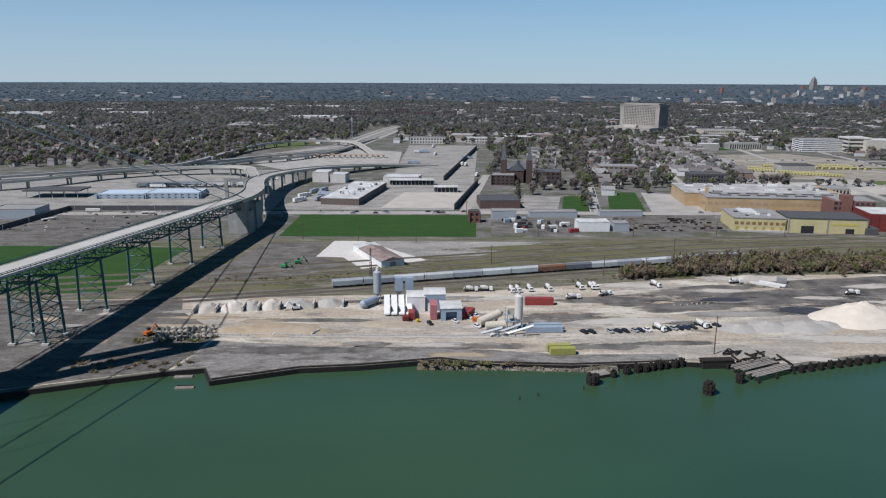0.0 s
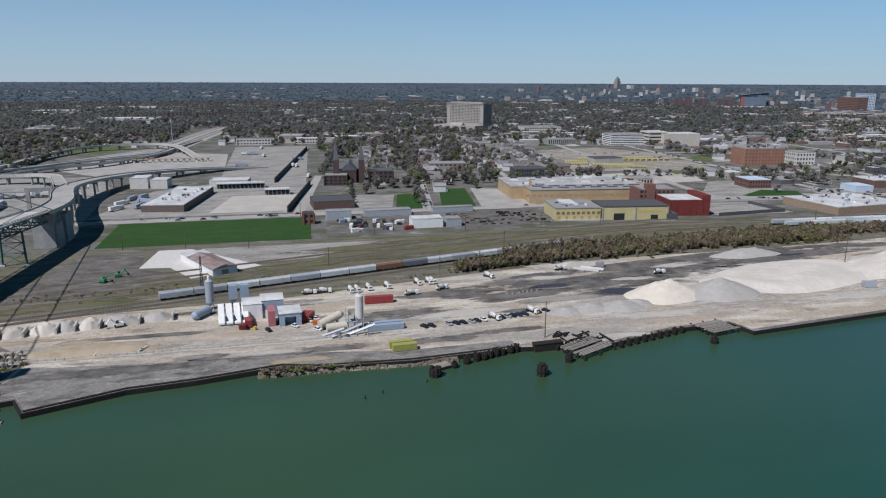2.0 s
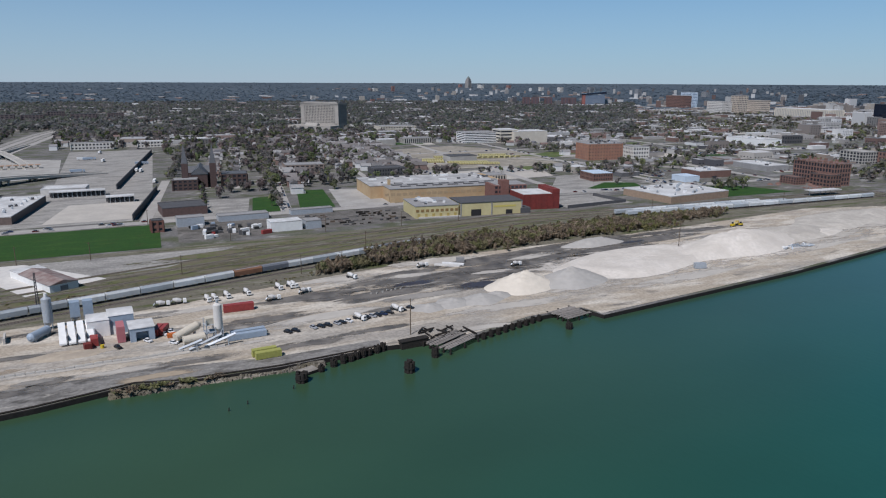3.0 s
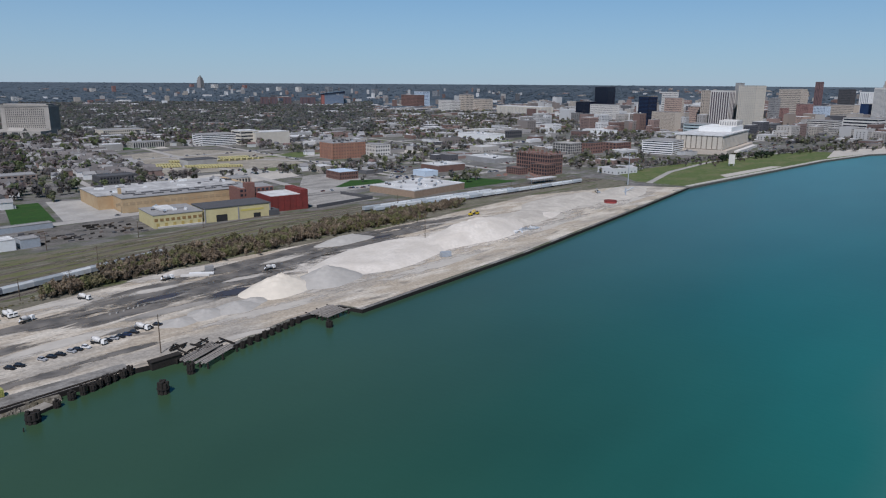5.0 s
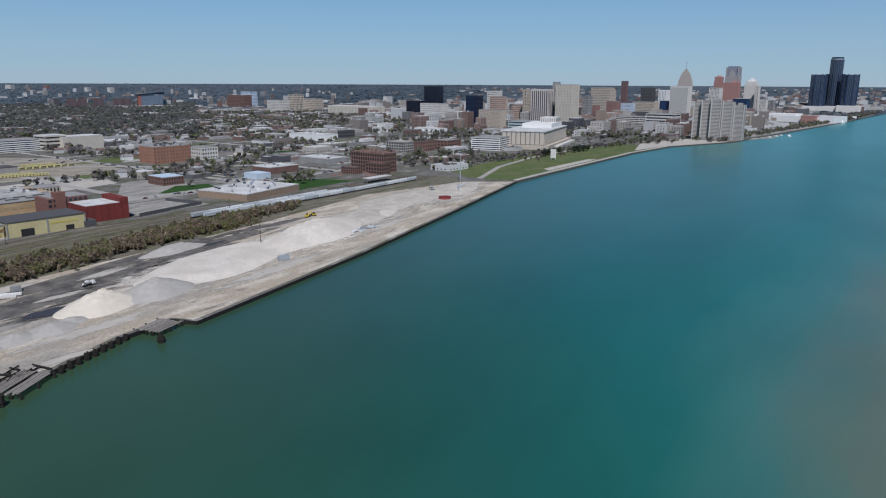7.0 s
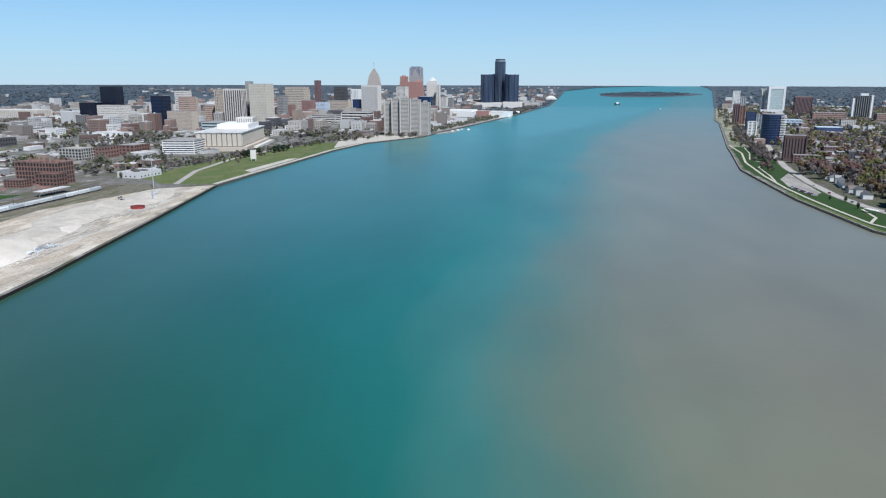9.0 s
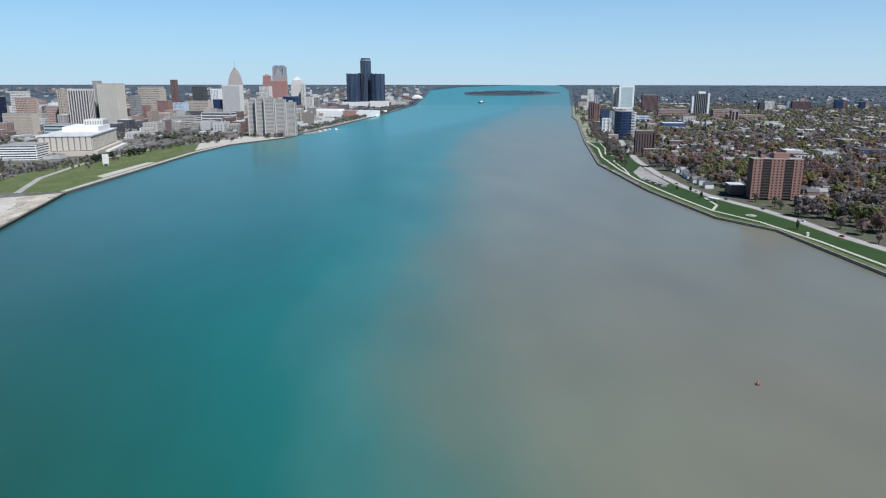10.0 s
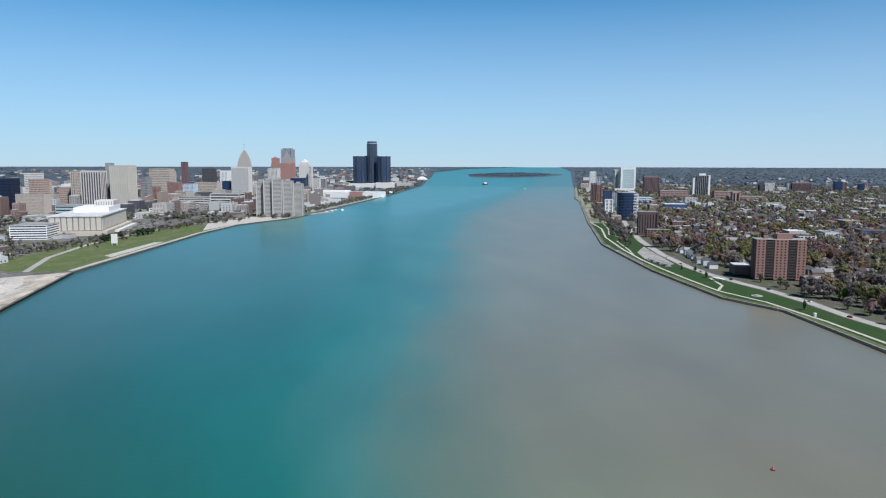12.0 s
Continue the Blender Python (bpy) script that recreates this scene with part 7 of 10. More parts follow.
block("office_block", "long low pale office terrace", 1916, 564, 40, 69, 24, -8, PALE, ROOFGREY, "office block", 5, 0)
block("office_block", "dark glass convention block", 1705, 569, 40, 17, 15, -8, ROOFDARK, ROOFDARK, "office block", 3, 8, BLUEGLASS)
block("office_block", "white low rendered block", 1602, 561, 30, 6, 13, -8, WHITE, ROOFWHITE, "office block", 3, 6)
block("office_block", "stone office block with pale roof", 2509, 844, 40, 72, 94, -8, BUFF, ROOFGREY, "office block", 16, 12)
block("office_block", "pale block under the hill of towers", 2137, 1088, 40, 32, 83, -8, PALE, ROOFWHITE, "office block", 12, 12)
block("office_block", "buff office block by the skyline", 1921, 962, 40, 31, 67, -8, BUFF, ROOFGREY, "office block", 12, 14)
block("parking_structure", "ribbed white parking structure by the river road", 1085, 556, 60, 50, 21, 6, WHITE, ROOFGREY, "parking structure", 6, 0)
# the ruins' dark glazing core stands for shade inside their open frames
block("ruined_mill", "roofless red brick industrial ruin", 723, 539, 24, 54, 24, -4, BRICK, ROOFGREY, "ruin", 5, 6, solid_share=0.3)
block("ruined_mill", "brick industrial shell with empty windows", 953, 655, 30, 36, 17, -4, CONCRETE, ROOFGREY, "ruin", 4, 6, solid_share=0.3)
block("ruined_mill", "dark roofless brick hall", 986, 629, 40, 10, 17, -4, BRICK, ROOFDARK, "ruin", 3, 6)
block("ruined_mill", "dark red brick low ruin", 1049, 624, 40, 28, 15, -4, BRICK, ROOFGREY, "ruin", 3, 6)
block("warehouse", "long white metal warehouse", 1071, 944, 45, 90, 11, -6, WHITE, ROOFWHITE, "warehouse")
block("warehouse", "dark glazed low office", 1146, 922, 35, 12, 14, -6, ROOFDARK, ROOFDARK, "office block", 2, 6)
block("warehouse", "low white roofed shed", 1390, 873, 40, 70, 8, -6, WHITE, ROOFWHITE, "warehouse")
block("warehouse", "red and white roofed workshop", 651, 639, 45, 35, 8, -6, BRICK, ROOFWHITE, "warehouse")
block("warehouse", "long low shed with a pale roof", 772, 665, 35, 61, 7, -6, ROOFGREY, ROOFWHITE, "warehouse")
block("warehouse", "blue painted low shop", 596, 615, 20, 24, 6, -6, ROOFBLUE, ROOFBLUE, "shop")
block("depot", "tan brick depot with a white roof", 505, 533, 80, 62, 6.5, 5, material("brown_depot_brick", (0.31, 0.225, 0.16), (0.26, 0.19, 0.135), 2, 0.85), ROOFWHITE, "warehouse")
block("brick_loft", "large red brick loft building", 650, 848, 55, 36, 23, -7, LITLOFTBRICK, ROOFGREY, "loft building", 5, 12, material("dull_loft_window", (0.17, 0.105, 0.085), (0.13, 0.085, 0.072), 2, 0.5), solid_share=0.6)
block("workshop", "low red brick workshop", 506, 663, 24, 30, 9, -7, BRICK, ROOFBLUE, "workshop", 2, 8)
block("office_block", "white low block behind the loft", 710, 839, 26, 30, 17, -7, PALE, ROOFGREY, "office block", 3, 6)
block("parking_structure", "white open parking structure", 618, 1175, 64, 40, 19, -4, WHITE, ROOFGREY, "parking structure", 6, 0)
block("office_block", "cream office block with a blank wing", 703, 1139, 68, 40, 21, -4, CREAMWALL, ROOFWHITE, "office block", 0, 0)
block("post_office", "long beige industrial post office", 555, 1431, 79, 45, 17, -2, CREAMWALL, ROOFGREY, "office block", 3, 22)
block("open_shed", "long open concrete depot shed", 505, 1198, 52, 24, 10, -2, CONCRETE, ROOFGREY, "shed", 1, 14)
block("small_shed", "white roofed concrete garage", 441, 1184, 30, 20, 10, -2, CONCRETE, ROOFWHITE, "shed")
block("bus_shed", "low dark-roofed bus depot", 448, 902, 41, 26, 8, -2, CONCRETE, ROOFDARK, "shed")
block("row_block", "brick row building with dark roofs", 299, 801, 39, 24, 9, -2, ROOFDARK, ROOFDARK, "row house", 2, 12)
block("gate_office", "long low pale office", 388, 709, 34, 26, 7, -6, BUFF, ROOFGREY, "office block", 1, 10)
block("office_block", "grey stone apartment block", 1986, 1826, 40, 34, 64, -6, BUFF, ROOFGREY, "apartment block", 10, 6)
block("office_block", "grey tower block in a cluster", 1942, 1872, 40, 77, 44, -6, PALE, ROOFGREY, "apartment block", 8, 8)
block("office_block", "pink brick apartment block", 2103, 1846, 40, 64, 47, -6, BUFF, ROOFGREY, "apartment block", 7, 8)
block("office_block", "blue glass medical block", 2355, 2449, 40, 61, 65, -6, ROOFBLUE, ROOFGREY, "hospital", 10, 6, BLUEGLASS)
block("office_block", "red brick medical block", 2289, 2443, 40, 121, 51, -6, BRICK, ROOFGREY, "hospital", 8, 8)
block("arena_low", "wide white event hall", 1967, 1537, 60, 207, 30, -6, CREAMWALL, ROOFWHITE, "hall", 1, 9, GREYPANE, solid_share=0.8)
block("arena_low", "wide white casino hall", 1913, 1359, 50, 142, 12, -6, WHITE, ROOFWHITE, "hall")

# deeper red slab paints the loft's unlit end against its sunlit front
th = thing("loft_end", "red brick loft end wall, its shade put in as deeper red", "end wall", 679, 847, -7)
part("wall", Shape().box(0, 0, 0, 1.6, 37, 23.6), REDBRICK, th)
part("coping", Shape().box(0, 0, 23.6, 2.0, 37.4, 0.4), ROOFGREY, th)
for i in range(5):
    th = thing("water_tank", "small dark rooftop tank house on the loft", "tank house", 636 + 8 * i, 850 - 2 * (i % 2), -7, LAND + 23.1)
    part("house", Shape().box(0, 0, 0, 3, 3, 2.5 + (i % 3)), ROOFDARK, th)
    part("cap", Shape().box(0, 0, 2.5 + (i % 3), 3.4, 3.4, 0.3), ROOFGREY, th)
# blue glass hotel with a slanting dark roof and a red-brown edge
th = thing("casino_tower", "blue glass hotel slab with a red-brown edge and slanting dark roof", "hotel", 2010, 2679, -30)
part("glazing", Shape().box(0, 0, 0, 92, 28, 50), material("slate_blue_glass", (0.10, 0.15, 0.22), (0.085, 0.13, 0.195), 10, 0.3, spec=0.5), th)
part("edge_wall", Shape().box(-48, 0, 0, 14, 30, 54), material("brown_red_panel", (0.26, 0.10, 0.085), (0.22, 0.09, 0.075), 4, 0.8), th, "red-brown end wall")
part("slant_roof", Shape().add([(-60, -17, 50), (52, -17, 55), (52, 17, 55), (-60, 17, 50), (-60, -17, 54), (52, -17, 66), (52, 17, 66), (-60, 17, 54)], [(3, 2, 1, 0), (4, 5, 6, 7), (0, 1, 5, 4), (1, 2, 6, 5), (2, 3, 7, 6), (3, 0, 4, 7)]), NIGHT, th, "slanting dark roof")
for k in range(1, 12):
    part("floor_band", Shape().box(2, -14.2, k * 4.2, 88, 0.5, 0.9), ROOFGREY, th)
for x, y, h in ((1700, 2760, 40), (1736, 2744, 40), (1800, 2735, 40), (1880, 2720, 38), (1912, 2712, 38)):
    block("estate_tower", "dark plum brick housing slab with a blank end", x, y, 26, 22, h, -20, HOUSEPLUM, ROOFDARK, "apartment tower", 1, 2, PLUMGLASS)
block("casino_podium", "long low white hotel podium", 1890, 2560, 260, 60, 11, -20, CREAMWALL, ROOFWHITE, "hall")
block("office_wing", "cream office wing with long dark window bands", 664, 1150, 34, 36, 24, -4, CREAMWALL, ROOFWHITE, "office block", 4, 0, solid_share=0.55)
# broken wings and fallen brick of the ruin
for x, y, w, d, h in ((706, 520, 16, 26, 13), (690, 548, 14, 22, 8), (742, 560, 20, 18, 17)):
    # dark glazing core again stands for the shade behind empty windows
    block("ruined_wing", "broken red brick wing of the ruin with empty windows", x, y, w, d, h, -4, BRICK, ROOFDARK, "ruin", 3, 4, solid_share=0.35)
rz = random.Random(41)
for i in range(16):
    solid("wall_stub", Shape().box(0, 0, 0, rz.uniform(2, 5), 0.8, rz.uniform(1, 4)), BRICK, "broken brick wall stub on the ruin", "wall stub", "broken wall stubs", at=pose(711.5 + 23.4 * (i % 2), 513 + 3.4 * i, LAND + 24, 0, 0, 86))
for i in range(14):
    s = rz.uniform(2, 5)
    solid("rubble_mound", Shape().prism([(s * rz.uniform(0.7, 1.3) * math.cos(a), s * rz.uniform(0.5, 0.9) * math.sin(a)) for a in (0, 0.8, 1.7, 2.6, 3.6, 4.4, 5.4)], 0, s * 0.4, 0.4), BRICK, "heap of fallen red brick by the ruin", "rubble", "brick heaps", at=pose(rz.uniform(655, 705), rz.uniform(505, 560), LAND + 0.05, 0, 0, rz.uniform(0, 90)))

# skyscrapers with a shape of their own
STONE = material("pale_limestone", (0.42, 0.375, 0.34), (0.37, 0.33, 0.30), 4.0, 0.85)
REDSTONE = material("orange_red_brick", (0.34, 0.19, 0.165), (0.29, 0.165, 0.145), 4.0, 0.85)


def fins(sh, w, d, z0, z1, n, depth=0.6, share=0.45):
    """Upright piers round a rectangular shaft."""
    for i in range(n + 1):
        for s in (-1, 1):
            sh.box(-w / 2 + w * i / n, s * d / 2, z0, w / n * share, depth, z1 - z0)
    m = max(2, round(n * d / w))
    for i in range(m + 1):
        for s in (-1, 1):
            sh.box(s * w / 2, -d / 2 + d * i / m, z0, depth, d / m * share, z1 - z0)
    return sh


# the five-tower riverside complex
rc = thing("tower_complex", "cluster of dark blue cylindrical and octagonal glass towers on a podium", "skyscraper complex", 3375, 157, 0)
part("podium", Shape().box(0, 0, 0, 190, 210, 22).box(-60, -60, 0, 110, 80, 26), PALE, rc, "pale concrete podium")


def octagon(r, ch=0.42):
    a = r * ch
    return [(-r, -a), (-a, -r), (a, -r), (r, -a), (r, a), (a, r), (-a, r), (-r, a)]


RCGLASS = material("deep_blue_glass", (0.028, 0.042, 0.075), (0.02, 0.032, 0.06), 12.0, 0.12, spec=0.7)
SLATE = material("slate_metal", (0.11, 0.13, 0.17), (0.09, 0.11, 0.15), 6, 0.4, metal=0.3)
part("central_tower", Shape().cyl(0, 0, 18, 206, 24, n=40).cyl(0, 0, 206, 217, 22.5, n=40), RCGLASS, rc, "tall round glass hotel tower", smooth=False)
for k in range(20):
    part("fin", Shape().box(24 * math.cos(k * 0.3142), 24 * math.sin(k * 0.3142), 18, 1.3, 1.3, 188), SLATE, rc)
part("crown", Shape().cyl(0, 0, 206.5, 210, 24.4, n=40), STEEL, rc, "steel crown ring")
for sx, sy in ((1, 1), (1, -1), (-1, 1), (-1, -1)):
    tw = part("corner_tower", Shape().prism([(sx * 40 + a, sy * 58 + b) for a, b in octagon(27)], 20, 147), RCGLASS, rc, "octagonal dark glass office tower")
    rim = octagon(27)
    for k in range(8):
        (ax, ay), (bx, by) = rim[k], rim[(k + 1) % 8]
        part("corner_mullion", Shape().box(sx * 40 + ax, sy * 58 + ay, 20, 2.4, 2.4, 129), BLUEGLASS, tw)
        for u in (0.25, 0.5, 0.75):
            part("mullion", Shape().box(sx * 40 + ax + (bx - ax) * u, sy * 58 + ay + (by - ay) * u, 20, 1.2, 1.2, 127), SLATE, tw)
    part("lift_shaft", Shape().cyl(sx * 40 - 3, sy * 29, 20, 150, 5, n=14), RCGLASS, tw)

# stepped limestone tower with a ball on a mast
pn = thing("stepped_tower", "stepped pale limestone skyscraper with a spire", "skyscraper", 2826, 631, -8)
for w, z0, z1 in ((44, 0, 108), (40, 108, 122), (35, 122, 133), (29, 133, 143), (22, 143, 151), (15, 151, 157), (8, 157, 163)):
    part("pier", fins(Shape(), w * 0.8, w, z0, z1, 8), STONE, pn, kind="stuff")
    part("shaft", Shape().box(0, 0, z0, w * 0.8, w, z1 - z0 - 0.5), STONE, pn)
part("mast", Shape().cyl(0, 0, 162, 192, 1.1, 0.4, 8).cyl(0, 0, 184, 187, 1.8, n=8), STEEL, pn, "mast with a ball")

# twin-gabled postmodern tower
GRANITE = material("pinkish_granite", (0.34, 0.315, 0.31), (0.29, 0.27, 0.265), 4, 0.8)
od = thing("gabled_tower", "grey granite tower with steep glass gables", "skyscraper", 3008, 491, -8)
part("pier", fins(Shape(), 40, 48, 0, 138, 8), GRANITE, od, kind="stuff")
part("shaft", Shape().box(0, 0, 0, 40, 48, 137), GRANITE, od)
for sx in (-1, 1):
    part("side_gable", Shape().add([(sx * 20, -14, 137), (sx * 20, 14, 137), (sx * 20, 0, 166), (sx * 17, -14, 137), (sx * 17, 14, 137), (sx * 17, 0, 166)], [(0, 1, 2), (5, 4, 3), (0, 3, 4, 1), (1, 4, 5, 2), (2, 5, 3, 0)]), GRANITE, od, "pale stone gable wall")
GREYGLASS = material("grey_glass", (0.20, 0.21, 0.24), (0.16, 0.17, 0.20), 8, 0.25, spec=0.5)
for s in (-1, 1):
    part("gable", Shape().prism([(-19, s * 12 - 12), (19, s * 12 - 12), (19, s * 12 + 12), (-19, s * 12 + 12)], 137, 176, 0.62), GREYGLASS, od, "steep glazed gable")
for sx in (-18, 18):
    for sy in (-22, 22):
        part("turret", Shape().box(sx, sy, 136, 4, 4, 36), GRANITE, od)
# orange-red stepped tower
gd = thing("brick_tower", "stepped orange-red brick skyscraper", "skyscraper", 2787, 474, -8)
part("pier", fins(Shape(), 34, 84, 0, 114, 14), REDSTONE, gd, kind="stuff")
part("shaft", Shape().box(0, 0, 0, 34, 84, 113), REDSTONE, gd)
nt = part("north_turret", Shape().box(0, 0, 113, 26, 22, 21).cyl(0, 0, 134, 139, 9, 6, 12), REDSTONE, gd)
part("pier", fins(Shape(), 26, 22, 113, 134, 5), REDSTONE, nt, kind="stuff")
nt.location = (0, 30, 0)
part("south_turret", Shape().prism([(-10, -38), (10, -38), (10, -18), (-10, -18)], 113, 120, 0.8), REDSTONE, gd)
# white tower with a pyramid roof
wp = thing("pyramid_tower", "white stone tower with a pale pyramid roof", "skyscraper", 2872, 402, -8)
part("pier", fins(Shape(), 36, 40, 0, 108, 8), PALE, wp, kind="stuff")
part("shaft", Shape().box(0, 0, 0, 36, 40, 107), PALE, wp)
part("pier", fins(Shape(), 28, 30, 107, 118, 6), PALE, wp, kind="stuff")
part("upper_shaft", Shape().box(0, 0, 107, 28, 30, 11), PALE, wp)
part("pyramid_roof", Shape().prism([(-13, -14), (13, -14), (13, 14), (-13, 14)], 118, 131, 0.12), ROOFWHITE, wp, "pale pyramid roof")
# low convention hall on the river
cv = thing("convention_hall", "long low white convention hall", "hall", 2420, 205, -14)
part("hall", Shape().box(0, 0, 0, 120, 250, 17).box(-20, 30, 17, 60, 90, 6), WHITE, cv)
part("roof", Shape().box(0, 0, 17.2, 118, 248, 0.5), ROOFWHITE, cv)
part("entrance_block", Shape().box(-62, -60, 0, 30, 40, 21), REDSTONE, cv, "brick-red entrance block")
# riverside twin slab apartments
SHAFT = material("shaft_concrete", (0.46, 0.445, 0.42), (0.41, 0.395, 0.37), 3, 0.85)
APGLASS = material("apartment_glass", (0.10, 0.095, 0.095), (0.08, 0.078, 0.078), 4, 0.4)
AP = material("apartment_concrete", (0.43, 0.405, 0.375), (0.38, 0.36, 0.335), 3, 0.85)
for k, (x, y, d, h) in enumerate(((1530, 310, 17, 74), (1521, 292, 18, 77), (1515, 272, 20, 78), (1521, 251, 20, 75), (1531, 231, 19, 69))):
    th = block("apartment_slab", "grey concrete riverside apartment tower with balcony bands", x, y, 24, d, h, 0, AP, ROOFGREY, "apartment tower", 28, 0, APGLASS, group="riverside apartments", solid_share=0.62)
    part("stair_shaft", Shape().box(-12.6, d / 2 - 1, 0, 2.0, 2.0, h + 2), SHAFT, th, "pale concrete stair shaft")
    part("stair_shaft", Shape().box(-12.4, -d / 2 + 0.6, 0, 1.4, 1.0, h + 1), SHAFT, th, "pale concrete pier")
    part("lift_house", Shape().box(0, 0, h, 9, 8, 4), CONCRETE, th)
# ribbed arena
ar = thing("arena", "ribbed pale concrete arena with white roof decks", "arena", 1206, 528, 10.6)
RIB = material("ribbed_panel", (0.47, 0.43, 0.37), (0.42, 0.385, 0.33), 3, 0.85)
AW, AD = 190.0, 74.0
part("plinth", Shape().box(0, -2, 0, AW + 16, AD + 14, 7), BUFF, ar, "tan concrete plinth")
# darker wall colour paints the shade in the gaps between the ribs
part("hall", Shape().box(0, 0, 7, AW, AD, 23), material("shadow_panel", (0.20, 0.18, 0.155), (0.17, 0.155, 0.13), 3, 0.85), ar, "hall wall darkened to stand for shade between ribs")
for i in range(20):
    for s in (-1, 1):
        part("panel", Shape().box(-AW / 2 + 4 + (AW - 8) * i / 19, s * (AD / 2 + 0.4), 8, 7.4, 1.4, 20.5), RIB, ar)
for i in range(9):
    for s in (-1, 1):
        part("panel", Shape().box(s * (AW / 2 + 0.4), -AD / 2 + 4 + (AD - 8) * i / 8, 8, 1.4, 6.6, 20.5), RIB, ar)
part("roof", Shape().box(0, 0, 29, AW + 4, AD + 4, 1.8), ROOFWHITE, ar)
part("roof_deck", Shape().box(34, -4, 30.8, 92, 54, 8), WHITE, ar, "raised white roof deck")
part("plant_house", Shape().box(58, -14, 38.8, 46, 30, 9), PALE, ar, "pale rooftop plant house")
for i in range(7):
    part("louvre", Shape().box(38 + 6.6 * i, -29.2, 40, 2.6, 0.6, 6), ROOFGREY, ar)
    part("louvre", Shape().box(34.8, -26 + 4 * i, 40, 0.6, 1.8, 6), ROOFGREY, ar)
part("ramp", Shape().box(20, -AD / 2 - 14, 0, 150, 8, 4), PALE, ar, "pale stair ramp")
th = thing("sign_wall", "blank white upright billboard slab in the park", "billboard", 975, 398, -68)
part("panel", Shape().box(0, 0, 3, 8, 1.5, 13), PALE, th)
part("post", Shape().box(-3, 0, 0, 1, 1, 3.2), STEEL, th)
part("post", Shape().box(3, 0, 0, 1, 1, 3.2), STEEL, th)
# point with an amphitheatre tent
th = thing("tent_hall", "white tent-roofed amphitheatre on a river point", "amphitheatre", 3990, -95, 0, LAND + lift(3990, -95))
part("canopy", Shape().prism([(-35, -30), (35, -30), (45, 30), (-45, 30)], 6, 20, 0.35), ROOFWHITE, th)
part("base", Shape().box(0, 0, 0, 90, 60, 7), PALE, th)

# the disused railway station
st = thing("railway_station", "tall beige disused railway station with rows of empty windows", "station", 437, 1566, -50)
OLDSTONE = material("weathered_station_stone", (0.36, 0.335, 0.30), (0.31, 0.29, 0.26), 4.0, 0.85, (0.24, 0.225, 0.205), 22, 0.5)
part("glazing", Shape().box(0, 0, 14, 96, 30, 48), GLASS, st, "rows of dark empty windows")
sh = Shape()
for i in range(14):
    sh.box(0, 0, 14 + i * 3.4, 98, 32, 1.7)
sh.box(0, 0, 14, 99, 33, 5).box(0, 0, 57.5, 100, 34, 3.2)
for i in range(25):
    for s in (-1, 1):
        sh.box(-49 + 98 * i / 24, s * 16.1, 14, 1.9, 0.7, 46.5)
for i in range(9):
    for s in (-1, 1):
        sh.box(s * 49.2, -15.8 + 31.6 * i / 8, 14, 0.7, 1.9, 46.5)
for sx in (-1, 1):
    sh.box(sx * 44, 0, 14, 9, 33, 46.8)
part("facade_grid", sh, OLDSTONE, st, kind="stuff")
part("cornice", Shape().box(0, 0, 60.5, 102, 36, 1.5).box(0, 0, 61.9, 88, 26, 2.0), OLDSTONE, st, "heavy stone cornice")
part("roof", Shape().box(0, 0, 63.8, 84, 22, 0.4), ROOFGREY, st)
part("depot_hall", Shape().box(-4, -26, 0, 112, 52, 14.5).gable(0, -44, 14.5, 30, 14, 6), OLDSTONE, st, "low arched waiting hall")
for i in range(3):
    part("arched_window", Shape().box(-22 + 22 * i, -52.2, 3, 12, 0.5, 9), GLASS, st)

# towers on the northern skyline
SLATESTONE = material("grey_tower_stone", (0.27, 0.255, 0.24), (0.23, 0.22, 0.21), 4, 0.85)
fb = thing("golden_tower", "far stepped stone tower with a pale green peaked roof", "skyscraper", 2092, 4100, 20, LAND + lift(2092, 4100))
for w, z0, z1 in ((27, 0, 44), (21, 44, 56), (15, 56, 62)):
    part("pier", fins(Shape(), w, w, z0, z1, 6), SLATESTONE, fb, kind="stuff")
    part("shaft", Shape().box(0, 0, z0, w, w, z1 - z0 - 0.3), SLATESTONE, fb)
part("peak", Shape().prism([(-7, -7), (7, -7), (7, 7), (-7, 7)], 61.7, 74, 0.15), material("copper_green", (0.22, 0.26, 0.25), (0.18, 0.22, 0.21), 3, 0.7), fb)
for x, y, w, d, h in ((2150, 4040, 40, 60, 24), (2230, 4000, 50, 40, 20), (2300, 3950, 30, 40, 22), (2060, 4150, 30, 30, 20), (1560, 4050, 26, 26, 34), (1460, 4080, 44, 30, 20), (1250, 3300, 50, 30, 30), (1180, 3340, 30, 24, 24), (980, 3700, 40, 26, 22), (2450, 3600, 40, 40, 30), (2560, 3450, 60, 40, 36), (2380, 3700, 40, 30, 26), (2700, 3200, 50, 40, 34), (2900, 2900, 50, 50, 30)):
    block("office_block", "far block on the northern skyline", x, y, w * 0.6, d * 0.6, h * 0.9, 12, GREYPANE if w > 45 else PALE if w > 35 else ROSEBRICK, ROOFGREY, "office block", max(3, int(h / 4)), 8, z=LAND + lift(x, y))

# quays, planting and moorings below the towers
sheet("quay_plaza", [(1640, 218), (1923, 166), (2300, 104), (2520, 72), (2560, 130), (2300, 170), (1923, 225), (1660, 262)], material("plaza_paving", (0.36, 0.345, 0.325), (0.29, 0.28, 0.265), 8, 0.9, (0.20, 0.20, 0.19), 30, 0.7), LAND + 0.06, "pale paved riverside plaza", "plaza")
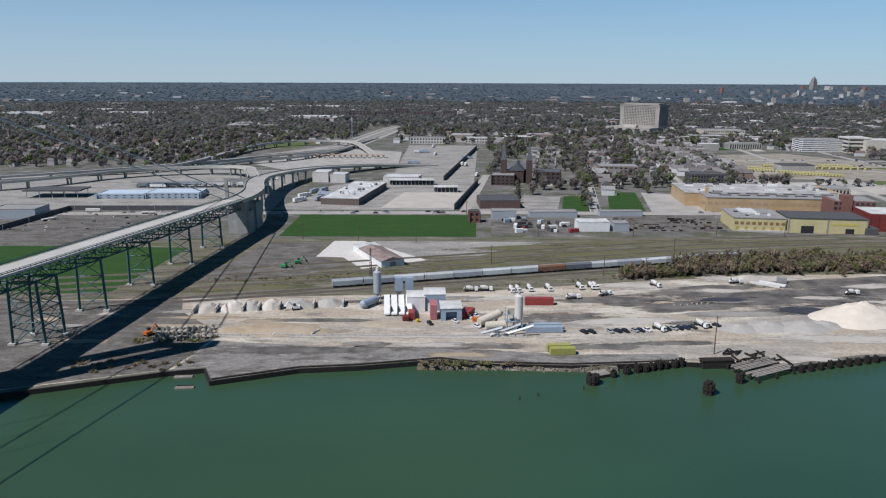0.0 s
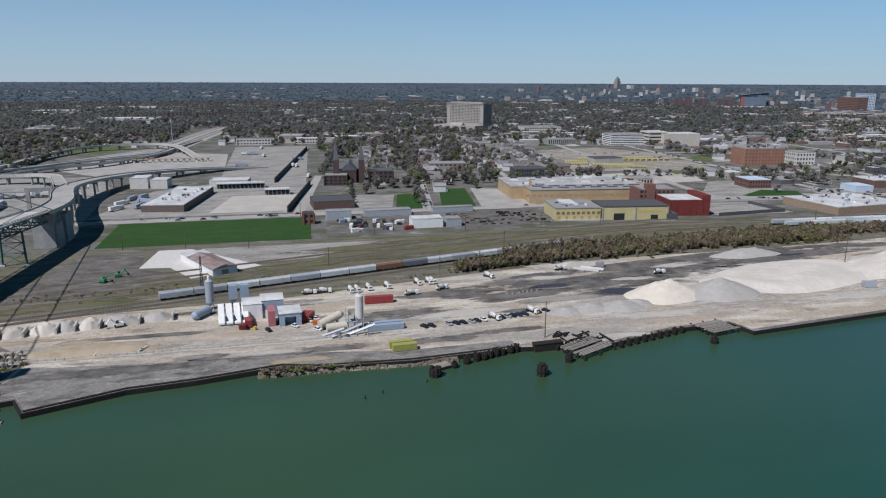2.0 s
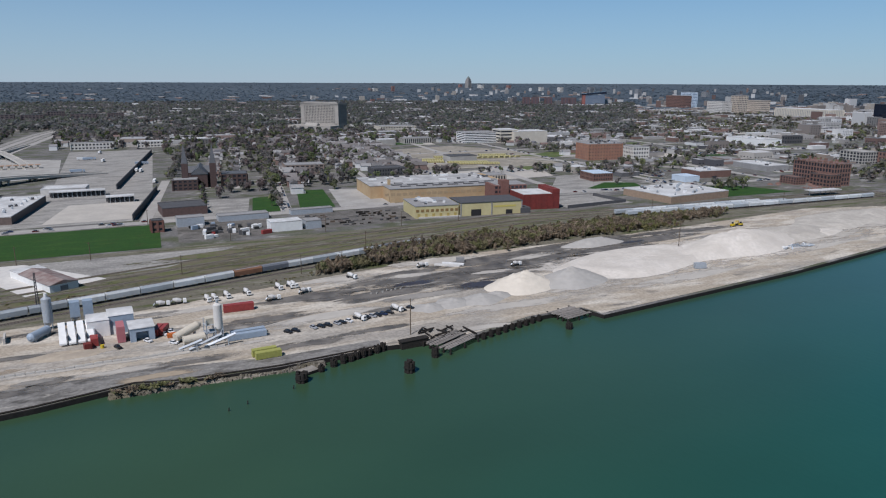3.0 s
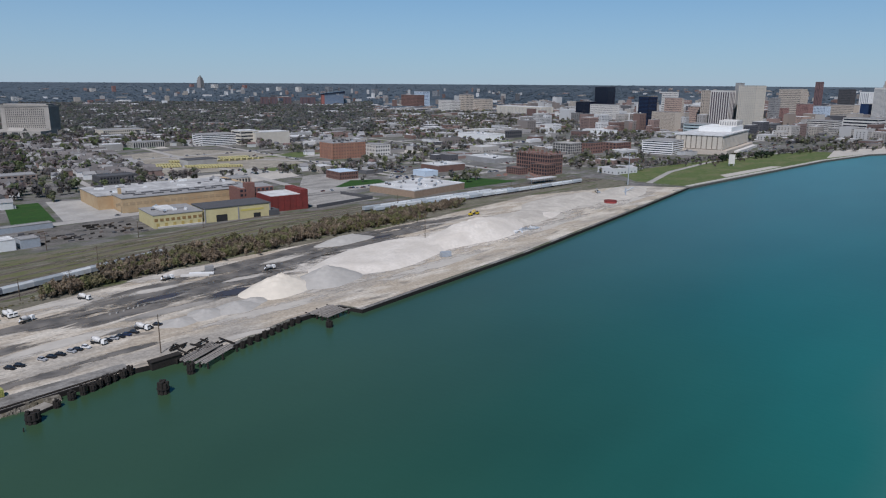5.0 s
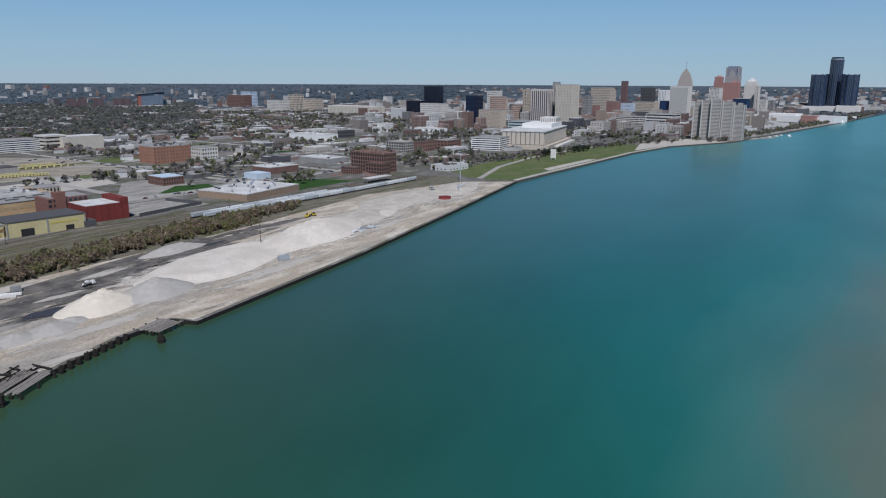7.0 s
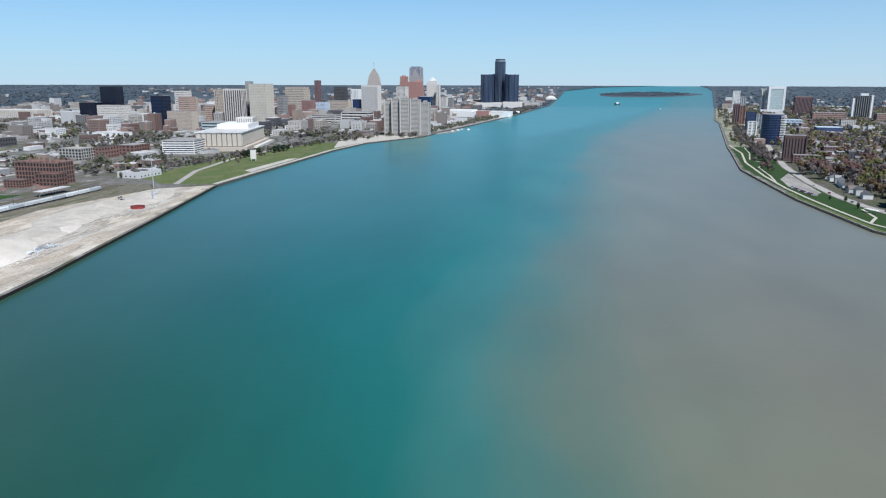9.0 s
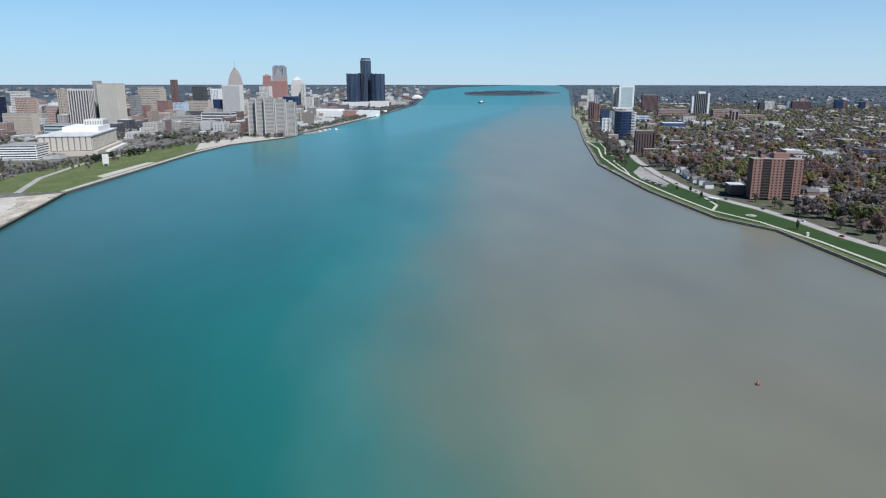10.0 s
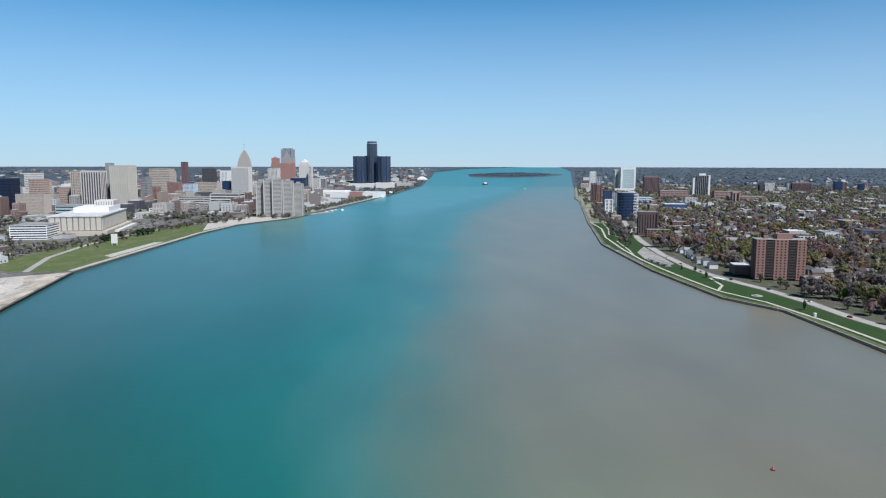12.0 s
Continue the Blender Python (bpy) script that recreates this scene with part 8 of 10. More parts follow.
for k in range(3):
    th = thing("boat_jetty", "narrow grey jetty of the riverside moorings", "jetty", 1665 + 40 * k, 196 - 8 * k, -14, 0)
    part("deck", Shape().box(0, 0, 1.9, 46, 3, 0.5), CONCRETE, th)
    for i in range(6):
        part("pile", Shape().cyl(-20 + 8 * i, 1.2, -1, 2.6, 0.35, n=8), TIMBER, th)
th = thing("breakwater", "low dark stone breakwater below the apartments", "breakwater", 1605, 206, -25, 0)
part("core", Shape().prism([(-70, -5), (70, -5), (78, 0), (70, 5), (-70, 5)], -1, 2.6, 0.9), QUAY, th)
part("walk", Shape().box(0, 0, 2.6, 120, 3, 0.3), PALE, th)

# ---------------------------------------------------------------- the far bank
def tower_flat(x, y, rot):
    """A brick slab of flats with two columns of recessed balconies and a blank flank, its shade painted as darker
    brick.
    """
    th = thing("apartment_tower", "red-brown brick apartment tower with two columns of dark balconies", "apartment tower", x, y, rot, 4)
    # darker copy of the brick paints the side turned from the sun
    part("flank", Shape().box(0.5, 0, 0, 15.5, 45.4, 38.4), material("shaded_brown_brick", (0.13, 0.075, 0.06), (0.10, 0.06, 0.05), 2, 0.85), th, "brick end wall with its shade in the colour")
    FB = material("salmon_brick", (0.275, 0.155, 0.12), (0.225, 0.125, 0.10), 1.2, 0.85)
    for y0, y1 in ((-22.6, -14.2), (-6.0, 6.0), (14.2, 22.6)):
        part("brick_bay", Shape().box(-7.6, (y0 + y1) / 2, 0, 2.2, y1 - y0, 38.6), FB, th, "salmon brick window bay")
    for k in range(14):
        z = 1.2 + k * 2.66
        for c in (-10.1, 10.1):
            part("balcony", Shape().box(-7.5, c, z, 1.8, 8.0, 0.25).box(-8.3, c, z + 0.2, 0.12, 8.0, 0.9), material("balcony_metal", (0.10, 0.08, 0.07), (0.08, 0.065, 0.06), 1, 0.7), th)
        for c in (-20.4, -16.4, -3.6, 0.0, 3.6, 16.4, 20.4):
            part("window", Shape().box(-8.72, c, z + 0.8, 0.12, 1.5, 1.3), GLASS, th)
    part("roof", Shape().box(0, 0, 38.4, 17, 46, 0.4), ROOFGREY, th)
    part("penthouse", Shape().box(1, -4, 38.8, 9, 14, 5).box(2, 12, 38.8, 4, 4, 3), FB, th, "brick lift house")
    return th


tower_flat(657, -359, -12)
block("annex", "low red brick annex with a flat roof", 612, -372, 14, 24, 8, -12, BRICK, ROOFGREY, "annex", 2, 4, z=4)
block("community_hall", "low hall with a pale flat roof", 690, -338, 22, 16, 9, -12, BRICK, ROOFWHITE, "hall", z=4)
NAVYWALL = material("navy_panel", (0.05, 0.075, 0.14), (0.04, 0.06, 0.115), 3, 0.5)
PINKBRICK = material("pale_pink_brick", (0.36, 0.25, 0.215), (0.31, 0.215, 0.19), 2, 0.85)


def bowed_tower(x, y, rot, r, h):
    """A round-fronted tower with a white balcony at each storey."""
    th = thing("apartment_tower", "dark blue bowed apartment tower with white balconies", "apartment tower", x, y, rot)
    plan = [(r * math.cos(a) * 0.8, r * math.sin(a)) for a in (2 * math.pi * k / 20 for k in range(20))]
    part("glazing", Shape().prism(plan, 0, h), BLUEGLASS, th)
    for k in range(1, 18):
        part("balcony", Shape().prism([(px * 1.04, py * 1.04) for px, py in plan], h * k / 18, h * k / 18 + 0.7), NAVYWALL, th)
        part("white_balcony", Shape().box(-r * 0.35, -r * 0.92, h * k / 18 - 0.2, r * 0.8, r * 0.5, 1.1), WHITE, th, "white balcony front")
    part("service_core", Shape().box(r * 0.3, -r * 0.5, 0, r * 0.6, r * 0.7, h + 3), PALE, th, "pale lift core")
    part("roof", Shape().prism(plan, h, h + 1, 0.97), ROOFGREY, th)
    return th


bowed_tower(1390, -441, -15, 19, 55)
block("apartment_tower", "white slim apartment block", 1500, -437, 16, 15, 36, -15, WHITE, ROOFWHITE, "apartment tower", 12, 2)
block("apartment_tower", "brown brick apartment tower by the river road", 1090, -380, 16, 28, 37, -15, material("dark_plum_brick", (0.13, 0.085, 0.08), (0.10, 0.07, 0.065), 2, 0.85), ROOFGREY, "apartment tower", 1, 4, solid_share=0.75)
block("annex", "low brown brick annex by the river road", 1055, -385, 14, 34, 12, -15, DUSTYBRICK, ROOFGREY, "annex", 4, 3)
th = thing("casino_hotel", "white framed tower with one pale green glass front", "hotel", 2765, -880, -12)
part("glass_front", Shape().box(0, 0, 8, 29, 44, 84), material("pale_green_glass", (0.40, 0.48, 0.48), (0.35, 0.43, 0.43), 8, 0.3, spec=0.5), th, "pale green glass pane")
for sy in (-1, 1):
    part("frame_pier", Shape().box(0, sy * 25, 0, 31, 7, 100), WHITE, th)
part("frame_head", Shape().box(0, 0, 91, 31, 43, 9), WHITE, th)
part("frame_foot", Shape().box(0, 0, 0, 31, 43, 9), WHITE, th)
for k in range(1, 9):
    part("mullion", Shape().box(-14.6, 0, 8 + k * 9.3, 0.5, 43, 0.5), WHITE, th)
block("hotel_wing", "slim blue-grey wing beside the white hotel", 2790, -842, 24, 14, 92, -12, PALE, ROOFGREY, "hotel", 24, 2, BLUEGLASS)
block("casino_hall", "low white podium of a riverside hotel", 2700, -850, 40, 80, 18, -12, WHITE, ROOFWHITE, "hall")
block("office_tower", "dusty plum brick office slab", 2640, -930, 26, 55, 66, -12, DUSTYBRICK, ROOFGREY, "office block", 1, 6, solid_share=0.6)
th = thing("office_tower", "dark office tower between white end walls", "skyscraper", 2392, -1018, -12)
part("glazing", Shape().box(0, 0, 0, 23, 47, 74), GLASS, th)
for k in range(8):
    part("mullion", Shape().box(-11.6, -21 + 6 * k, 0, 0.5, 1.4, 74), ROOFGREY, th)
for sy in (-1, 1):
    part("end_wall", Shape().box(0, sy * 25.5, 0, 24, 5.5, 76 if sy < 0 else 66), WHITE, th, "white end wall")
part("penthouse", Shape().box(2, -4, 74, 12, 22, 7), WHITE, th)
for lab, x, y, w, d, h, wall, roof, st, by, gl in (
        ("dark plum brick waterfront tower", 2050, -552, 22, 15, 56, DUSTYBRICK, ROOFDARK, 1, 4, None), ("dark red waterfront tower with a stepped head", 2075, -574, 22, 13, 50, BRICK, ROOFDARK, 16, 3, None),
        ("dark glass waterfront tower", 1800, -520, 22, 20, 44, NAVYWALL, ROOFDARK, 14, 4, BLUEGLASS), ("blue-grey glass waterfront slab", 1835, -545, 20, 16, 36, STEEL, ROOFGREY, 12, 4, BLUEGLASS),
        ("white stepped waterfront tower", 2900, -775, 24, 24, 82, WHITE, ROOFWHITE, 20, 5, None), ("grey stepped block beside a white tower", 2920, -805, 24, 20, 60, STEEL, ROOFGREY, 15, 4, None),
        ("blue fronted low block", 1900, -640, 30, 60, 22, ROOFBLUE, ROOFBLUE, 4, 10, BLUEGLASS), ("dark blue sports hall with a domed roof", 1650, -640, 40, 50, 18, NAVYWALL, ROOFBLUE, 0, 0, None),
        ("pale pink brick civic block", 2280, -880, 40, 90, 26, PINKBRICK, ROOFGREY, 5, 10, None), ("pale pink brick hospital wing", 2120, -985, 36, 80, 30, PINKBRICK, ROOFGREY, 6, 10, None),
        ("pink brick stair tower of a school", 1980, -945, 16, 18, 34, PINKBRICK, ROOFGREY, 1, 2, None), ("low pale pink brick school", 2050, -1010, 40, 100, 18, PINKBRICK, ROOFGREY, 4, 12, None),
        ("white apartment block inland", 2700, -1420, 26, 36, 40, PALE, ROOFWHITE, 12, 6, None), ("grey block beside a white one inland", 2700, -1392, 24, 18, 34, ROOFDARK, ROOFDARK, 10, 4, None), ("pale low block inland", 2690, -1465, 26, 30, 24, PALE, ROOFWHITE, 7, 5, None),
        ("dusty red apartment slab inland", 2775, -1592, 26, 70, 40, DUSTYBRICK, ROOFGREY, 1, 8, None), ("pale green end block inland", 2790, -1548, 22, 14, 38, STEEL, ROOFGREY, 10, 3, None),
        ("navy apartment block inland", 2790, -1757, 26, 26, 44, BLUEGLASS, ROOFDARK, 0, 0, None), ("plum brick block inland", 2800, -1785, 26, 16, 40, DUSTYBRICK, ROOFDARK, 12, 4, None), ("dark apartment block inland", 2746, -1826, 26, 18, 36, BLUEGLASS, ROOFDARK, 0, 0, None), ("pale brick block inland", 2760, -1850, 26, 20, 32, PINKBRICK, ROOFDARK, 9, 5, None),
        ("wide dark-roofed hall among trees", 1385, -720, 60, 68, 10, ROOFDARK, ROOFDARK, 0, 0, None), ("wide pale-roofed hall among trees", 1700, -900, 60, 60, 10, PALE, ROOFWHITE, 0, 0, None), ("long white-roofed hall among trees", 1330, -760, 30, 70, 9, PALE, ROOFWHITE, 0, 0, None),
        ("dark slate-roofed church hall among trees", 1010, -700, 30, 50, 14, NAVYWALL, ROOFDARK, 0, 0, None), ("grey apartment house among trees", 960, -560, 18, 24, 12, PALE, ROOFDARK, 3, 4, None), ("pale apartment block inland", 1850, -760, 20, 30, 24, PALE, ROOFGREY, 7, 5, None),
        ("white long hall beyond the suburbs", 3500, -1350, 40, 240, 10, WHITE, ROOFWHITE, 0, 0, None), ("white long hall beyond the suburbs", 3650, -1850, 40, 200, 10, WHITE, ROOFWHITE, 0, 0, None), ("white long hall beyond the suburbs", 3450, -2150, 40, 160, 10, WHITE, ROOFWHITE, 0, 0, None),
        ("plum brick block on the river road", 1180, -470, 18, 30, 14, DUSTYBRICK, ROOFGREY, 4, 5, None), ("buff low shop on the river road", 1240, -520, 24, 34, 8, PALE, ROOFWHITE, 0, 0, None), ("pale condominium by the quay", 3150, -820, 26, 60, 26, BUFF, ROOFWHITE, 7, 6, None), ("plum brick condominium by the quay", 3300, -860, 26, 50, 34, DUSTYBRICK, ROOFGREY, 9, 6, None), ("pale grain store far along the quay", 3900, -1010, 30, 40, 40, PALE, ROOFWHITE, 0, 0, None)):
    block("riverside_block" if x < 2000 else "town_block", lab, x, y, w, d, h, -12, wall, roof, "hall" if "hall" in lab else "apartment block", st, by, gl)
# promenade between the towers and the water
sheet("promenade", [(1320, -352), (1410, -372), (2113, -530), (2326, -567), (3367, -816), (3367, -900), (2300, -640), (2060, -590), (1780, -545), (1500, -470), (1330, -415)], material("pale_gravel_park", (0.36, 0.335, 0.30), (0.27, 0.26, 0.21), 9, 0.95, (0.10, 0.13, 0.055), 45, 0.9), LAND + 0.05, "pale promenade with worn grass", "park")
# riverside park
sheet("park_south", [(1320, -352), (1230, -333), (973, -280), (762, -267), (719, -265), (571, -270), (517, -294), (386, -292), (330, -306), (330, -337), (400, -325), (490, -317), (544, -318), (596, -314), (635, -307), (690, -300), (749, -300), (849, -310), (996, -334), (1162, -370), (1300, -400)],
      material("bright_park_grass", (0.021, 0.056, 0.009), (0.017, 0.046, 0.008), 3, 0.95, (0.034, 0.056, 0.014), 30, 0.6), LAND + 0.05, "mown green riverside park", "park")
sheet("grass_verge", [(760, -263), (719, -261), (571, -266), (517, -290), (386, -288), (386, -291), (517, -294), (571, -270), (719, -265), (762, -268)], PARK, LAND + 0.08, "rough olive grass verge by the water", "verge")
WALKWAY = material("worn_walkway", (0.46, 0.43, 0.37), (0.39, 0.365, 0.31), 3, 0.9)
strip("river_path", [(1352, -357), (1200, -338), (1056, -304), (900, -283), (800, -274), (728, -272), (660, -272), (597, -274), (545, -290), (473, -297), (398, -298), (330, -310)], 3.0, WALKWAY, LAND + 0.12, "pale concrete riverside path", "path")
strip("park_path", [(1310, -372), (1200, -350), (1100, -322), (1040, -330), (1000, -305), (900, -290), (850, -280)], 2.2, WALKWAY, LAND + 0.13, "winding pale park path", "path")
strip("park_path", [(668, -297), (625, -290), (600, -275)], 2.6, WALKWAY, LAND + 0.13, "pale park path", "path")
strip("river_drive", [(1700, -520), (1350, -425), (1162, -376), (996, -340), (849, -316), (749, -306), (690, -306), (635, -313), (598, -320), (544, -324), (490, -323), (400, -331), (330, -343), (200, -385)], 9, ROADWAY, LAND + 0.14, "pale riverside drive", "road")
sheet("park_car_park", [(935, -322), (850, -309.5), (766, -299), (745, -284), (800, -279), (872, -292)], LOT, LAND + 0.11, "grey park car park", "car park")
sheet("gardens_south", [(330, -350), (400, -338), (490, -330), (544, -331), (600, -327), (640, -320), (690, -313), (749, -313), (849, -323), (996, -347), (1080, -366), (1080, -800), (330, -800)], ground_cover("garden_ground", [((0.085, 0.08, 0.06), 0, 0, 0), ((0.06, 0.075, 0.032), 18, 0.48, 0.60), ((0.16, 0.15, 0.135), 9, 0.58, 0.66), ((0.05, 0.046, 0.04), 7, 0.56, 0.66)], 1.6, 8), LAND + 0.04, "bare gardens and yards between trees", "gardens")
# white aircraft-like sculpture canopy on the grass
th = thing("park_pavilion", "small white park pavilion with spread roof", "pavilion", 648, -296, 20, LAND + 0.05)
part("roof", Shape().prism([(-8, -1.2), (0, -2), (8, -1.2), (8, 1.2), (0, 2), (-8, 1.2)], 3, 3.5, 0.7), WHITE, th)
for s in (-6, 0, 6):
    part("post", Shape().box(s, 0, 0, 0.4, 0.4, 3.1), STEEL, th)
th = thing("park_fountain", "round pale stone plaza with a low basin", "fountain", 572, -296, 0, LAND + 0.05)
part("basin", Shape().cyl(0, 0, 0, 0.4, 4.5, n=24), CONCRETE, th)
part("rim", Shape().cyl(0, 0, 0.4, 1.0, 2.0, n=16), CONCRETE, th)
th = thing("observation_kiosk", "small white kiosk on the riverside path", "kiosk", 490, -298, 0, LAND + 0.12)
part("body", Shape().box(0, 0, 0, 1.6, 1.6, 2.3), PALE, th)
part("roof", Shape().prism([(-1.1, -1.1), (1.1, -1.1), (1.1, 1.1), (-1.1, 1.1)], 2.3, 3.0, 0.2), ROOFWHITE, th)

# island upstream
isl = Shape()
vs = []
for k in range(48):
    a = 2 * math.pi * k / 48
    x, y = 4290 + 150 * math.cos(a), -640 + 290 * math.sin(a) * (1 + 0.12 * math.sin(3 * a))
    vs.append((x, y))
isl.add([(x, y, 1.5 + lift(x, y)) for x, y in vs], [tuple(range(48))])
tagged(new("island", isl.mesh("island", HAZEDWOODLAND)), "low wooded island upstream", "island", kind="structure")

# afloat
def boat(x, y, rot, length, label):
    th = thing("boat", label, "boat", x, y, rot, WATER + lift(x, y))
    w = length * 0.22
    part("hull", Shape().prism([(-length / 2, -w), (length * 0.2, -w), (length / 2, 0), (length * 0.2, w), (-length / 2, w)], -0.3, length * 0.09, 1.05), ROOFDARK if length > 40 else WHITE, th)
    part("cabin", Shape().box(-length * 0.25, 0, length * 0.09, length * 0.2, w * 1.4, length * 0.14), WHITE, th)
    return th


boat(3727, -418, 12, 46, "dark hulled cargo ship with a white deckhouse upstream")
boat(1735, 157, 20, 16, "small white motor boat off the apartments")
boat(2420, 88, 20, 40, "white ferry at the convention quay")
boat(3300, -560, 20, 12, "small white sailing boat upstream")
th = thing("buoy", "small red channel buoy on the river", "buoy", 239.7, -133.5, 0, WATER)
part("float", Shape().cyl(0, 0, -0.4, 0.4, 0.8, n=14), REDBRICK, th)
part("cage", Shape().cyl(0, 0, 0.4, 1.7, 0.45, 0.2, 8), material("buoy_red", (0.50, 0.16, 0.10), (0.45, 0.14, 0.09), 1, 0.6), th)

for x, y, r, n in ((1672, 186, -14, 12), (1690, 190, -14, 10), (1712, 178, -14, 14), (1745, 172, -14, 11), (2690, 60, 12, 46)):
    boat(x, y, r, n, "white boat moored below the towers")

# ---------------------------------------------------------------- houses, sheds and trees of the plain
def house_mesh(w, d, h, rise, wall, roof, label):
    th = thing("house", label, "house", 0, 0, group="houses of the quarter")
    part("wall", Shape().box(0, 0, 0, w, d, h), wall, th)
    part("roof", Shape().gable(0, 0, h, w, d, rise, 0.5), roof, th)
    part("porch", Shape().box(w / 2 + 1.0, 0, 0, 2.0, d * 0.8, 2.8), wall, th)
    return th


SIDING = material("pale_siding", (0.58, 0.575, 0.56), (0.52, 0.515, 0.50), 2, 0.8, each=0.25)
TARROOF = material("tar_shingle", (0.15, 0.145, 0.145), (0.12, 0.115, 0.115), 1.5, 0.9, each=0.35)
BROWNROOF = material("brown_shingle", (0.165, 0.15, 0.145), (0.135, 0.125, 0.12), 1.5, 0.9, each=0.35)
kinds = [house_mesh(13, 8, 6, 3.4, SIDING, TARROOF, "pale clapboard house with a dark shingle roof"), house_mesh(14, 9, 6.5, 3.8, material("house_brick", (0.24, 0.17, 0.145), (0.2, 0.14, 0.12), 2, 0.85, each=0.25), BROWNROOF, "brick house with a brown shingle roof"),
         house_mesh(11, 8, 5, 3, SIDING, BROWNROOF, "small pale house with a brown roof"), house_mesh(12, 8.5, 6, 3.2, SIDING, ROOFGREY, "pale house with a grey roof")]
homes = [0] * len(kinds)
rh = random.Random(77)


def settle(k, x, y, rot):
    m = pose(x, y, LAND + 0.05, 0, 0, rot)
    if homes[k]:
        copy_thing(kinds[k], m)
    else:
        kinds[k].matrix_world = m
    homes[k] += 1


# rows of houses along the residential streets
for base, y0, y1, skip in ((62, 850, 1340, 0.25), (88, 860, 1340, 0.3), (150, 700, 1340, 0.35), (165, 760, 1340, 0.3), (222, 900, 1340, 0.2), (236, 900, 1340, 0.2), (250, 850, 1300, 0.05), (264, 850, 1300, 0.05), (280, 840, 1280, 0.05), (294, 840, 1270, 0.05), (308, 830, 1260, 0.05), (322, 830, 1240, 0.05)):
    y = y0
    while y < y1:
        if rh.random() > skip:
            settle(rh.randrange(4), base + (y - 600) * 0.157 + rh.uniform(-1.5, 1.5), y, -9 + rh.choice((0, 90)) + rh.uniform(-3, 3))
        y += rh.uniform(13, 18)

# lots kept free of trees and sheds
FREE = [(-260, 740, 200, 505), (-130, 34, 495, 612), (-160, 70, 600, 1260), (-640, -140, 500, 900), (30, 235, 505, 612), (205, 470, 505, 735), (735, 1330, 300, 445), (340, 620, 780, 1150), (-300, -60, 880, 1260),
        (100, 200, 600, 720), (455, 560, 480, 600), (60, 140, 760, 840), (1110, 1400, 430, 590), (380, 520, 1500, 1620), (640, 760, 480, 600), (-172, -100, 1240, 1740)]
taken = [(o.matrix_world.translation.x, o.matrix_world.translation.y) for o in scene.objects if o.parent is None and o.type == "EMPTY" and o.matrix_world.translation.length > 600]


def side_of_city(x, y):
    """Above the northern shoreline."""
    for (x0, y0), (x1, y1) in zip(SHORE_CITY, SHORE_CITY[1:]):
        if x0 <= x <= x1:
            return y - (y0 + (y1 - y0) * (x - x0) / (x1 - x0))
    return -1


def side_of_south(x, y):
    for (x0, y0), (x1, y1) in zip(SHORE_SOUTH, SHORE_SOUTH[1:]):
        if x1 <= x <= x0:
            return (y0 + (y1 - y0) * (x - x0) / (x1 - x0)) - y
    return -1


def free(x, y, pad=0):
    return any(a - pad < x < b + pad and c - pad < y < d + pad for a, b, c, d in FREE)


cells = set()
for bx, by in taken:
    for i in (-1, 0, 1):
        for j in (-1, 0, 1):
            cells.add((int(bx // 25) + i, int(by // 25) + j))

rg = np.random.RandomState(5)


def scatter(count, az0, az1, r0, r1, power=1.0):
    """Points spread evenly over a sector of the plain, thinner far out for larger power."""
    az = np.radians(rg.uniform(az0, az1, count))
    u = rg.rand(count) ** power
    r = np.sqrt(r0 * r0 + (r1 * r1 - r0 * r0) * u)
    return list(zip(r * np.sin(az), r * np.cos(az)))


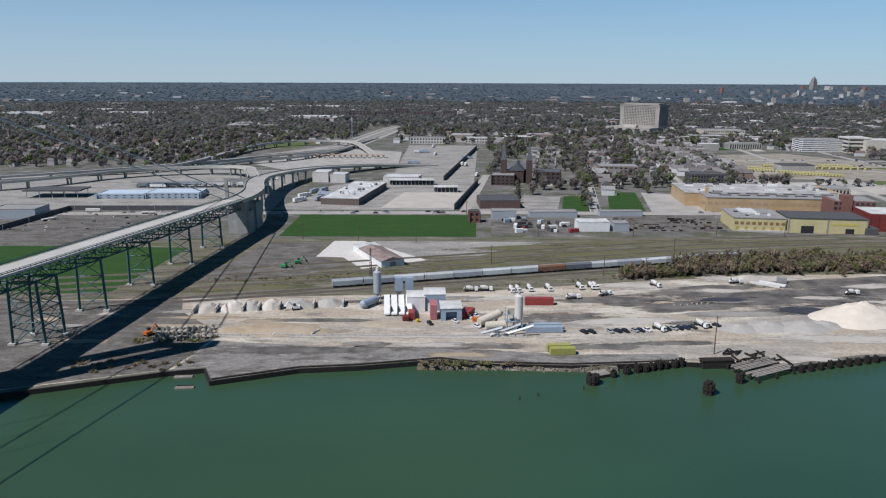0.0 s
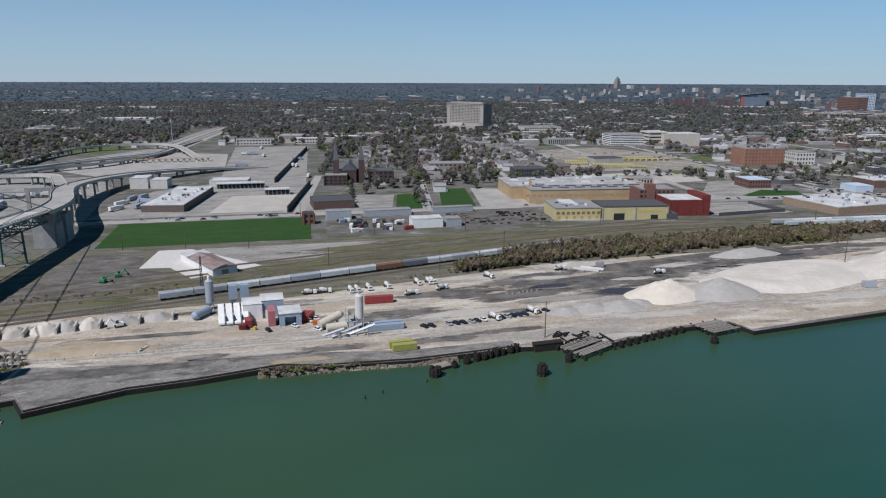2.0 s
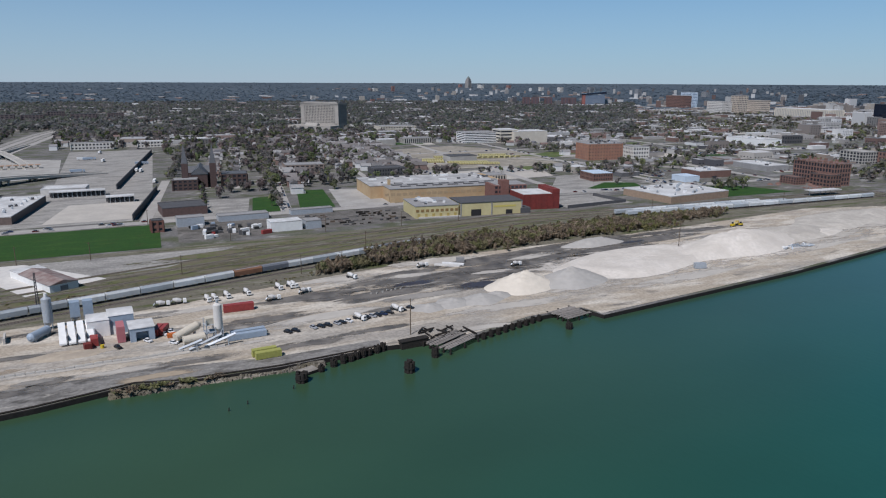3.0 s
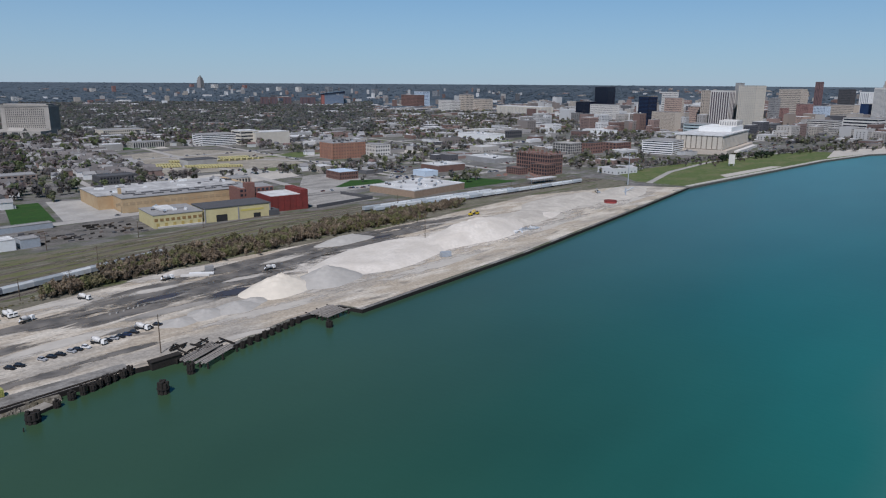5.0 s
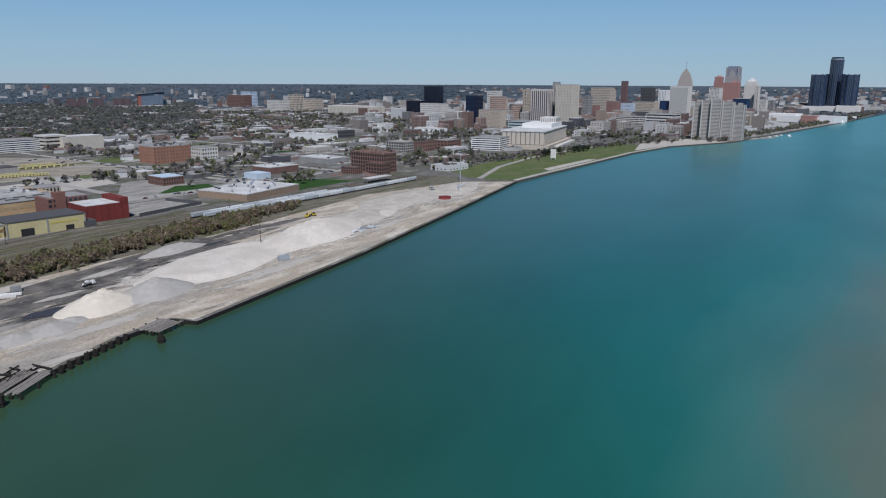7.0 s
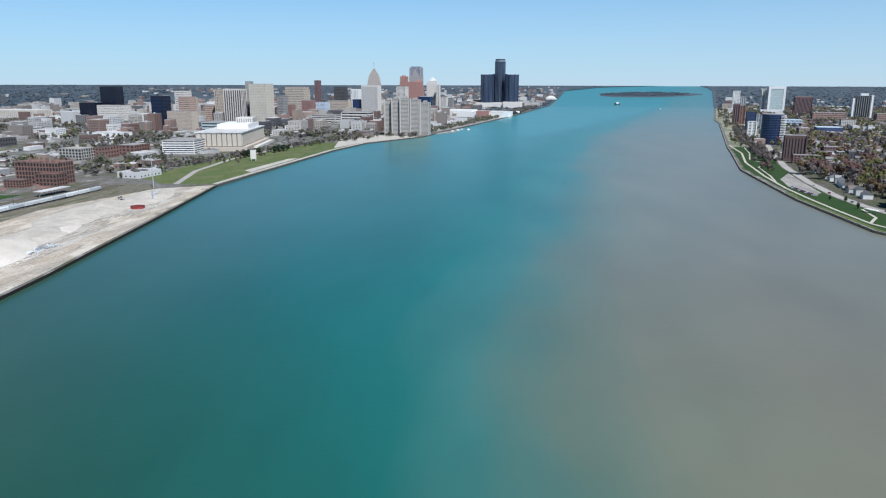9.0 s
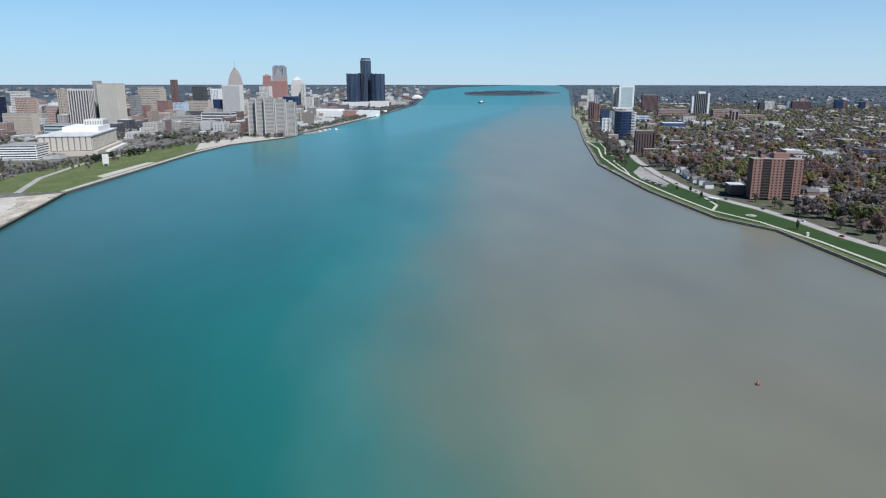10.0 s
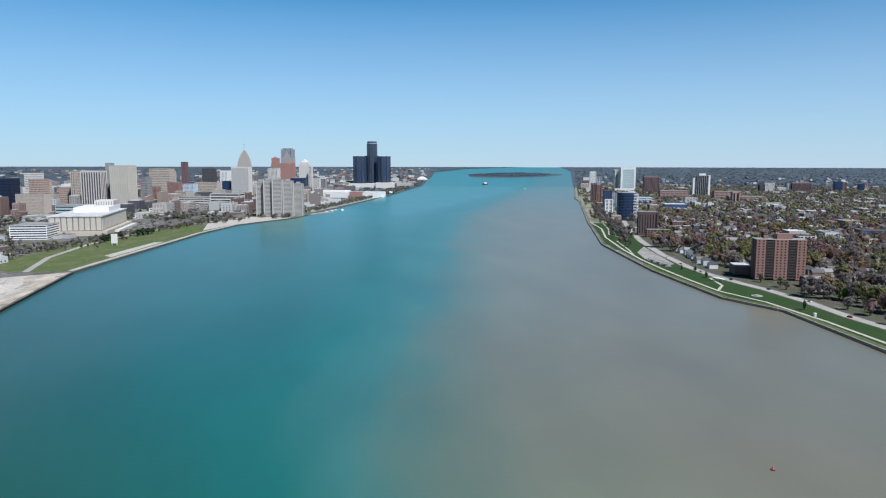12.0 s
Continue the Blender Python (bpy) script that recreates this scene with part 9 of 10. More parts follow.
# flat-roofed sheds and shops too many to tell apart
def sheds(name, label, pts, mats, seed, wmin, wmax, hmin, hmax):
    """Walls, roofs with parapets and lift houses, and rows of windows on the taller ones."""
    rs = np.random.RandomState(seed)
    groups = [Shape() for m in mats]
    tops, panes = Shape(), Shape()
    for x, y in pts:
        w, d, h = rs.uniform(wmin, wmax), rs.uniform(wmin, wmax) * 0.7, rs.uniform(hmin, hmax) * rs.choice((0.7, 1.0, 1.0, 1.3))
        r = math.hypot(x, y)
        s = 1.0 if r < 3600 else max(0.3, 1 - 0.75 * (r - 3600) / 1340)
        g = groups[rs.randint(len(mats))]
        turn = rs.choice((-8, 82, -2)) + rs.uniform(-2, 2)
        z = LAND + lift(x, y)
        c, q = math.cos(radians(turn)), math.sin(radians(turn))

        def wing(ox, oy, ww, dd, hh):
            cx, cy = x + (ox * c - oy * q) * s, y + (ox * q + oy * c) * s
            g.box(cx, cy, z - 1, ww * s, dd * s, hh * s + 1, turn)
            tops.box(cx, cy, z + hh * s, (ww - 0.9) * s, (dd - 0.9) * s, 0.25, turn)
            if hh > 6 and r < 2100:
                rows, gap = max(1, int((hh - 2) / 3.5)), 4.2 + (rs.randint(3))
                for k in range(rows):
                    for lx, ly, n, ax in ((-ww / 2, 0, int(dd / gap), 1), (0, -dd / 2, int(ww / gap), 0)):
                        for i in range(n):
                            u = (i - (n - 1) / 2) * gap
                            px, py = (lx, u) if ax else (u, ly)
                            panes.box(x + ((ox + px) * c - (oy + py) * q), y + ((ox + px) * q + (oy + py) * c), z + 1.4 + 3.5 * k, 0.3 if ax else 1.9, 1.9 if ax else 0.3, 1.5, turn)

        wing(0, 0, w, d, h)
        kind = rs.rand()
        if kind < 0.35:
            wing(w * 0.3, d * 0.75, w * 0.4, d * 0.7, h * rs.uniform(0.5, 0.9))
        elif kind < 0.6:
            wing(-w * 0.7, 0, w * 0.5, d * 0.6, h * rs.uniform(0.4, 0.8))
        for k in range(rs.randint(0, 4)):
            ox, oy = rs.uniform(-0.35, 0.35) * w, rs.uniform(-0.35, 0.35) * d
            tops.box(x + (ox * c - oy * q) * s, y + (ox * q + oy * c) * s, z + h * s, rs.uniform(1.5, 5) * s, rs.uniform(1.5, 4) * s, rs.uniform(1, 3) * s, turn)
    if panes.v:
        tagged(new(name + "_windows", panes.mesh(name + "_windows", GLASS)), label + ", windows", "windows", kind="stuff")
    tagged(new(name + "_roofs", tops.mesh(name + "_roofs", palette("flat_roofs", [(0.62, 0.62, 0.61), (0.70, 0.70, 0.69), (0.58, 0.57, 0.55), (0.40, 0.40, 0.40), (0.30, 0.295, 0.29), (0.15, 0.15, 0.155), (0.50, 0.50, 0.50), (0.22, 0.215, 0.21), (0.34, 0.33, 0.32)]))), label + ", roofs", "roofs", kind="stuff")
    for g, m in zip(groups, mats):
        tagged(new(name, g.mesh(name, m)), label, "buildings", kind="stuff")


FARWALLS = [palette("walls_light", [(0.52, 0.51, 0.49), (0.42, 0.40, 0.38), (0.62, 0.61, 0.59), (0.34, 0.32, 0.30)]), palette("walls_tan", [(0.42, 0.38, 0.33), (0.33, 0.27, 0.225), (0.47, 0.44, 0.40), (0.27, 0.235, 0.21)]), palette("walls_dark", [(0.14, 0.14, 0.145), (0.20, 0.195, 0.19), (0.25, 0.22, 0.20), (0.10, 0.10, 0.11)]),
            palette("walls_white", [(0.64, 0.64, 0.63), (0.56, 0.56, 0.55), (0.72, 0.71, 0.69), (0.48, 0.47, 0.45)]), palette("walls_brick", [(0.21, 0.14, 0.12), (0.27, 0.19, 0.165), (0.18, 0.12, 0.105), (0.31, 0.22, 0.19)])]
pts = [p for p in scatter(1350, 16, 86, 700, 3400) if side_of_city(*p) > 60 and not free(*p, 15) and (int(p[0] // 25), int(p[1] // 25)) not in cells and not (p[1] < 1400 and p[0] < 350)]
sheds("low_buildings", "low flat-roofed shops and works of the inner city", pts, FARWALLS, 3, 13, 44, 4, 9.5)
pts = [p for p in scatter(480, 52, 86, 1600, 3500) if side_of_city(*p) > 90 and (int(p[0] // 25), int(p[1] // 25)) not in cells]
sheds("mid_buildings", "mid-rise blocks of the inner city", pts, FARWALLS, 4, 16, 45, 12, 34)
pts = [p for p in scatter(3000, -45, 40, 1300, 3500) if not free(*p, 15) and side_of_city(*p) > 60 and noise.noise((p[0] / 260, p[1] / 160, 9.0)) > 0.22]
sheds("far_works", "far flat-roofed works among trees", pts, FARWALLS, 6, 14, 60, 5, 11)
pts = [p for p in scatter(420, -45, 60, 3300, 4500) if noise.noise((p[0] / 420, p[1] / 200, 4.0)) > 0.05]
sheds("plain_works", "far pale roofs on the wooded plain", pts, FARWALLS, 17, 18, 70, 5, 9)
pts = [p for p in scatter(330, 60, 92, 3300, 4700) if side_of_city(*p) > 60]
sheds("far_blocks", "far city blocks towards the skyline", pts, FARWALLS, 7, 20, 60, 6, 26)
pts = [p for p in scatter(750, 101, 138, 1100, 4200) if side_of_south(*p) > 55]
sheds("south_works", "low blocks among trees on the far bank", pts, FARWALLS, 8, 14, 40, 5, 13)


def far_houses(name, label, pts, seed):
    rs = np.random.RandomState(seed)
    walls, roofs = Shape(), Shape()
    for x, y in pts:
        r = math.hypot(x, y)
        s = 1.0 if r < 3600 else max(0.35, 1 - 0.7 * (r - 3600) / 1340)
        z = LAND + lift(x, y)
        w, d, h = rs.uniform(9, 13) * s, rs.uniform(7, 9) * s, rs.uniform(4.5, 6.5) * s
        rot = radians(-9 + rs.choice((0, 90)) + rs.uniform(-4, 4))
        walls.box(x, y, z - 1, w, d, h + 1, math.degrees(rot))
        c, q = math.cos(rot), math.sin(rot)
        k = len(roofs.v)
        roofs.gable(0, 0, z + h, w, d, 3.2 * s, 0.4)
        for i in range(k, len(roofs.v)):
            a, b, zz = roofs.v[i]
            roofs.v[i] = (x + a * c - b * q, y + a * q + b * c, zz)
    tagged(new(name + "_walls", walls.mesh(name + "_walls", palette("far_siding", [(0.6, 0.6, 0.58), (0.44, 0.41, 0.38), (0.26, 0.17, 0.14), (0.72, 0.72, 0.71), (0.40, 0.38, 0.37)]))), label + ", walls", "houses", kind="stuff")
    tagged(new(name + "_roofs", roofs.mesh(name + "_roofs", palette("far_shingle", [(0.17, 0.17, 0.18), (0.2, 0.17, 0.155), (0.27, 0.265, 0.265), (0.13, 0.13, 0.14), (0.32, 0.315, 0.315), (0.2, 0.14, 0.125)]))), label + ", roofs", "houses", kind="stuff")


pts = [p for p in scatter(4400, -45, 40, 900, 3500, 1.0) if not free(*p, 12) and side_of_city(*p) > 120 and (int(p[0] // 25), int(p[1] // 25)) not in cells]
far_houses("north_houses", "countless small houses among trees", pts, 12)
pts = [p for p in scatter(4200, 104, 140, 470, 3500, 1.3) if side_of_south(*p) > 95 and not (600 < p[0] < 730 and -400 < p[1] < -330)]
far_houses("south_houses", "countless small houses on the far bank", pts, 13)
pts = []
for i in range(44):
    for j in range(12):
        x, y = 330 + 17.5 * i + rg.normal(0, 1.5), -392 - (26 if j % 2 else 0) - 66 * (j // 2) - 0.1 * (17.5 * i) + rg.normal(0, 2)
        if not (590 < x < 710 and y > -425) and rg.rand() < 0.82:
            pts.append((x, y))
pts += [(x + rg.normal(0, 2), -329 - 0.165 * (x - 750) + rg.normal(0, 1.5)) for x in range(735, 1050, 19)]
far_houses("south_street_houses", "rows of small gabled houses behind the riverside drive", pts, 19)


# trees: a tapered trunk with limbs, and a crown of small leaf clumps
def crown_template(rs, flecks, flat=0.75, tilt=0.3, full=0.36):
    """Sprays of twigs and young leaves: thin slivers of every tilt, gathered on a few limbs in an uneven crown one metre across."""
    vs, fs = [], []
    limbs = max(2, int(flecks ** 0.5 * 0.8))
    hubs, spread = [], 0.06 + 0.42 / limbs ** 0.5
    for k in range(limbs):
        d = rs.normal(size=3)
        d /= np.linalg.norm(d)
        hubs.append(d * rs.uniform(0.12, full) * np.array([1, 1, flat]))
    size = 1.12 / flecks ** 0.46
    for k in range(flecks):
        d = rs.normal(size=3)
        d /= np.linalg.norm(d)
        if flecks < 20:
            d[2] = abs(d[2])
        c = hubs[rs.randint(limbs)] + d * spread * rs.uniform(0.35, 1.0)
        up = d * 0.5 + c / (np.linalg.norm(c) + 0.05) * 0.8 + rs.normal(size=3) * tilt + np.array([0, 0, 0.25])
        c = c + np.array([0, 0, 0.6])
        u = np.cross(up, rs.normal(size=3))
        u /= np.linalg.norm(u)
        w = np.cross(up, u)
        w /= np.linalg.norm(w)
        s = size * rs.uniform(0.6, 1.35)
        i = len(vs)
        vs += [tuple(c + u * s), tuple(c - u * s * 0.6 + w * s * 0.75), tuple(c - u * s * 0.5 - w * s * 0.7)]
        fs.append((i, i + 1, i + 2))
    for a in range(3 if flecks > 8 else 0):
        q = 0.035
        i = len(vs)
        t = 2 * math.pi * a / 3
        vs += [(q * math.cos(t), q * math.sin(t), 0), (q * math.cos(t + 2), q * math.sin(t + 2), 0), (0.2 * math.cos(t), 0.2 * math.sin(t), 0.55)]
        fs.append((i, i + 1, i + 2))
    return np.array(vs), np.array(fs)


def wood(name, label, pts, mat, seed, clumps, smin, smax, variants=10, low=1.0, tilt=0.3, full=0.36):
    """Very many trees in one mesh."""
    rs = np.random.RandomState(seed)
    temps = [crown_template(rs, clumps, rs.uniform(0.6, 1.0), tilt, full) for k in range(variants)]
    V, Fc, n = [], [], 0
    for x, y in pts:
        v, f = temps[rs.randint(variants)]
        r = math.hypot(x, y)
        s = rs.uniform(smin, smax) * (1.0 if r < 3600 else max(0.55, 1 - 0.5 * (r - 3600) / 1340))
        a = rs.uniform(0, 6.28)
        c, q = math.cos(a), math.sin(a)
        w = np.empty_like(v)
        wide = s * rs.uniform(0.75, 1.15)
        w[:, 0] = x + (v[:, 0] * c - v[:, 1] * q) * wide
        w[:, 1] = y + (v[:, 0] * q + v[:, 1] * c) * wide
        w[:, 2] = LAND + lift(x, y) + v[:, 2] * s * low
        V.append(w)
        Fc.append(f + n)
        n += len(v)
    V, Fc = np.concatenate(V), np.concatenate(Fc)
    me = bpy.data.meshes.new(name)
    me.vertices.add(len(V))
    me.vertices.foreach_set("co", V.ravel().astype(np.float32))
    me.loops.add(Fc.size)
    me.loops.foreach_set("vertex_index", Fc.ravel().astype(np.int32))
    me.polygons.add(len(Fc))
    me.polygons.foreach_set("loop_start", np.arange(0, Fc.size, 3, dtype=np.int32))
    me.polygons.foreach_set("loop_total", np.full(len(Fc), 3, dtype=np.int32))
    me.update()
    me.validate()
    me.materials.append(mat)
    return tagged(new(name, me), label, "trees", kind="stuff")


BARE = palette("bare_crowns", [(0.195, 0.178, 0.169), (0.144, 0.135, 0.131), (0.246, 0.220, 0.207), (0.144, 0.165, 0.094), (0.195, 0.229, 0.111), (0.220, 0.178, 0.169), (0.280, 0.254, 0.246)], 0.95, cell=13, thin=0.6)
# the blue lean puts distance haze into the crown colours
HAZEDBARE = palette("hazed_canopy", [(0.106, 0.143, 0.181), (0.098, 0.131, 0.166), (0.114, 0.151, 0.190), (0.100, 0.137, 0.162), (0.106, 0.138, 0.172)], 0.95, cell=40, thin=0.3)
BUDS = palette("budding_crowns", [(0.195, 0.200, 0.094), (0.180, 0.156, 0.149), (0.226, 0.156, 0.144), (0.156, 0.144, 0.134), (0.149, 0.140, 0.140), (0.133, 0.175, 0.070), (0.235, 0.211, 0.094), (0.173, 0.156, 0.164)], 0.95, cell=13, thin=0.4)


INNER = palette("inner_crowns", [(0.243, 0.228, 0.211), (0.288, 0.262, 0.241), (0.192, 0.186, 0.173), (0.185, 0.19, 0.13), (0.243, 0.262, 0.128), (0.288, 0.250, 0.230), (0.147, 0.154, 0.096)], 0.95, cell=9, thin=0.6)


def ok_city(p, pad=4):
    return side_of_city(*p) > 45 and not free(*p, pad) and (int(p[0] // 25), int(p[1] // 25)) not in cells


pts = [p for p in scatter(5600, -45, 32, 640, 1700) if ok_city(p) and not (270 < p[0] < 560 and 770 < p[1] < 900) and (p[0] < -60 or p[1] > 700) and (p[0] < 40 or (p[0] * 977 + p[1] * 3571) % 1 < 0.85)]
wood("near_wood", "leafless grey-brown street trees between houses", pts, BARE, 21, 62, 9, 16)
def glade(p, size=170.0, cut=-0.12):
    return noise.noise((p[0] / size, p[1] / size, 7.0)) + 0.5 * noise.noise((p[0] / size * 2.7, p[1] / size * 2.7, 2.0)) > cut


MIDBARE = palette("suburb_canopy", [(0.192, 0.192, 0.192), (0.150, 0.154, 0.150), (0.233, 0.228, 0.220), (0.142, 0.163, 0.125), (0.175, 0.192, 0.150), (0.200, 0.183, 0.175)], 0.95, cell=16, thin=0.6)
pts = [p for p in scatter(34000, -45, 40, 1500, 3650, 0.95) if ok_city(p) and glade(p, cut=-0.3)]
wood("middle_wood", "leafless tree canopy of the suburbs", pts, MIDBARE, 22, 13, 9, 15)
pts = [p for p in scatter(22000, -45, 62, 3300, 4930, 0.95) if side_of_city(*p) > 60 and glade(p, 300.0, -0.55)]
wood("far_wood", "far tree canopy towards the skyline", pts, HAZEDBARE, 23, 5, 13, 20, low=0.24, tilt=0.1)
pts = [p for p in scatter(9800, 28, 82, 560, 2700) if ok_city(p, 10) and not (270 < p[0] < 560 and 770 < p[1] < 900) and noise.noise((p[0] / 160, p[1] / 160, 3)) > -0.12]
wood("inner_wood", "trees between blocks of the inner city", pts, INNER, 24, 34, 7, 13)
pts = [p for p in scatter(17000, 48, 97, 2500, 4920) if side_of_city(*p) > 12 and noise.noise((p[0] / 200, p[1] / 200, 5)) > -0.2]
wood("east_wood", "trees beyond the business district", pts, HAZEDBARE, 25, 4, 12, 18, low=0.28, tilt=0.1)
BUDS_MAROON = palette("maroon_budding_crowns", [(0.21, 0.128, 0.118), (0.18, 0.112, 0.105), (0.225, 0.15, 0.132)], 0.95, cell=5, thin=0.45)
BUDS_OLIVE = palette("olive_budding_crowns", [(0.16, 0.165, 0.065), (0.135, 0.145, 0.055), (0.19, 0.18, 0.08)], 0.95, cell=5, thin=0.45)
BUDS_GREY = palette("grey_bare_crowns", [(0.185, 0.16, 0.15), (0.155, 0.138, 0.132), (0.21, 0.18, 0.165)], 0.95, cell=5, thin=0.45)
BUDS_RUSSET = palette("russet_budding_crowns", [(0.225, 0.155, 0.085), (0.19, 0.132, 0.075), (0.24, 0.175, 0.10)], 0.95, cell=5, thin=0.45)
near = [p for p in scatter(980, 103, 142, 400, 1000) if side_of_south(*p) > 62 and p[1] < -332 and not (585 < p[0] < 705 and p[1] > -400)]
garden = [p for p in scatter(1900, 103, 142, 980, 1620) if side_of_south(*p) > 88]
for k, (m, hue) in enumerate(((BUDS_MAROON, "maroon-budded"), (BUDS_OLIVE, "olive-green budding"), (BUDS_GREY, "bare grey"), (BUDS_RUSSET, "russet-brown"), (BUDS_GREY, "leafless grey"))):
    wood("south_wood", hue + " garden trees of the far bank", [p for i, p in enumerate(near) if i % 5 == k and math.hypot(*p) < 700], m, 26 + 50 * k, 620, 13, 21, 10, full=0.43)
    wood("south_inner_wood", hue + " garden trees behind the riverside drive", [p for i, p in enumerate(near) if i % 5 == k and math.hypot(*p) >= 700], m, 46 + 50 * k, 280, 13, 20, 10, full=0.43)
    wood("south_garden_wood", hue + " trees among the houses of the far bank", [p for i, p in enumerate(garden) if i % 5 == k], m, 30 + 50 * k, 80, 10, 17, 8, full=0.42)
pts = [(1040 + 300 * u, -334 - 62 * u + rg.normal(0, 9)) for u in rg.rand(46)] + [(1330 + 500 * u, -372 - 118 * u - abs(rg.normal(0, 14))) for u in rg.rand(70)]
wood("park_end_wood", "bare grey-brown trees at the upstream end of the park", pts, BUDS_GREY, 33, 200, 9, 14, full=0.42)
pts = [p for p in scatter(11000, 103, 142, 1500, 3650) if side_of_south(*p) > 110]
wood("south_middle_wood", "suburban tree canopy of the far bank", pts, BUDS, 27, 14, 9, 15)
pts = [p for p in scatter(12000, 95, 142, 3300, 4930, 0.95) if side_of_south(*p) > 20]
wood("south_far_wood", "far tree canopy of the far bank", pts, HAZEDBARE, 28, 5, 13, 20, low=0.24, tilt=0.1)
pts = [p for p in scatter(900, 103.5, 112, 1350, 3300) if 12 < side_of_south(*p) < 90]
wood("quay_wood", "waterfront trees of the far bank", pts, BUDS, 31, 50, 7, 12)
pts = [(4290 + 130 * math.sqrt(rg.rand()) * math.cos(a), -640 + 250 * math.sqrt(rg.rand()) * math.sin(a)) for a in rg.uniform(0, 6.28, 500)]
wood("island_wood", "trees on the island", pts, HAZEDBARE, 29, 22, 8, 12)


def tree(x, y, h, mat, label, name="tree", z=LAND, seed=1, cone=False):
    th = thing(name, label, "tree", x, y, rh.uniform(0, 360), z)
    rs = np.random.RandomState(seed)
    tk = Shape().cyl(0, 0, 0, h * 0.5, h * 0.03, h * 0.018, 8)
    for k in range(5):
        a = k * 1.3
        tk.bar((0, 0, h * (0.25 + 0.05 * k)), (h * 0.24 * math.cos(a), h * 0.24 * math.sin(a), h * (0.5 + 0.06 * k)), h * 0.018)
    part("trunk", tk, POLEWOOD, th)
    v, f = crown_template(rs, 260, 0.95)
    if cone:
        v[:, :2] *= np.clip((1.12 - v[:, 2:3]) * 0.9, 0.05, 1.0)
        v[:, 2] = v[:, 2] * 1.05 - 0.12
    sh = Shape()
    sh.v, sh.f = [tuple(p) for p in v * h], [tuple(q) for q in f]
    part("crown", sh, mat, th)
    return th


PINE = palette("dark_conifer", [(0.02, 0.035, 0.018), (0.028, 0.045, 0.02), (0.016, 0.028, 0.016)], 0.95)
FRESH = palette("fresh_leaf", [(0.09, 0.14, 0.03), (0.075, 0.12, 0.028), (0.11, 0.15, 0.04)], 0.95)
for i, (x, y, h, m, c, l) in enumerate(((976, -302, 11, BUDS, 0, "leafless tree on the park lawn"), (985, -310, 12, BUDS, 0, "leafless tree on the park lawn"), (960, -305, 11, BUDS, 0, "leafless tree on the park lawn"), (930, -300, 10, BARE, 0, "leafless tree on the park lawn"),
                                        (706, -298, 8, PINE, 1, "dark conifer on the park lawn"), (668, -293, 9, PINE, 1, "dark conifer on the park lawn"), (722, -290, 6, PINE, 1, "small dark conifer on the park lawn"), (513, -303, 10, PINE, 1, "broad dark conifer by the riverside path"),
                                        (571, -357, 12, FRESH, 0, "tree in fresh green leaf beside the drive"), (546, -355, 13, FRESH, 0, "tree in fresh green leaf beside the drive"), (511, -336, 11, BUDS, 0, "budding tree beside the drive"), (490, -340, 14, BUDS, 0, "budding tree beside the drive"),
                                        (461, -333, 9, BUDS, 0, "budding tree beside the drive"), (455, -350, 14, BUDS, 0, "budding tree beside the drive"), (600, -337, 9, BARE, 0, "bare tree before the flats"), (612, -338, 10, BARE, 0, "bare tree before the flats"), (640, -334, 9, BARE, 0, "bare tree before the flats"),
                                        (757, -342, 13, BUDS, 0, "budding tree beside the drive"), (740, -352, 14, BUDS, 0, "budding tree beside the drive"), (1100, -395, 12, BARE, 0, "bare tree by the tower block"), (430, -356, 12, BUDS, 0, "budding tree beside the drive"), (400, -352, 12, BUDS, 0, "budding tree beside the drive"))):
    tree(x, y, h, m, l, seed=i + 3, cone=bool(c))
for i, (x, y) in enumerate(((1010, 425), (1030, 428), (1045, 426), (1060, 424), (1095, 410), (1110, 408), (1125, 406), (1140, 405), (1020, 432), (1038, 433), (1053, 431), (1103, 414), (1118, 412), (1133, 410))):
    tree(x, y, 11.5, PINE, "dark dense evergreen shrub tree in the park", seed=60 + i)
for i in range(44):
    tree(352 + (i * 11.0) * 0.13 + rh.uniform(-6, 6), 830 + i * 11.0 + rh.uniform(-4, 4), rh.uniform(8, 12), BARE, "bare dense tree in a row beside the estate", seed=80 + i)
pts = [(rg.uniform(900, 1480), 0) for k in range(230)]
pts = [(x, 470 - (x - 900) * 0.19 + rg.normal(0, 9)) for x, y in pts]
wood("park_brush", "leafless grey brush along the park road", pts, BARE, 41, 60, 5, 9)
pts = [p for p in scatter(110, 18, 52, 3300, 4500)]
sheds("north_skyline", "far clustered blocks on the northern skyline", pts, FARWALLS, 15, 10, 30, 14, 34)
pts = [p for p in scatter(260, 76, 92, 3500, 4800) if side_of_city(*p) > 30]
sheds("east_waterfront", "pale blocks along the far waterfront", pts, FARWALLS, 16, 14, 50, 8, 22)
for i in range(14):
    tree(930 + rh.uniform(0, 130), 405 + rh.uniform(0, 40), rh.uniform(4, 7), BARE, "small bare tree in the park", seed=120 + i)
for i in range(12):
    tree(70 + i * 1.5, 650 + i * 16, rh.uniform(6, 9), BARE, "bare leafless street tree", seed=140 + i)
pts = []
for k in range(520):
    x = rg.uniform(1440, 3300)
    pts.append((x, np.interp(x, [p[0] for p in SHORE_CITY], [p[1] for p in SHORE_CITY]) + 14 + abs(rg.normal(0, 12 + (x - 1440) * 0.012))))
wood("waterfront_trees", "grey-green trees along the riverside plaza", pts, INNER, 44, 50, 6, 11)
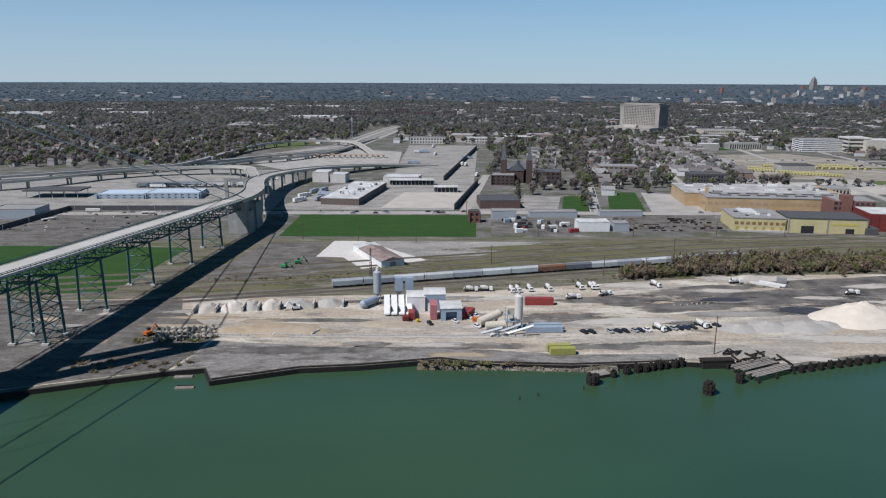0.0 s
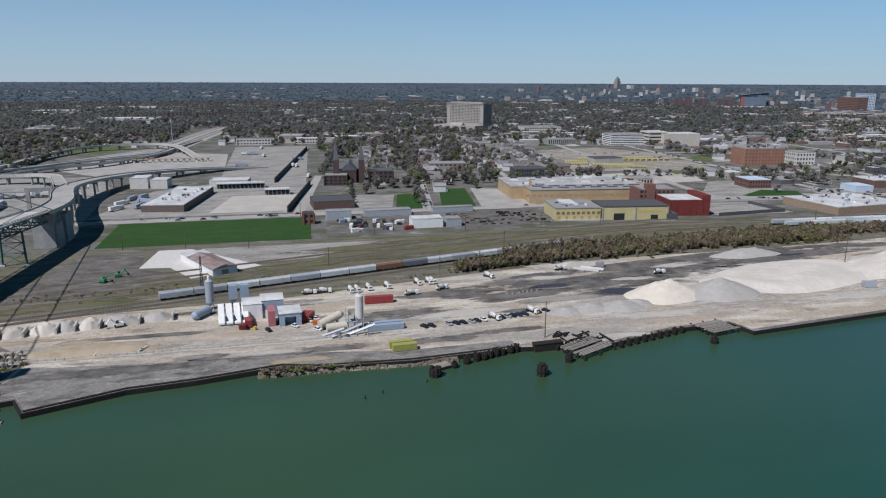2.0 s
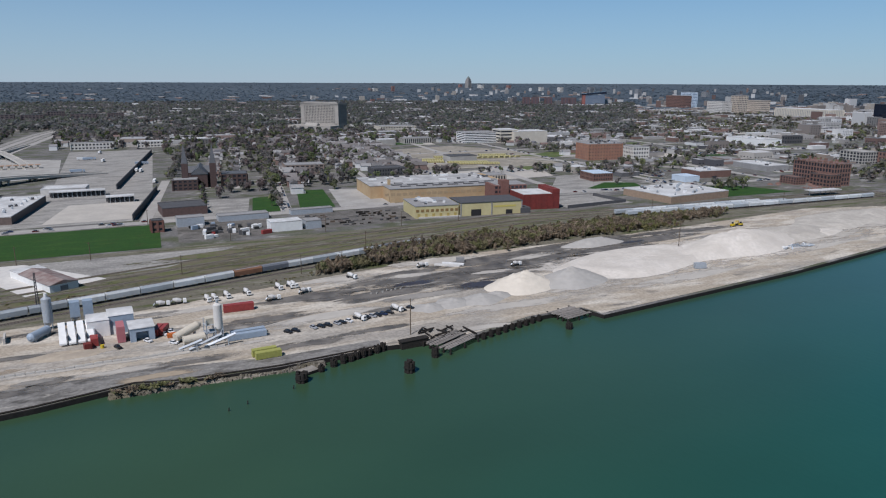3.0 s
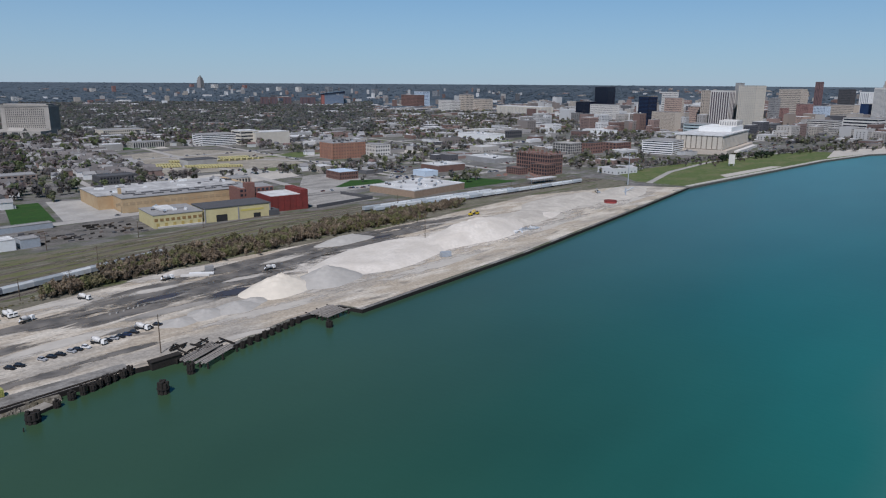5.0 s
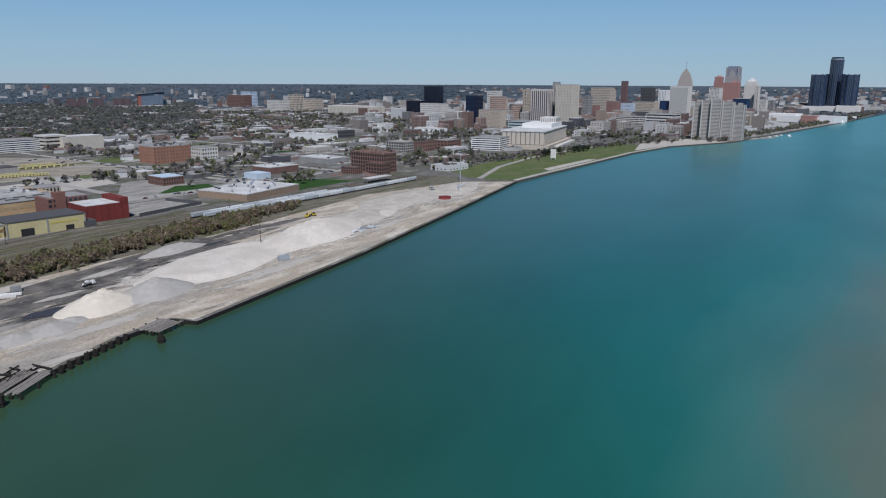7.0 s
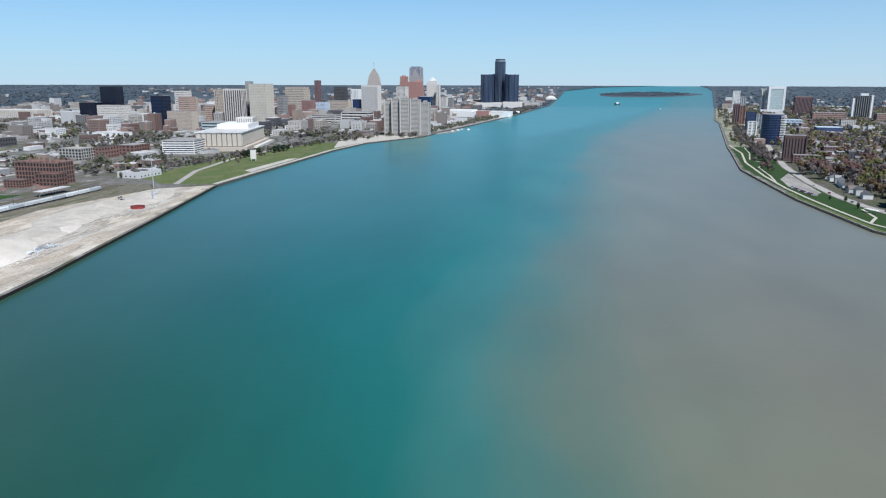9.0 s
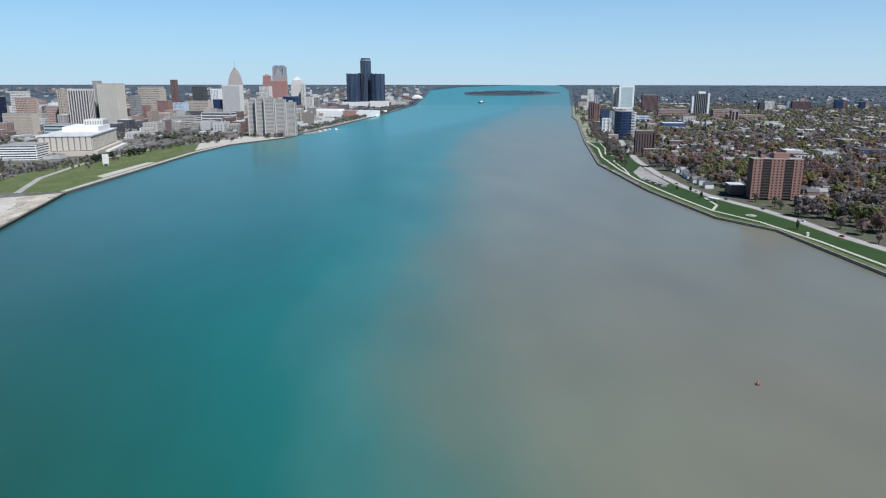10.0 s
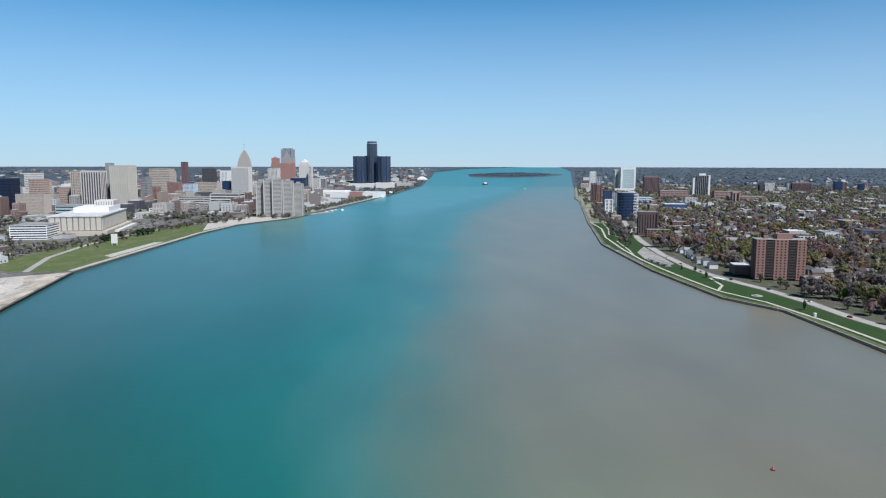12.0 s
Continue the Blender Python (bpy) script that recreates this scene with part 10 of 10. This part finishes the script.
# scrub along the railway
wood("scrub", "dense brown leafless scrub along the railway", [p[:2] for p in SCRUB_LINE if p[0] > 98], TWIG, 9, 170, 2.6, 6.6, 20, low=1.25, tilt=1.0, full=0.5)
wood("budding_scrub", "scrub with fresh yellow-green buds", [p[:2] for p in BUD_LINE if p[0] > 200], GREENTWIG, 10, 150, 2.4, 5.0, 14, low=1.2, tilt=1.0, full=0.5)
wood("weed_tufts", "low weeds and brush beside the tracks", [p[:2] for p in BUD_LINE + SCRUB_LINE if p[0] <= (98 if p[1] > 300 else 200)], GREENTWIG, 11, 40, 0.8, 2.2, 10, low=0.4)
# street trees of the residential quarter
pts = []
for (x0, y0), (x1, y1), n in (((126, 612), (246, 1340), 60), ((140, 720), (262, 1340), 50), ((58, 840), (120, 1340), 46), ((108, 760), (204, 1340), 44), ((256, 830), (330, 1260), 40), ((332, 800), (400, 1240), 60), ((204, 700), (300, 1340), 46)):
    for k in range(n):
        u = (k + rg.rand()) / n
        pts.append((x0 + (x1 - x0) * u + rg.normal(0, 2.5), y0 + (y1 - y0) * u))
wood("street_trees", "budding and bare trees along the residential streets", pts, INNER, 43, 150, 8, 14, 16)
# riverside parked cars
for i in range(18):
    copy_thing(cars[i % 5], pose(800 - 3.4 * i, -281 - 0.18 * i, LAND + 0.13, 0, 0, 80))
for i in range(9):
    x = 380 + 55 * i + rh.uniform(-9, 9)
    copy_thing(cars[(i * 2) % 5], pose(x, np.interp(x, (330, 400, 490, 544, 598, 635, 690, 749, 849), (-343, -331, -323, -324, -320, -313, -306, -306, -316)) + rh.choice((-2, 2)), LAND + 0.16, 0, 0, 4))

# open lots between the blocks of the inner city
rp = random.Random(61)
lots = []
for i in range(90):
    x, y = rp.uniform(340, 1500), rp.uniform(520, 1250)
    if y < 640 - 0.05 * x or free(x, y, 10) and rp.random() < 0.6:
        continue
    w, d = rp.uniform(24, 75), rp.uniform(20, 55)
    c, s = math.cos(radians(-7)), math.sin(radians(-7))
    m = rp.choice((LOT, LOT, ROADWAY, DIRT, LAWN, PARK, CONCRETE, BRIGHT))
    sheet("city_lot", [(x + a * c - b * s, y + a * s + b * c) for a, b in ((-w / 2, -d / 2), (w / 2, -d / 2), (w / 2, d / 2), (-w / 2, d / 2))], m, LAND + 0.045 + 0.0008 * i, "open lot between city blocks", "lot")
    if m in (LOT, CONCRETE):
        lots.append((x, y, w, d))
bodies, tops = Shape(), Shape()


def speck(x, y, turn):
    bodies.box(x, y, LAND + 0.35, 4.4, 1.8, 0.75, turn)
    tops.box(x, y, LAND + 1.05, 2.3, 1.6, 0.55, turn)


for x, y, w, d in lots:
    for k in range(int(w * d / 120)):
        speck(x + rp.uniform(-0.45, 0.45) * w, y + (rp.randint(0, max(1, int(d / 9))) / max(1, int(d / 9)) - 0.5) * d * 0.85, 83 + rp.uniform(-4, 4))
for k in range(420):
    u = rp.random()
    road = rp.choice((((260, 770), (1500, 760)), ((300, 1020), (1500, 1000)), ((560, 590), (640, 1500)), ((700, 580), (800, 1600)), ((215, 598), (700, 580)), ((132, 600), (254, 1348)), ((-900, 575), (30, 600))))
    (x0, y0), (x1, y1) = road
    turn = math.degrees(math.atan2(y1 - y0, x1 - x0))
    off = rp.choice((-3, 3))
    q = radians(turn + 90)
    speck(x0 + (x1 - x0) * u + off * math.cos(q), y0 + (y1 - y0) * u + off * math.sin(q), turn)
for k in range(150):
    speck(rp.uniform(1100, 1900), rp.uniform(430, 470) - 0.04 * 500 + rp.uniform(0, 60), rp.choice((-8, 82)))
tagged(new("parked_cars", bodies.mesh("parked_cars", palette("car_paint", [(0.6, 0.6, 0.6), (0.05, 0.05, 0.055), (0.25, 0.26, 0.28), (0.12, 0.02, 0.02), (0.03, 0.05, 0.12), (0.5, 0.5, 0.5)], 0.35))), "small cars parked in city lots and streets", "cars", kind="stuff")
tagged(new("parked_car_cabins", tops.mesh("parked_car_cabins", GLASS)), "dark glazed cabins of small parked cars", "cars", kind="stuff")
